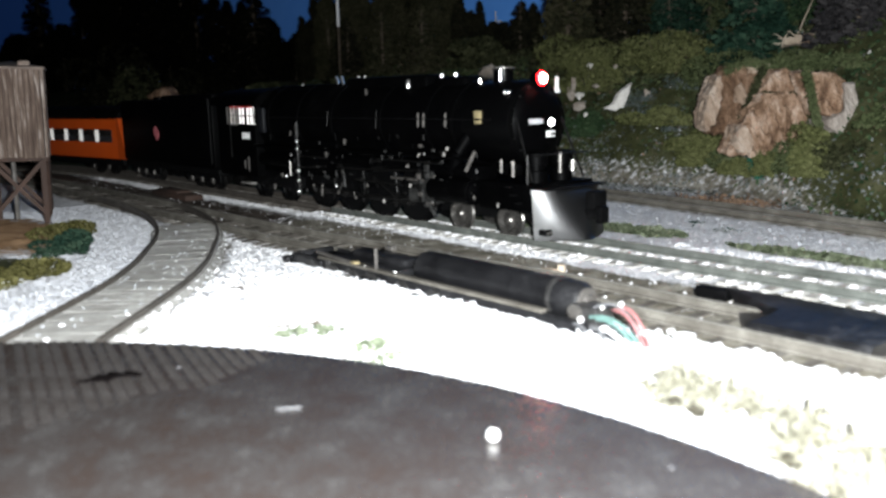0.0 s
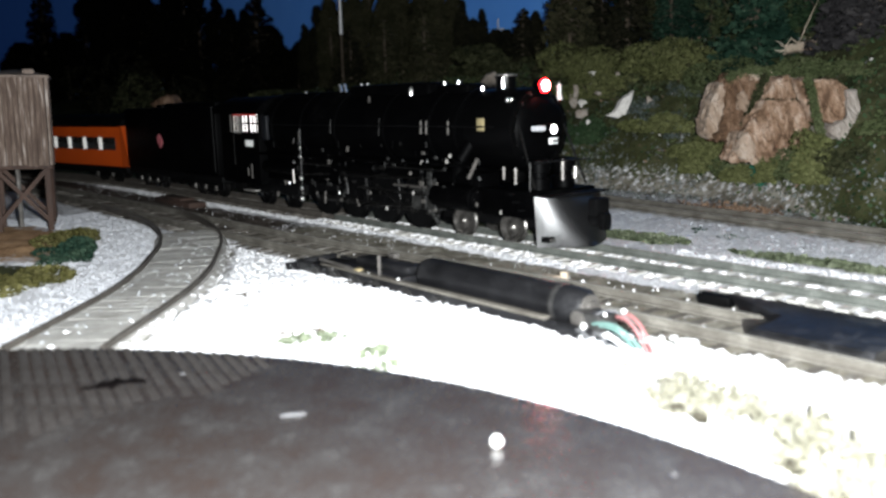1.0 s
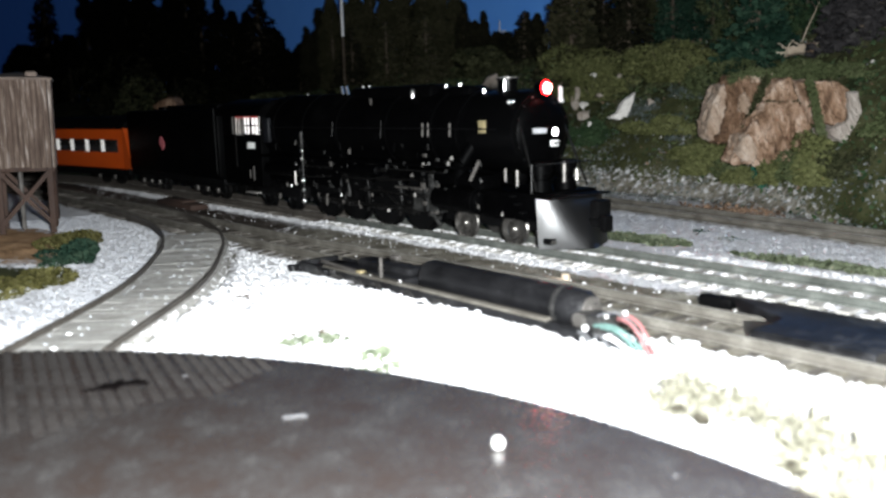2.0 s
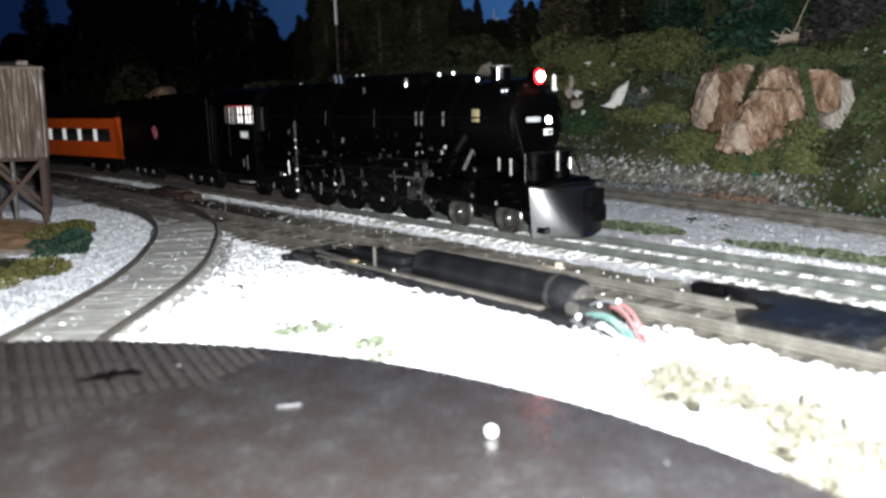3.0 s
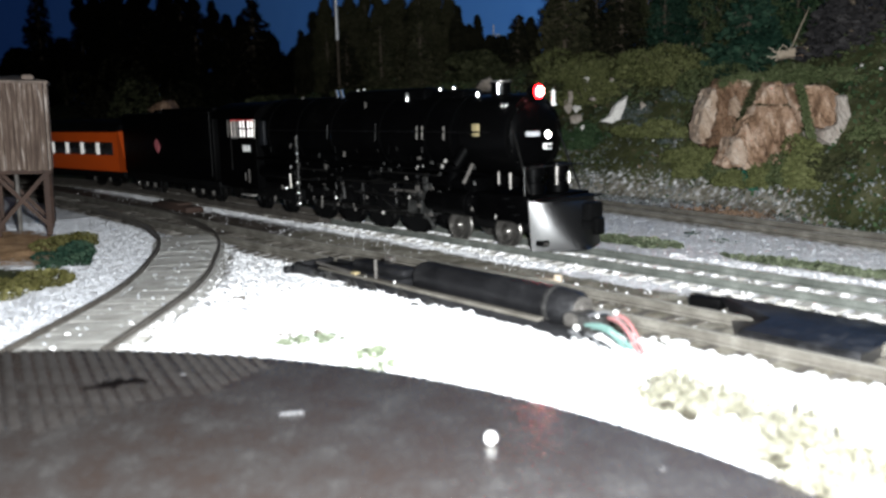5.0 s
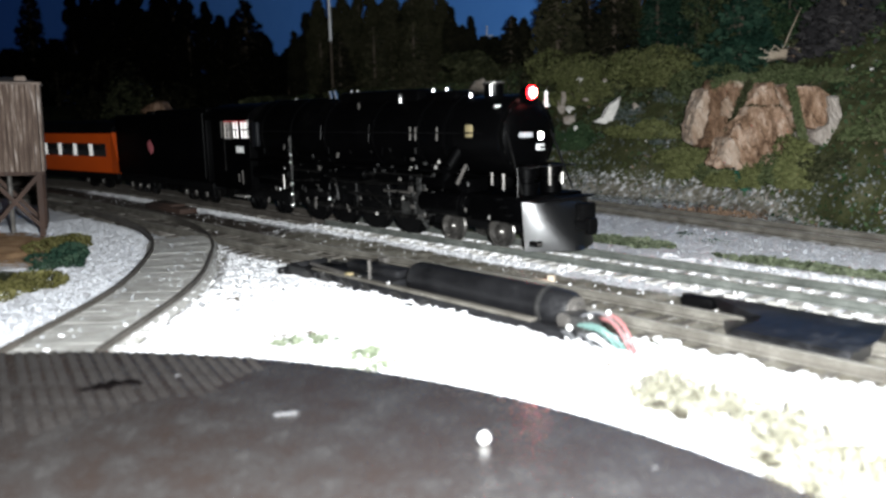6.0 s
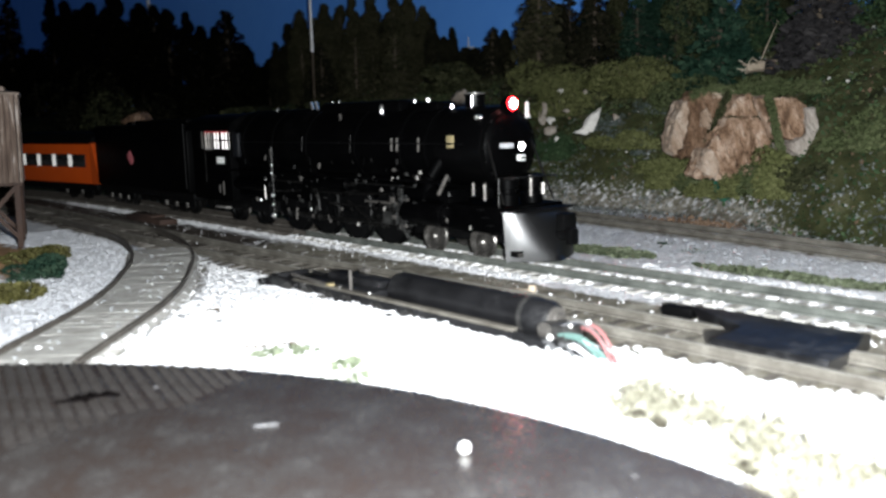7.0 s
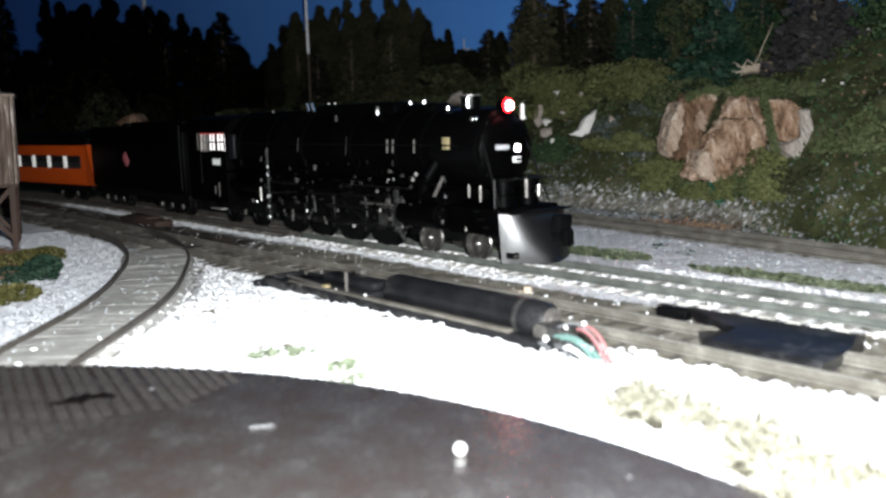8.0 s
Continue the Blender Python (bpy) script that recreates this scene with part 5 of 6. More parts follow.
def conifer(at, height, radius, mat, seed, label, group="conifers on the hill", dense=1.0):
    x, y, z = at
    rng = np.random.default_rng(seed)
    t = thing("conifer", (x, y, z - 0.004), label, "tree", group)
    h = height + 0.004
    bm = B()
    rod(bm, (0, 0, 0), (0, 0, h * 0.97), radius * 0.09, 8, radius * 0.02)
    part("trunk", bm, BARK, t)
    cs, limb = [], B()
    tiers = int(16 + h * 110)
    for i in range(tiers):
        u = (i + 0.5) / tiers
        zz = h * (0.06 + 0.93 * u)
        rr = radius * 1.25 * (1 - u) ** 0.68 + radius * 0.05
        for b in range(int(6 + 7 * (1 - u))):
            a = rng.uniform(0, 2 * math.pi)
            ln = rr * rng.uniform(0.55, 1.12)
            if b < 3:
                rod(limb, (0, 0, zz), (ln * 0.8 * math.cos(a), ln * 0.8 * math.sin(a), zz - ln * 0.25), radius * 0.015, 4, radius * 0.006)
            m = int(max(4, 16 * dense * ln / radius))
            d = np.sqrt(rng.uniform(0.02, 1, m)) * ln
            side = rng.normal(size=m) * 0.12 * ln
            px = d * math.cos(a) - side * math.sin(a)
            py = d * math.sin(a) + side * math.cos(a)
            pz = zz - d * 0.32 + rng.normal(size=m) * 0.012 * h
            cs.append(np.stack([px, py, pz], 1))
    part("branch_work", limb, BARK, t, soft=0)
    v, f = leaves(rng, np.concatenate(cs), max(0.0012, radius * 0.085), 0.4)
    link_mesh("crown", mesh_from("crown", v.tolist(), f.tolist()), mat, t)
    return t


def bushy_tree(at, height, radius, mat, seed, label, group="trees before the backdrop"):
    """A dense upright tree with a rounded, uneven top: a trunk, a few limbs and a crown of small clumps round many lobes."""
    x, y, z = at
    rng = np.random.default_rng(seed)
    t = thing("bushy_tree", (x, y, z - 0.004), label, "tree", group)
    h = height + 0.004
    part("trunk", rod(B(), (0, 0, 0), (0, 0, h * 0.9), radius * 0.12, 8, radius * 0.03), BARK, t)
    limb, cs = B(), []
    lobes = int(14 + h / radius * 5)
    for i in range(lobes):
        u = ((i + rng.uniform(0, 1)) / lobes) ** 0.9
        rr = radius * (0.72 + 0.28 * math.sin(2.2 * u + 0.3)) * (1 - u ** 2.6) ** 0.6
        a = rng.uniform(0, 2 * math.pi)
        c = np.array([rr * 0.62 * math.cos(a), rr * 0.62 * math.sin(a), h * (0.03 + 0.93 * u)])
        rod(limb, (0, 0, c[2] - radius * 0.2), tuple(c), radius * 0.03, 5, radius * 0.012)
        w = max(radius * 0.26, rr * 0.62) * rng.uniform(0.8, 1.15)
        q = rng.normal(size=(300, 3))
        q *= (rng.uniform(0.35, 1, 300) ** 0.5 / np.linalg.norm(q, axis=1))[:, None] * np.array([w, w, w * 1.25])
        cs.append(q + c)
    part("branch_work", limb, BARK, t, soft=0)
    p = np.concatenate(cs)
    p[:, 2] = np.minimum(np.maximum(p[:, 2], 0.001), h)
    v, f = leaves(rng, p, max(0.0011, radius * 0.075), 0.7)
    link_mesh("crown", mesh_from("crown", v.tolist(), f.tolist()), mat, t)
    return t


FAR_TREES = [
    (-2.27, 0.57, 0.138, 0.0619), (-2.11, 0.58, 0.132, 0.0509), (-1.971, 0.58, 0.1419, 0.041), (-1.813, 0.575, 0.2379, 0.0246), (-1.688, 0.56, 0.2097, 0.0316),
    (-1.662, 0.575, 0.1977, 0.0377), (-1.555, 0.56, 0.1977, 0.0375), (-1.45, 0.56, 0.1958, 0.0393), (-1.373, 0.57, 0.1764, 0.0344), (-1.339, 0.58, 0.1642, 0.0268),
    (-1.243, 0.56, 0.1558, 0.0235), (-1.201, 0.57, 0.1434, 0.0198), (-1.138, 0.56, 0.1159, 0.0222), (-1.123, 0.575, 0.1148, 0.0174), (-1.12, 0.585, 0.080, 0.030), (-1.08, 0.59, 0.070, 0.030),
    (-1.17, 0.59, 0.085, 0.030), (-1.02, 0.50, 0.040, 0.030), (-1.10, 0.50, 0.045, 0.034),
]
GROVE = [
    (-0.938, 0.56, 0.0825, 0.0098), (-0.907, 0.56, 0.0986, 0.0163), (-0.864, 0.55, 0.1101, 0.0176), (-0.863, 0.57, 0.1026, 0.0159), (-0.813, 0.55, 0.1079, 0.0157),
    (-0.812, 0.57, 0.1042, 0.0153), (-0.761, 0.55, 0.106, 0.0139), (-0.741, 0.56, 0.1005, 0.0155), (-0.715, 0.57, 0.0921, 0.0165), (-0.667, 0.55, 0.0921, 0.0145),
    (-0.656, 0.56, 0.0762, 0.0134), (-0.631, 0.55, 0.0685, 0.0087), (-0.648, 0.58, 0.0452, 0.0091), (-0.625, 0.57, 0.0534, 0.0066), (-0.628, 0.59, 0.0327, 0.0124),
    (-0.612, 0.59, 0.0278, 0.0122), (-0.598, 0.59, 0.0305, 0.0098), (-0.565, 0.57, 0.0439, 0.0078), (-0.553, 0.57, 0.0448, 0.0088),
]
UNDERSTOREY = [
    (-1.06, 0.58, 0.0811, 0.026), (-1.015, 0.58, 0.0536, 0.0194), (-0.991, 0.58, 0.0593, 0.0161), (-0.931, 0.58, 0.0802, 0.0211), (-0.9, 0.585, 0.0886, 0.0234),
    (-0.851, 0.585, 0.0907, 0.0212), (-0.792, 0.585, 0.0895, 0.0203), (-0.755, 0.585, 0.0821, 0.021), (-0.724, 0.585, 0.0792, 0.0181), (-0.698, 0.585, 0.0646, 0.0177),
    (-0.665, 0.585, 0.0392, 0.015), (-0.646, 0.59, 0.0318, 0.0148), (-0.53, 0.58, 0.060, 0.016), (-0.50, 0.585, 0.062, 0.016), (-1.166, 0.59, 0.0621, 0.0230), (-1.132, 0.59, 0.0505, 0.0225), (-1.342, 0.59, 0.0775, 0.030),
]
# the farther the trees, the darker the foliage colour, for missing torch light
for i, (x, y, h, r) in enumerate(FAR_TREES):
    bushy_tree((x, y, ground_z(x, y)), h, r, FARNEEDLE, 100 + i, "rounded tree before the dusk backdrop, its lack of light put into the colour")
for i, (x, y, h, r) in enumerate(GROVE):
    bushy_tree((x, y, ground_z(x, y)), h, r, MIDNEEDLE if r > 0.0125 and x > -0.9 and y < 0.58 else NEEDLE, 130 + i, "dark brownish-green rounded tree before the dusk backdrop" if r > 0.0125 else "small dark tree before the dusk backdrop")
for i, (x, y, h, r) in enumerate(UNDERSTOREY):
    bushy_tree((x, y, ground_z(x, y)), h, r, FARNEEDLE if x < -0.92 else NEEDLE, 160 + i, "lower tree filling the edge of the wood, coloured dark for weak light")
for i, (x, y, h, r) in enumerate(((-0.44, 0.59, 0.0668, 0.0158), (-0.42, 0.59, 0.0597, 0.0155), (-0.402, 0.59, 0.058, 0.0152), (-0.381, 0.59, 0.055, 0.0158), (-0.352, 0.59, 0.052, 0.016), (-0.32, 0.59, 0.042, 0.0147), (-0.303, 0.59, 0.040, 0.0144), (-0.47, 0.59, 0.064, 0.014))):
    bushy_tree((x, y, ground_z(x, y)), h, r, FIR if i % 3 else DIMGRASS, 200 + i, "dull green tree behind the hill crest", "trees behind the crest")
DARKTREE = "dense model conifer among the rounded trees, coloured dark for weak light"
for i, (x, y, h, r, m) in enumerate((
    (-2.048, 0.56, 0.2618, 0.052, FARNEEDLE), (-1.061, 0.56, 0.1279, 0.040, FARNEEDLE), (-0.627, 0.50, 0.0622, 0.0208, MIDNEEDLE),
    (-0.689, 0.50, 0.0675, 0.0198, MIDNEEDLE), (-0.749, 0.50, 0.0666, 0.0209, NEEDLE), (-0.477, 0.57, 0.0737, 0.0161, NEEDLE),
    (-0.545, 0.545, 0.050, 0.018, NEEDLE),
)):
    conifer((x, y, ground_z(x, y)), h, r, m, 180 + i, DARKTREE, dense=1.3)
conifer((-0.449, 0.50, ground_z(-0.449, 0.50)), 0.0946, 0.0267, MIDNEEDLE, 140, "broad brownish-green conifer on the hill crest", dense=1.6)
conifer((-0.395, 0.50, ground_z(-0.395, 0.50)), 0.0786, 0.0215, NEEDLE, 141, "very dark conifer on the hill crest", dense=1.6)
conifer((-0.394, 0.55, ground_z(-0.394, 0.55)), 0.0640, 0.0171, FIR, 142, "green conifer behind the crest")
conifer((-0.277, 0.47, ground_z(-0.277, 0.47)), 0.0515, 0.0275, FIR, 143, "bushy green fir above the rock", dense=1.5)
conifer((-0.212, 0.46, ground_z(-0.212, 0.46)), 0.0500, 0.0240, PURPLE, 144, "dark brownish conifer above the rock", dense=1.8)
conifer((-0.290, 0.55, ground_z(-0.290, 0.55)), 0.040, 0.0165, FIR, 145, "green conifer behind the crest")
conifer((-0.366, 0.56, ground_z(-0.366, 0.56)), 0.056, 0.0185, FIR, 146, "green conifer behind the crest")

rg = random.Random(8)
for i, (x, y, sx, sz, m, lab) in enumerate((
    (-0.345, 0.470, 0.030, 0.018, LIGHTGRASS, "olive green foam bush on the slope"), (-0.315, 0.455, 0.028, 0.016, LIGHTGRASS, "olive green foam bush on the slope"),
    (-0.288, 0.440, 0.022, 0.012, GRASS, "mid green foam bush beside the rock"), (-0.300, 0.418, 0.020, 0.006, LIGHTGRASS, "mid green foam bush on the slope"),
    (-0.352, 0.410, 0.016, 0.012, MOSS, "dark green foam bush behind the engine"), (-0.262, 0.394, 0.013, 0.007, LIGHTGRASS, "olive green foam bush at the rock's foot"),
    (-0.270, 0.402, 0.016, 0.008, LIGHTGRASS, "olive green foam bush under the rock"), (-0.185, 0.368, 0.014, 0.006, LIGHTGRASS, "olive green foam bush under the rock"),
    (-0.240, 0.452, 0.022, 0.005, GRASS, "olive green foam bush above the rock"), (-0.200, 0.425, 0.018, 0.005, GRASS, "olive green foam bush above the rock"),
    (-0.128, 0.402, 0.022, 0.014, MOSS, "dark green foam bush beside the rock"), (-0.150, 0.370, 0.020, 0.012, GRASS, "olive green foam bush at the slope's foot"),
    (-0.130, 0.430, 0.030, 0.026, MOSS, "dark green foam bush on the slope"), (-0.420, 0.480, 0.030, 0.016, LIGHTGRASS, "olive green foam bush on the crest"),
    (-0.402, 0.476, 0.022, 0.013, LIGHTGRASS, "olive green foam bush behind the engine"), (-0.385, 0.455, 0.026, 0.012, LIGHTGRASS, "olive green foam bush on the slope"), (-0.255, 0.515, 0.030, 0.022, MOSS, "dark green foam bush on the crest"),
    (-0.330, 0.540, 0.034, 0.026, GRASS, "olive green foam bush on the crest"), (-0.190, 0.500, 0.034, 0.030, MOSS, "dark green foam bush on the crest"),
    # far bushes: weak torch light is put into their darker colours
    (-0.560, 0.520, 0.040, 0.014, DIMGRASS, "olive foam bush on the far crest, dimmed in colour for weak light"), (-0.680, 0.470, 0.040, 0.014, DIMGRASS, "olive foam bush on the far slope, dimmed in colour for weak light"),
    (-0.800, 0.440, 0.045, 0.020, DIMGRASS, "olive foam bush on the far slope, dimmed in colour for weak light"), (-0.800, 0.300, 0.030, 0.060, DIMGRASS, "dull grey-green bush behind the train"),
    (-1.080, 0.420, 0.060, 0.036, NEEDLE, "bush on the far slope, coloured dark for missing light"), (-1.250, 0.430, 0.070, 0.046, NEEDLE, "foam bush on the far slope, coloured dark for missing light"),
)):
    shrub((x, y), (sx, sx * 0.8, sz), m, 300 + i, lab, 4200 if sx < 0.035 else 3200, 0.0010 if sx < 0.035 else 0.0022)
shrub((-0.2185, 0.3790), (0.0052, 0.004, 0.0078), TEAL, 340, "small bluish-green tuft under the rock", 420, 0.0009)
shrub((-0.327, 0.0865), (0.0150, 0.0100, 0.0062), BUSHGREEN, 341, "dark green foam mat by the water tower", 5200, 0.0007, "bushes by the tower")
shrub((-0.366, 0.1010), (0.020, 0.012, 0.0044), DRYOLIVE, 342, "olive foam mat by the water tower", 4000, 0.0007, "bushes by the tower")
shrub((-0.289, 0.0610), (0.0165, 0.0110, 0.0046), DRYOLIVE, 343, "low olive foam mat by the water tower", 5200, 0.0007, "bushes by the tower")
for i, (x, y, m) in enumerate(((-0.1886, 0.2865, BUSHGREEN), (-0.1717, 0.2821, BUSHGREEN), (-0.1777, 0.2824, GREYFLOCK))):
    shrub((x, y), (0.0075, 0.005, 0.0020), m, 350 + i, "small dark weed tuft on the gravel", 260, 0.0007, "weeds on the gravel")
for i, (x, y) in enumerate(((-0.1575, 0.0895), (-0.1530, 0.0935), (-0.1360, 0.0930), (-0.1310, 0.0960))):
    shrub((x, y), (0.0050, 0.0046, 0.0024), PALEGRASS, 360 + i, "small pale green grass tuft at the turntable's rim", 420, 0.0010, "grass tufts by the turntable")


# ---- rocks ----
def rock_block(name, at, outline, depth, bulge, mat, seed, parent=None, lean=0.3, label="", turn=0.0, rough=1.0, grain=1.0):
    """A broken slab of rock: an outline in its face (mm, x and z), chamfered, leaning back, split by cracks and ledges."""
    cx = sum(p[0] for p in outline) / len(outline)
    cz = sum(p[1] for p in outline) / len(outline)
    bm = B()
    rings = []
    for k, y in ((1.02, depth), (1.0, 0.0), (0.94, -bulge * 0.75), (0.55, -bulge)):
        rings.append([bm.verts.new(((cx + (x - cx) * k) * 0.001, y, (cz + (z - cz) * k) * 0.001)) for x, z in outline])
    mid = bm.verts.new((cx * 0.001, -bulge * 1.05, cz * 0.001))
    n = len(outline)
    for a, b in zip(rings, rings[1:]):
        for k in range(n):
            bm.faces.new((a[k], a[(k + 1) % n], b[(k + 1) % n], b[k]))
    for k in range(n):
        bm.faces.new((rings[-1][k], rings[-1][(k + 1) % n], mid))
    bm.faces.new(rings[0][::-1])
    bmesh.ops.recalc_face_normals(bm, faces=bm.faces)
    bmesh.ops.triangulate(bm, faces=bm.faces[:])
    for k in range(4):
        bmesh.ops.subdivide_edges(bm, edges=bm.edges[:], cuts=1, use_grid_fill=True)
    bm.normal_update()
    shift = []
    for v in bm.verts:
        p = v.co * 1000 * grain + Vector((seed * 13.7, seed * 5.1, seed * 3.3))
        big = noise.fractal(Vector((p.x * 0.11, p.y * 0.11, p.z * 0.07)), 0.8, 2.1, 4)
        cell = noise.voronoi(Vector((p.x * 0.24, p.y * 0.24, p.z * 0.13)))[0]
        split = max(0.0, 0.16 - (cell[1] - cell[0])) / 0.16
        vein = max(0.0, 0.09 - abs(noise.noise(Vector((p.x * 0.20 + p.z * 0.08, p.y * 0.2, p.z * 0.07))))) / 0.09
        grit = noise.fractal(Vector((p.x * 0.8, p.y * 0.8, p.z * 0.6)), 0.8, 2.1, 3)
        facet = noise.cell(Vector((p.x * 0.22 + 0.5 * big, p.y * 0.22, p.z * 0.12 + 0.5 * big)))
        flute = noise.noise(Vector((p.x * 0.30 + 0.08 * p.z, p.y * 0.3, p.z * 0.06))) + 0.4 * noise.noise(Vector((p.x * 0.7, p.y * 0.6, p.z * 0.25)))
        shift.append((0.75 * big + 0.45 * facet + 0.6 * flute - 0.35 * split - 0.7 * vein + 0.25 * grit) * 0.001 * rough)
    for v, s in zip(bm.verts, shift):
        v.co += v.normal * s
        v.co.y += lean * v.co.z
    if parent is None:
        t = thing(name, at, label, "rock", turn=turn)
        part("rock_body", bm, mat, t, soft=24)
        return t
    o = part(name, bm, mat, parent, soft=24)
    o.matrix_basis = pose(*at, 0, 0, turn)
    return o


crag = thing("rock_outcrop", (-0.2117, 0.3860, 0.008), "tan rock outcrop with brown cracks set into the slope", "rock outcrop", turn=50)
for nm, off, bulge, mat, seed, rough, outline in (
    ("left_slab", 0.010, 0.0012, CREAMROCK, 1.3, 0.9, ((-31.8, 22.0), (-31.4, 28.9), (-27.9, 38.1), (-23.8, 46.7), (-19.8, 47.8), (-19.8, 41.3), (-20.8, 33.2), (-23.6, 25.2), (-28.7, 19.6))),
    ("brown_block", 0.006, 0.0020, DARKROCK, 2.9, 1.5, ((-28.5, 19.2), (-25.5, 26.5), (-22.2, 34.5), (-21.9, 46.6), (-17.7, 51.1), (-12.4, 51.8), (-7.9, 49.1), (-3.9, 48.4), (-8.7, 37.6), (-12.4, 30.8), (-16.4, 23.8), (-20.2, 18.7))),
    ("brown_knob", 0.002, 0.0012, CREAMROCK, 4.4, 1.0, ((-18.7, 33.9), (-17.7, 41.0), (-14.6, 43.4), (-12.2, 40.2), (-11.9, 35.4), (-14.8, 32.6))),
    ("main_face", -0.010, 0.0022, ROCK, 5.2, 1.5, ((-26.0, 10.5), (-22.9, 18.1), (-18.5, 25.7), (-13.6, 32.2), (-8.5, 37.8), (-4.2, 38.1), (7.0, 37.4), (12.4, 32.6), (10.9, 24.9), (8.9, 19.5), (6.9, 12.0), (-3.9, 10.5), (-17.4, 9.1))),
    ("lower_slab", -0.014, 0.0010, CREAMROCK, 6.1, 0.9, ((-24.9, 13.9), (-22.3, 22.5), (-19.1, 23.7), (-16.2, 16.0), (-18.5, 10.4), (-22.7, 11.2))),
    ("head", -0.004, 0.0022, ROCK, 7.7, 1.2, ((-6.5, 38.6), (-5.2, 44.0), (-1.2, 48.1), (4.6, 49.1), (8.6, 46.7), (11.0, 41.0), (9.6, 37.8), (1.4, 37.2))),
    ("ridge", -0.007, 0.0012, CREAMROCK, 8.3, 0.8, ((7.1, 47.0), (10.8, 48.5), (15.2, 46.6), (15.1, 40.1), (13.6, 32.5), (11.9, 35.7), (10.7, 41.5))),
    ("top_ledge", 0.006, 0.0012, CREAMROCK, 3.6, 1.0, ((-15.4, 50.7), (-10.1, 51.2), (-4.2, 52.2), (2.5, 51.9), (1.4, 49.1), (-3.3, 47.6), (-10.4, 47.1))),
    ("right_block", -0.030, 0.0022, ROCK, 9.9, 1.0, ((4.2, 46.3), (11.4, 47.1), (17.7, 46.0), (20.9, 42.5), (19.5, 32.7), (19.8, 30.3), (14.0, 26.8), (9.0, 28.2), (7.2, 37.1), (5.6, 42.5))),
    ("right_slab", -0.034, 0.0014, PALESLAB, 11.1, 0.7, ((18.8, 41.8), (23.9, 42.2), (24.4, 33.6), (22.6, 25.4), (19.7, 18.2), (17.7, 16.2), (14.8, 19.4), (9.9, 23.4), (9.2, 25.5), (12.5, 26.9), (18.6, 29.8), (18.1, 35.9))),
):
    rock_block(nm, (0, off, 0), outline, 0.018, bulge, mat, seed, crag, rough=rough)


def loose_rock(at, w, h, mat, seed, label, group="boulders on the slope", turn=50.0, name="pale_boulder"):
    rr = random.Random(seed)
    ring = []
    for k in range(6):
        a = 2 * math.pi * (k + rr.uniform(-0.35, 0.35)) / 6
        q = rr.uniform(0.45, 1.15)
        ring.append((-w * q * math.cos(a) * 1000, h * q * math.sin(a) * 1000))
    t = rock_block(name, at, ring, w * 1.2, w * 0.3, mat, seed * 0.37, lean=0.25, label=label, turn=turn, rough=min(1.2, w * 200), grain=min(2.6, 0.011 / w))
    if group:
        t["group"] = group
    return t


for i, (x, y, z, w, h, m, lab) in enumerate((
    (-0.3938, 0.4617, 0.0660, 0.0036, 0.0028, WHITEROCK, "small white rock on the slope"), (-0.3794, 0.4282, 0.0535, 0.0028, 0.0062, PALEROCK, "narrow tan rock standing in the slope"),
    (-0.3502, 0.4004, 0.0396, 0.0075, 0.0040, PALEROCK, "pale grey boulder half sunk in the slope"), (-0.4408, 0.4987, 0.0738, 0.0034, 0.0024, PALEROCK, "small pale rock on the crest"),
    (-0.3631, 0.4510, 0.0644, 0.0026, 0.0024, PALEROCK, "small pale rock on the slope"), (-0.3560, 0.4230, 0.0520, 0.0042, 0.0018, PALEROCK, "flat pale rock on the slope"),
    (-0.3080, 0.4100, 0.0470, 0.0024, 0.0030, PALEROCK, "small grey rock on the slope"), (-0.3440, 0.3990, 0.0350, 0.0020, 0.0022, WHITEROCK, "small white rock on the slope"),
    (-0.4420, 0.5000, 0.0700, 0.0060, 0.0050, PALEROCK, "cream rock on the slope behind the engine"), (-0.4290, 0.5060, 0.0730, 0.0050, 0.0030, PALEROCK, "small cream rock on the crest"),
    (-0.3960, 0.4640, 0.0610, 0.0060, 0.0045, PALEROCK, "cream rock among the bushes"), (-0.3900, 0.4380, 0.0480, 0.0048, 0.0070, PALEROCK, "upright cream rock behind the engine"),
    (-0.3790, 0.4700, 0.0640, 0.0035, 0.0028, WHITEROCK, "small white rock on the slope"), (-0.3700, 0.4240, 0.0460, 0.0040, 0.0030, WHITEROCK, "small white rock on the slope"),
)):
    loose_rock((x, y, z), w * 0.72, h * 0.8, m, 40 + i, lab)
slab_rock = rock_block("white_slab", (-0.3230, 0.4040, 0.0440), ((-9, -5.5), (-4, -3), (0, 3.5), (8, 9), (5.5, 1), (2.5, -5), (-3, -7)), 0.006, 0.0012, WHITEROCK, 2.2, lean=0.2, label="white pointed rock slab leaning out of the slope", turn=50, rough=0.5)
loose_rock((-0.7480, 0.3003, 0.0535), 0.0145, 0.0085, DARKROCK, 61, "pale boulder behind the train")
loose_rock((-0.850, 0.380, ground_z(-0.85, 0.38) + 0.012), 0.022, 0.013, PALEROCK, 62, "pale boulder on the far slope")
loose_rock((-0.494, 0.4583, 0.058), 0.017, 0.013, PALEROCK, 63, "grey rounded boulder on the far crest")
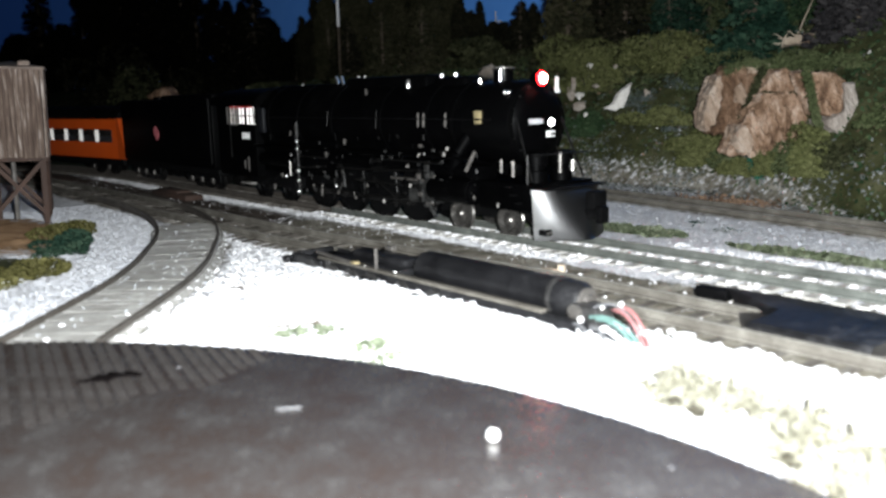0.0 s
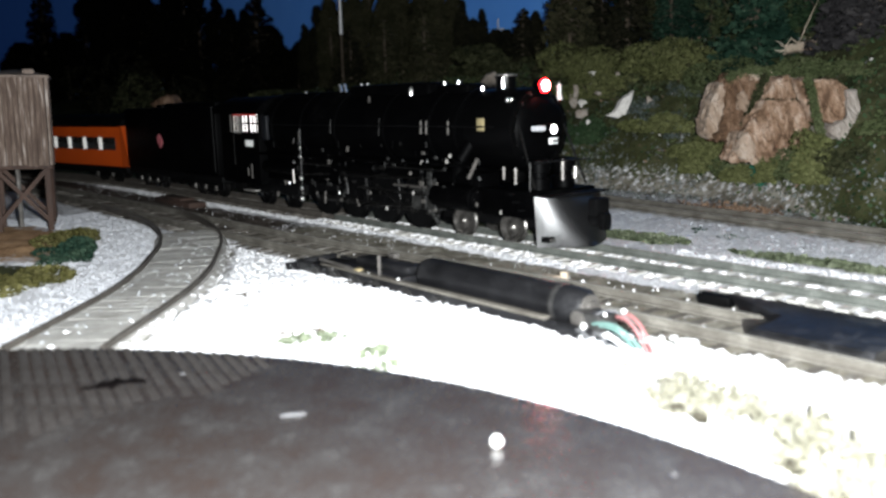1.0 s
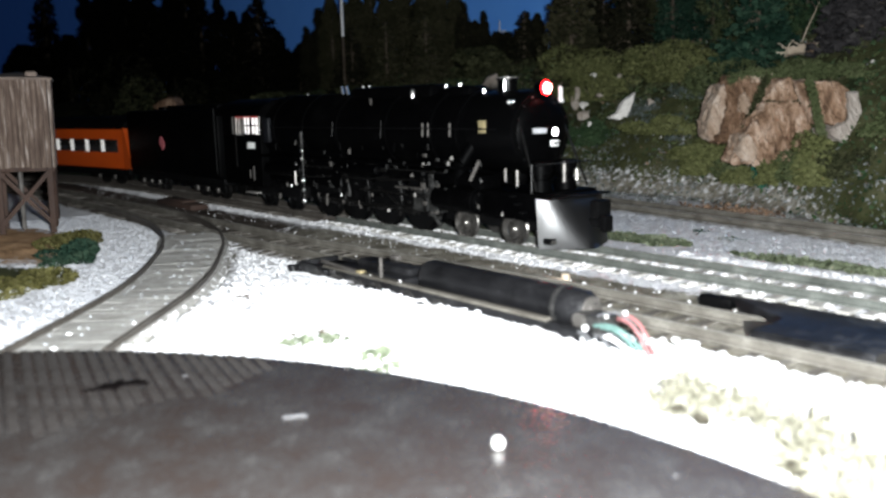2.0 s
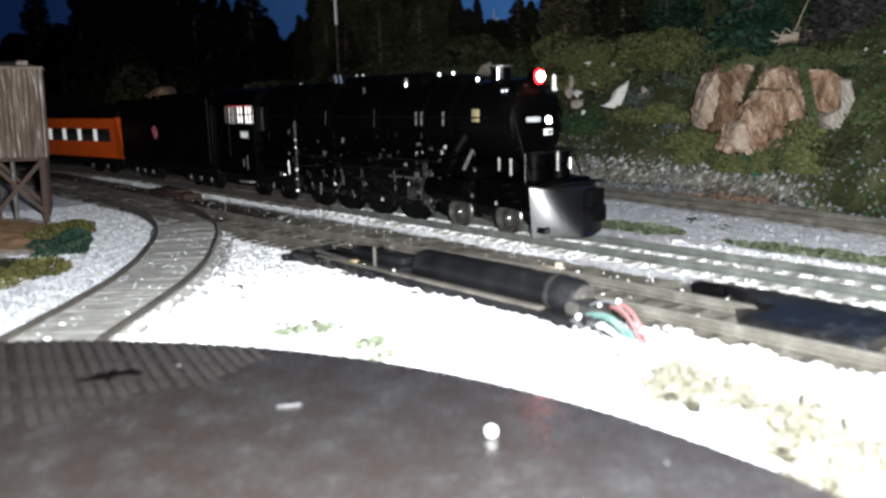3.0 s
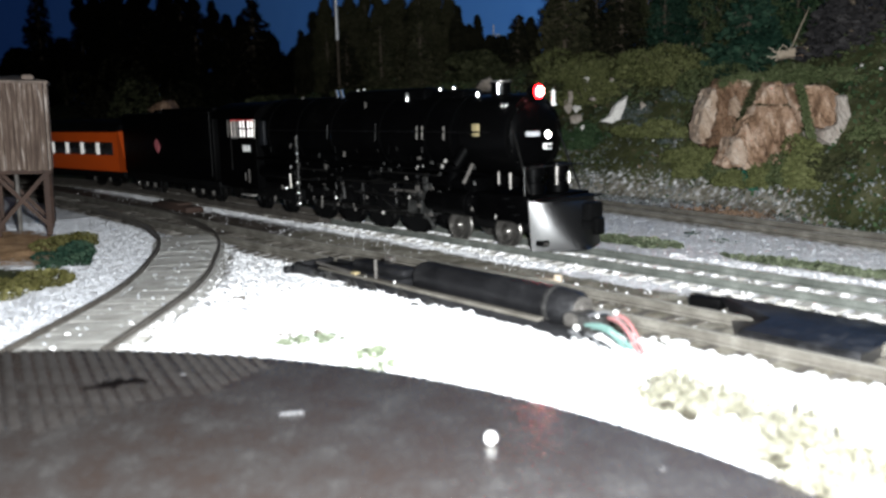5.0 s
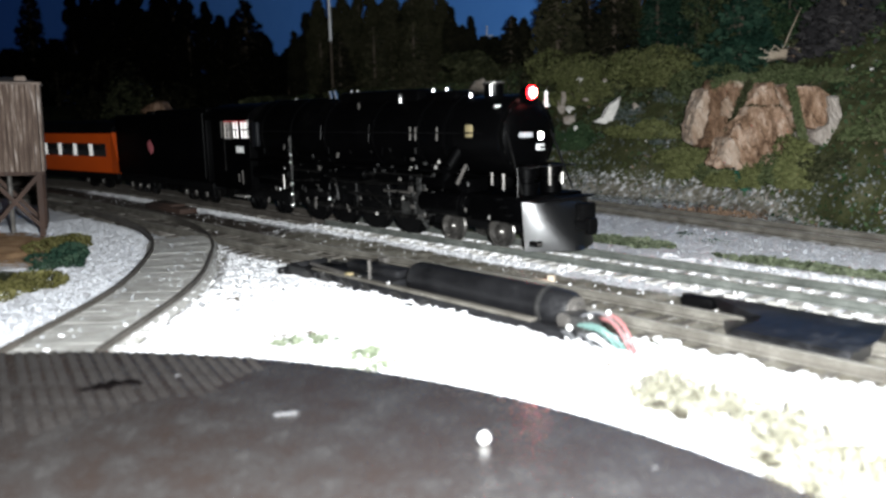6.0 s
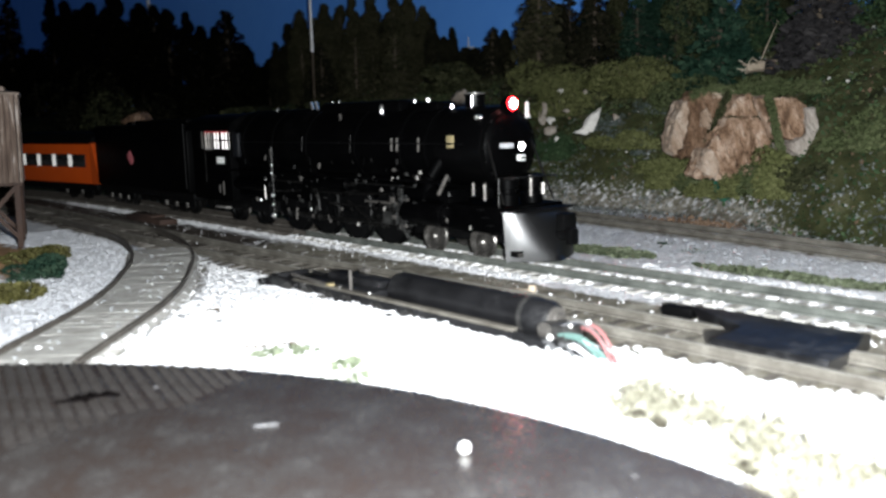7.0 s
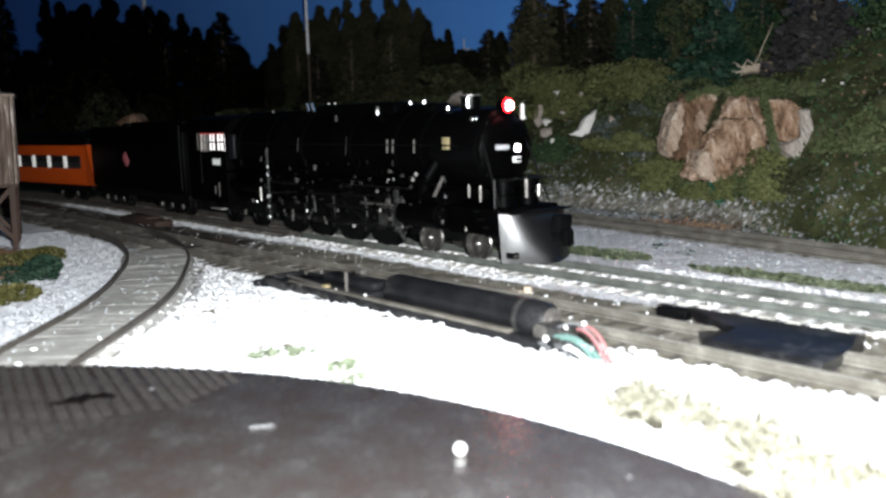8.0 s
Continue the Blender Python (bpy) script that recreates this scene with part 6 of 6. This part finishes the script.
for i, (x, y, sx, sz, m, lab) in enumerate((
    (-0.2690, 0.4010, 0.013, 0.010, LIGHTGRASS, "olive foam bush at the rock's foot"), (-0.2570, 0.3980, 0.013, 0.010, LIGHTGRASS, "olive foam bush at the rock's foot"), (-0.2450, 0.3930, 0.012, 0.008, GRASS, "olive foam bush at the rock's foot"),
    (-0.2310, 0.3850, 0.010, 0.006, LIGHTGRASS, "olive foam bush at the rock's foot"), (-0.2080, 0.3760, 0.011, 0.007, LIGHTGRASS, "olive foam bush at the rock's foot"), (-0.1970, 0.3730, 0.011, 0.010, GRASS, "olive foam bush at the rock's foot"),
    (-0.1870, 0.3720, 0.011, 0.012, LIGHTGRASS, "olive foam bush at the rock's foot"), (-0.1750, 0.3660, 0.010, 0.008, DIMGRASS, "dull foam bush at the rock's foot"),
)):
    shrub((x, y), (sx, sx * 0.8, sz), m, 380 + i, lab, 2600, 0.0009, "moss on the rock")
for i, (x, y) in enumerate(((-0.3388, 0.4300), (-0.3222, 0.4310), (-0.3021, 0.4230), (-0.3035, 0.4380), (-0.2880, 0.4150), (-0.3130, 0.4160))):
    shrub((x, y), (0.010, 0.007, 0.005), WEEDGREY, 390 + i, "dusty grey-green weed clump on the slope", 700, 0.0008, "weeds on the slope")
rng = np.random.default_rng(66)
for path, off, wide, n, m in (
    (((-4.4, 49.4), (-7.3, 43.2), (-10.3, 37.4), (-13.7, 30.9), (-17.1, 25.1), (-20.7, 19.2)), 0.5, 0.8, 2400, DIMGRASS),
    (((-2.4, 50.8), (-4.3, 47.2), (-6.5, 42.5)), 2.0, 0.9, 900, GRASS),
    (((2.0, 47.2), (3.2, 43.0), (4.0, 38.3), (4.4, 33.1), (5.2, 27.8), (6.4, 22.7)), -34.0, 0.75, 3400, GRASS),
    (((-20.8, 48.9), (-10.0, 52.6), (-1.9, 51.5), (7.4, 50.8), (16.7, 49.8), (21.2, 47.7)), 5.0, 1.2, 3600, GRASS),
    # dark strip laid in as the shadow below the overhanging head
    (((-7.8, 38.1), (0.0, 36.9), (8.5, 37.6)), -7.5, 0.45, 700, DIMGRASS),
):
    # moss along the cracks and over the top edge, overhang shade under the head
    q = np.array(path)
    k = rng.uniform(0, len(q) - 1.001, n)
    i = k.astype(int)
    p = q[i] + (q[i + 1] - q[i]) * (k - i)[:, None] + rng.normal(size=(n, 2)) * wide
    c = np.stack([p[:, 0], off + 0.3 * p[:, 1] + rng.normal(size=n) * 0.8, p[:, 1]], 1) * 0.001
    v, f = leaves(rng, c, 0.0007, 0.7)
    link_mesh("moss_strip", mesh_from("moss_strip", v.tolist(), f.tolist()), m, crag, "green moss in a crack, dark strip for shade under the head")

# ---- leaf litter and a loose scrap ----
rng = np.random.default_rng(91)
c = np.stack([rng.normal(-0.2170, 0.013, 500), rng.normal(0.3455, 0.004, 500)], 1)
v, f = leaves(rng, np.array([(x, y, ground_z(x, y) + abs(rng.normal()) * 0.0015) for x, y in c]), 0.0010, 1.0)
tagged(link_mesh("leaf_litter", mesh_from("leaf_litter", v.tolist(), f.tolist()), LITTER), "brown twigs and leaf litter beside the track", "leaf litter", kind="stuff")
bit = thing("wood_scrap", (-0.1646, 0.1750, -0.0022), "small pale tan wood scrap lying on the siding", "scrap", turn=20)
part("scrap_body", box(B(), -0.0026, 0.0034, -0.0012, 0.0012, 0.0, 0.0022, 0.0005), DEADWOOD, bit)
part("splinter", box(B(), 0.0030, 0.0052, -0.0008, 0.0010, 0.0002, 0.0036, 0.0004), DEADWOOD, bit)

for i, (x, y, a, ln) in enumerate(((-0.2047, 0.0986, 20, 0.0050), (-0.1616, 0.0872, 55, 0.0060), (-0.0965, 0.1228, 70, 0.0036), (-0.1574, 0.0932, 30, 0.0040))):
    tw = thing("twig", (x, y, ground_z(x, y) + 0.0008), "short dark withered twig on the white ballast", "twig", "twigs on the ballast", turn=a)
    rt = random.Random(400 + i)
    path = [Vector((ln * (k / 5 - 0.5), rt.uniform(-0.0005, 0.0005), rt.uniform(0, 0.0008))) for k in range(6)]
    part("stem", curved(path, 0.00026, 6), BARK, tw)
    part("side_shoot", curved([path[2], path[2] + Vector((0.0006, 0.0009, 0.0004)), path[2] + Vector((0.0010, 0.0018, 0.0003))], 0.0002, 5), BARK, tw)

# ---- dead wood ----
log = thing("tree_root", (-0.2442, 0.4606, 0.0700), "tan uprooted stump with twisted roots", "tree stump", turn=50)
stump = rod(B(), (-0.009, 0, 0.0020), (0.008, 0.002, 0.0050), 0.0022, 10, 0.0030)
for v in stump.verts:
    v.co += Vector((noise.noise(v.co * 500), noise.noise(v.co * 500 + Vector((5, 0, 0))), noise.noise(v.co * 500 + Vector((0, 5, 0))))) * 0.0010
part("stump", stump, DEADWOOD, log)
clod = ball(B(), (0.0045, 0.0030, 0.0040), 0.0056, 20, 14, 0.62)
for v in clod.verts:
    v.co += v.co.normalized() * noise.fractal(v.co * 420, 0.8, 2.1, 3) * 0.0016
part("root_ball", clod, LITTER, log, "brown earth in the root plate")
rg = random.Random(21)
for k in range(14):
    p = Vector((rg.uniform(-0.009, 0.007), -0.001, rg.uniform(0.002, 0.006)))
    d = Vector((rg.uniform(-1, 0.5), rg.uniform(-0.4, 0.4), rg.uniform(-0.25, 0.8))).normalized()
    path = [p]
    for m in range(4):
        d = (d + Vector((rg.uniform(-0.6, 0.6), rg.uniform(-0.3, 0.3), rg.uniform(-0.5, 0.5)))).normalized()
        path.append(path[-1] + d * rg.uniform(0.0012, 0.0026))
    part("root", curved(path, rg.uniform(0.00018, 0.00035), 6), DEADWOOD, log)
snag = thing("dead_trunk", (-0.2614, 0.4903, 0.0830), "pale leaning dead trunk on the slope", "dead tree")
part("trunk", rod(B(), (0, 0, -0.004), (0.0050, 0.0100, 0.0190), 0.0004, 8, 0.0003), DEADWOOD, snag)

# ---- masts ----
for x, y, zs, z1, r in ((-0.742, 0.485, 0.120, 0.190, 0.0015), (-1.395, 0.598, 0.236, 0.31, 0.0030)):
    g = ground_z(x, y)
    m = thing("mast", (x, y, g - 0.002), "thin radio mast with white upper length among the trees", "mast", "masts")
    part("lower_pole", rod(B(), (0, 0, 0), (0, 0, zs - g), r * 0.7, 8), BARK, m)
    part("upper_pole", rod(B(), (0, 0, zs - g), (0, 0, z1 - g), r, 8, r * 0.7), WHITE, m, "white upper length")
gz0 = ground_z(-0.632, 0.598)
m = thing("mast", (-0.632, 0.598, gz0 - 0.002), "short white mast with a crossarm before the backdrop", "mast", "masts")
part("pole", rod(B(), (0, 0, 0), (0, 0, 0.130 - gz0), 0.0007, 8, 0.0005), WHITE, m)
part("crossarm", box(B(), -0.008, 0.008, -0.0006, 0.0006, 0.1190 - gz0, 0.1202 - gz0, 0.0003), WHITE, m)

# ---- lichen by the turntable ----
LICHEN = varied("pale_cream_lichen", [(0.15, (0.075, 0.07, 0.05)), (0.5, (0.145, 0.139, 0.108)), (0.85, (0.23, 0.223, 0.185))], 300, 1500, 0.95, 0.3, spec=0.05, per="island")


def strand(rng, p, d, length, r):
    """One bent, tapering thread of lichen."""
    pts, q = [p], d.normalized()
    for k in range(4):
        q = (q + Vector(rng.normal(size=3)) * 0.45).normalized()
        q.z = max(q.z, -0.35)
        pts.append(pts[-1] + q * length / 4)
    return curved(pts, r, 5)


def lichen(x, y, sx, sy, sz, n, dark, seed):
    rng = np.random.default_rng(seed)
    t = thing("lichen_clump", (x, y, ground_z(x, y) - 0.0002), "dry cream lichen clump on the white ballast", "lichen", "lichen by the turntable")
    tangle = bpy.data.meshes.new("tangle")
    bm = B()
    for k in range(n):
        a, u = rng.uniform(0, 2 * math.pi), math.sqrt(rng.uniform(0, 1))
        p = Vector((sx * u * math.cos(a), sy * u * math.sin(a), sz * (1 - u * u) * rng.uniform(0.1, 0.9)))
        d = Vector((math.cos(a) * 0.6 + rng.normal() * 0.7, math.sin(a) * 0.6 + rng.normal() * 0.7, rng.uniform(-0.1, 0.7)))
        one = strand(rng, p, d, rng.uniform(0.0016, 0.0042), rng.uniform(0.00014, 0.00034))
        one.to_mesh(tangle)
        one.free()
        bm.from_mesh(tangle)
    bpy.data.meshes.remove(tangle)
    part("tangle", bm, LICHEN, t)["kind"] = "stuff"
    p = crown_points(rng, n * 6, sx * 0.7, sy * 0.7, sz * 0.7, 6)
    v, f = leaves(rng, p, 0.0005, 0.8)
    link_mesh("tuft", mesh_from("tuft", v.tolist(), f.tolist()), LICHEN, t)
    # dark tufts put in as the shade inside the clump's gaps
    for dx, dy, w in dark:
        p = crown_points(rng, 260, w, w * 0.6, 0.0012, 3) + np.array([dx, dy, 0.0006])
        v, f = leaves(rng, p, 0.0005, 0.8)
        link_mesh("shade_tuft", mesh_from("shade_tuft", v.tolist(), f.tolist()), HOLLOWSHADE, t, "dark tuft standing for shade in a hollow")
    for k in range(5):
        p = Vector((rng.normal() * 0.5 * sx, rng.normal() * 0.5 * sy, rng.uniform(0.5, 1.0) * sz))
        part("twig", strand(rng, p, Vector(rng.normal(size=3)), rng.uniform(0.003, 0.006), 0.00016), STRAW, t)
    return t


for i, (x, y, sx, sy, sz, n, dark) in enumerate((
    (-0.0772, 0.1146, 0.0064, 0.0058, 0.0056, 190, ((0.0020, -0.0050, 0.0024), (0.0052, -0.0052, 0.0018), (-0.0010, -0.0040, 0.0016))),
    (-0.0730, 0.1215, 0.0080, 0.0050, 0.0026, 90, ()),
    (-0.0640, 0.1175, 0.0080, 0.0050, 0.0022, 90, ()),
    (-0.0570, 0.1165, 0.0070, 0.0055, 0.0040, 130, ((0.0020, -0.0036, 0.0013),)),
    (-0.0520, 0.1085, 0.0080, 0.0060, 0.0044, 170, ((-0.0020, -0.0042, 0.0018), (0.0040, -0.0040, 0.0012))),
    (-0.0445, 0.1050, 0.0080, 0.0060, 0.0036, 140, ((0.0000, -0.0044, 0.0016),)),
    (-0.0390, 0.1120, 0.0090, 0.0060, 0.0030, 110, ()),
)):
    lichen(x, y, sx, sy, sz, n, dark, 770 + i)


# ---- loose cover: stones, flock ----
def stone_field(name, places, sizes, mat, label, cat, seed, squash=0.75, coarse=False):
    rng = np.random.default_rng(seed)
    t = (1 + 5 ** 0.5) / 2
    ico = np.array([(-1, t, 0), (1, t, 0), (-1, -t, 0), (1, -t, 0), (0, -1, t), (0, 1, t), (0, -1, -t), (0, 1, -t), (t, 0, -1), (t, 0, 1), (-t, 0, -1), (-t, 0, 1)]) / 1.9
    tri = np.array([(0, 11, 5), (0, 5, 1), (0, 1, 7), (0, 7, 10), (0, 10, 11), (1, 5, 9), (5, 11, 4), (11, 10, 2), (10, 7, 6), (7, 1, 8), (3, 9, 4), (3, 4, 2), (3, 2, 6), (3, 6, 8), (3, 8, 9), (4, 9, 5), (2, 4, 11), (6, 2, 10), (8, 6, 7), (9, 8, 1)])
    if coarse:
        ico = np.array([(1, 0, 0), (-1, 0, 0), (0, 1, 0), (0, -1, 0), (0, 0, 1), (0, 0, -1.0)])
        tri = np.array([(0, 2, 4), (2, 1, 4), (1, 3, 4), (3, 0, 4), (2, 0, 5), (1, 2, 5), (3, 1, 5), (0, 3, 5)])
    n, m = len(places), len(ico)
    v = ico[None] * rng.uniform(0.65, 1.35, (n, m, 1))
    a = rng.uniform(0, 6.283, n)
    c, s = np.cos(a)[:, None], np.sin(a)[:, None]
    v = np.stack([v[:, :, 0] * c - v[:, :, 1] * s, v[:, :, 0] * s + v[:, :, 1] * c, v[:, :, 2] * squash], 2)
    v = v * np.asarray(sizes)[:, None, None] + np.asarray(places)[:, None, :]
    f = (np.arange(n) * m)[:, None, None] + tri[None]
    ob = link_mesh(name, mesh_from(name, v.reshape(-1, 3).tolist(), f.reshape(-1, 3).tolist()), mat)
    return tagged(ob, label, cat, kind="stuff")


rng = np.random.default_rng(9)


def scatter(n, x0, x1, y0, y1, keep):
    out = []
    while len(out) < n:
        x, y = rng.uniform(x0, x1), rng.uniform(y0, y1)
        if rng.uniform() < keep(x, y):
            out.append((x, y))
    return out


def off_deck(x, y):
    return math.hypot(x + 0.0681, y + 0.0607) > 0.1625


def clear_of_rails(x, y, gap=0.0026):
    for fn in (main_y, siding_y):
        for s in (-1, 1):
            if abs(y - fn(x) - s * 0.00825) < gap:
                return False
    return True


def near_keep(x, y):
    if x < -0.4 and not 0.175 < y < 0.206:
        return 0
    if not off_deck(x, y) or grass_and_shade_mask(x, y) > 0.5 or earth_mask(x, y) > 0.45:
        return 0
    d = min((Vector((x, y, 0)) - p).length for p in SPUR_FINE)
    if d < 0.0120:
        return 0.012 if abs(d - 0.0111) > 0.0012 else 0
    if soil_and_shade_mask(x, y) > 0.4:
        return 0.03
    if lead_edge(x, y) < 0.0030:
        return 0.25
    if not clear_of_rails(x, y):
        return 0
    if y > 0.247 or (y > 0.236 and x < -0.17):
        return 0.04
    if x < -0.2 and y < 0.15 and d < 0.09 and y - 0.0465 < (-0.1885 - x) * 0.9:
        return 0.06
    if abs(y - main_y(x)) < 0.0145:
        return 0.06
    if abs(y - siding_y(x)) < 0.015:
        return 0.02
    if x > -0.175 and 0.170 < y < 0.205:
        return 0.03
    if x > -0.40 and 0.17 < y < 0.1955:
        return 0.03
    return 1


def shoulder(x, y):
    """Stones climb the edge of the turntable lead's bed."""
    d = min((Vector((x, y, 0)) - p).length for p in SPUR_FINE)
    if d < 0.0118 and x > -0.34:
        return 0.0024
    return 0.0018 * max(0.0, 1 - abs(d - 0.0125) / 0.004) if x > -0.34 else 0.0


SPUR_FINE = refine(SPUR, 3)
pts = scatter(26000, -0.62, 0.03, 0.03, 0.262, near_keep)
heap = scatter(420, -0.225, -0.105, 0.104, 0.134, lambda x, y: 1 if y < min(0.1290, 0.1290 + 0.42 * (x + 0.177)) - 0.003 * (noise.noise(Vector((x * 160, 0, 4.0))) > 0.1) else 0)
lumps = scatter(120, -0.112, -0.015, 0.141, 0.1515, lambda x, y: 1)
far = np.array([min(1.0, max(0.36, (0.30 - math.hypot(x, y)) / 0.12)) for x, y in pts])
spread = rng.uniform(0.0004, 0.0010, len(pts)) * np.where(rng.uniform(size=len(pts)) > 0.93, 1.7, 1.0) * far
places = [(x, y, ground_z(x, y) + 0.0001 + shoulder(x, y)) for x, y in pts] + [(x, y, ground_z(x, y) + 0.0009 + 0.0012 * rng.uniform()) for x, y in heap] + [(x, y, ground_z(x, y) + 0.0014) for x, y in lumps]
stone_field("ballast", places, np.concatenate([spread, rng.uniform(0.0005, 0.0013, len(heap)), rng.uniform(0.0008, 0.0017, len(lumps))]), STONE, "loose crushed white ballast stones over the layout", "ballast", 31, 0.6)
pts = scatter(30000, -0.46, -0.2, 0.0, 0.15, lambda x, y: 0 if earth_mask(x, y) > 0.45 or grass_and_shade_mask(x, y) > 0.5 or soil_and_shade_mask(x, y) > 0.4 or not off_deck(x, y) or y - 0.0465 > (-0.1885 - x) * 0.93 - 0.006 or min((Vector((x, y, 0)) - p).length for p in SPUR_FINE) < 0.012 else 1)
stone_field("fine_gravel", [(x, y, ground_z(x, y)) for x, y in pts], rng.uniform(0.00026, 0.00048, len(pts)), FINEGRIT, "fine pale grey gravel beside the turntable lead", "gravel", 36, 0.6, True)
pts = scatter(17000, -0.42, -0.04, 0.255, 0.36, lambda x, y: 0 if grass_and_shade_mask(x, y) > 0.3 or y > back_y(x) + 0.010 or min(abs(y - back_y(x) - 0.00825), abs(y - back_y(x) + 0.00825)) < 0.0018 else (1 if y < back_y(x) - 0.009 else 0.8))
stone_field("pale_gravel", [(x, y, ground_z(x, y)) for x, y in pts], rng.uniform(0.00022, 0.0004, len(pts)), FINESTONE, "fine pale gravel between the tracks", "gravel", 37, 0.45, True)
pts = [q for q in scatter(75, -0.335, -0.19, 0.045, 0.145, lambda x, y: 1 if min((Vector((x, y, 0)) - p).length for p in SPUR_FINE) < 0.0095 else 0)]
stone_field("bed_grit", [(x, y, -0.00065) for x, y in pts], rng.uniform(0.0002, 0.0006, len(pts)), FINESTONE, "pale grit strewn on the turntable lead", "grit", 38, 0.5)
pts = scatter(480, -0.75, 0.0, 0.262, 0.40, lambda x, y: 0 if grass_and_shade_mask(x, y) > 0.35 else (0.4 if abs(y - back_y(x)) > 0.013 else 0))
stone_field("gravel", [(x, y, ground_z(x, y)) for x, y in pts], rng.uniform(0.0003, 0.0008, len(pts)), FINESTONE, "pale gravel scattered at the foot of the hill", "gravel", 32)
pts = scatter(70, -0.75, -0.08, 0.34, 0.50, lambda x, y: 0.5 if grass_and_shade_mask(x, y) > 0.3 else 0)
stone_field("scree", [(x, y, ground_z(x, y) + 0.001) for x, y in pts], rng.uniform(0.0005, 0.0017, len(pts)), WHITEROCK, "pale scree stones strewn over the grassy slope", "scree", 33)

def patchy(kind, x):
    """The western slope is paler, the eastern end mossier."""
    east = min(max((x + 0.23) / 0.06, 0.0), 1.0)
    return {"grass_flock": 1.0 - 0.6 * east, "moss_flock": 0.45 + 0.55 * east, "brown_flock": 0.6, "weed_flock": 1.0 - 0.8 * east}[kind]


rng = np.random.default_rng(47)
pts = scatter(6000, -0.6, -0.05, 0.30, 0.47, lambda x, y: math.exp(-((y - max(0.31, 0.382 - 0.45 * max(0.0, x + 0.245)) - 0.005) / (0.014 + 0.012 * (x < -0.25))) ** 2) * (0.3 + 0.7 * (noise.noise(Vector((x * 40, y * 40, 2.0))) > 0)))
v, f = leaves(rng, np.array([(x, y, ground_z(x, y) + 0.0008) for x, y in pts]), 0.0010, 0.8)
tagged(link_mesh("foot_weeds", mesh_from("foot_weeds", v.tolist(), f.tolist()), FOOTWEED), "grey weeds and dust along the foot of the hill", "weeds", kind="stuff")
rng = np.random.default_rng(52)
pts = []
for k in range(52):
    x0 = -0.335 + 0.0064 * k + rng.uniform(-0.0012, 0.0012)
    for side in (-1, 0, 1):
        if rng.uniform() < (0.9 if x0 < -0.1 else 0.45):
            half = 0.0050 if side == 0 else 0.0020
            pts += [(x0 + rng.normal() * 0.0008, 0.2163 + side * 0.0125 + rng.uniform(-half, half)) for j in range(26 if side == 0 else 9)]
stone_field("tie_ballast", [(x, y, -0.00235) for x, y in pts], rng.uniform(0.0003, 0.00065, len(pts)), STONE, "white ballast heaped between the ties of the main track", "ballast", 35)
for nm, mat, n, seed, size, lab in (("grass_flock", GRASS, 42000, 41, 0.0011, "olive ground flock covering the model hill"), ("moss_flock", MOSS, 22000, 42, 0.0012, "dark green ground flock covering the model hill"), ("brown_flock", LITTER, 4000, 45, 0.0010, "dry brown flock strewn over the model hill"), ("weed_flock", GREYFLOCK, 2600, 43, 0.0009, "grey-green weeds strewn over the model hill")):
    rng = np.random.default_rng(seed)
    pts = scatter(n, -0.9, -0.02, 0.33, 0.60, lambda x, y: (grass_and_shade_mask(x, y) if grass_and_shade_mask(x, y) > 0.05 else 0.0) * patchy(nm, x) * (0.25 + 0.75 * (noise.noise(Vector((x * 30, y * 30, seed))) > -0.1)))
    c = np.array([(x, y, ground_z(x, y) + 0.0008) for x, y in pts]) + rng.normal(size=(n, 3)) * 0.0008
    v, f = leaves(rng, c, size, 0.7)
    tagged(link_mesh(nm, mesh_from(nm, v.tolist(), f.tolist()), mat), lab, "grass", kind="stuff")
rng = np.random.default_rng(44)
pts = scatter(3400, -0.25, -0.05, 0.236, 0.275, lambda x, y: 1 if grass_and_shade_mask(x, y) > 0.4 and y > 0.2285 else 0)
v, f = leaves(rng, np.array([(x, y, ground_z(x, y) + 0.0006) for x, y in pts]), 0.001, 0.7)
tagged(link_mesh("grass_patch", mesh_from("grass_patch", v.tolist(), f.tolist()), SAGE), "low green grass patches beside the main track", "grass", kind="stuff")
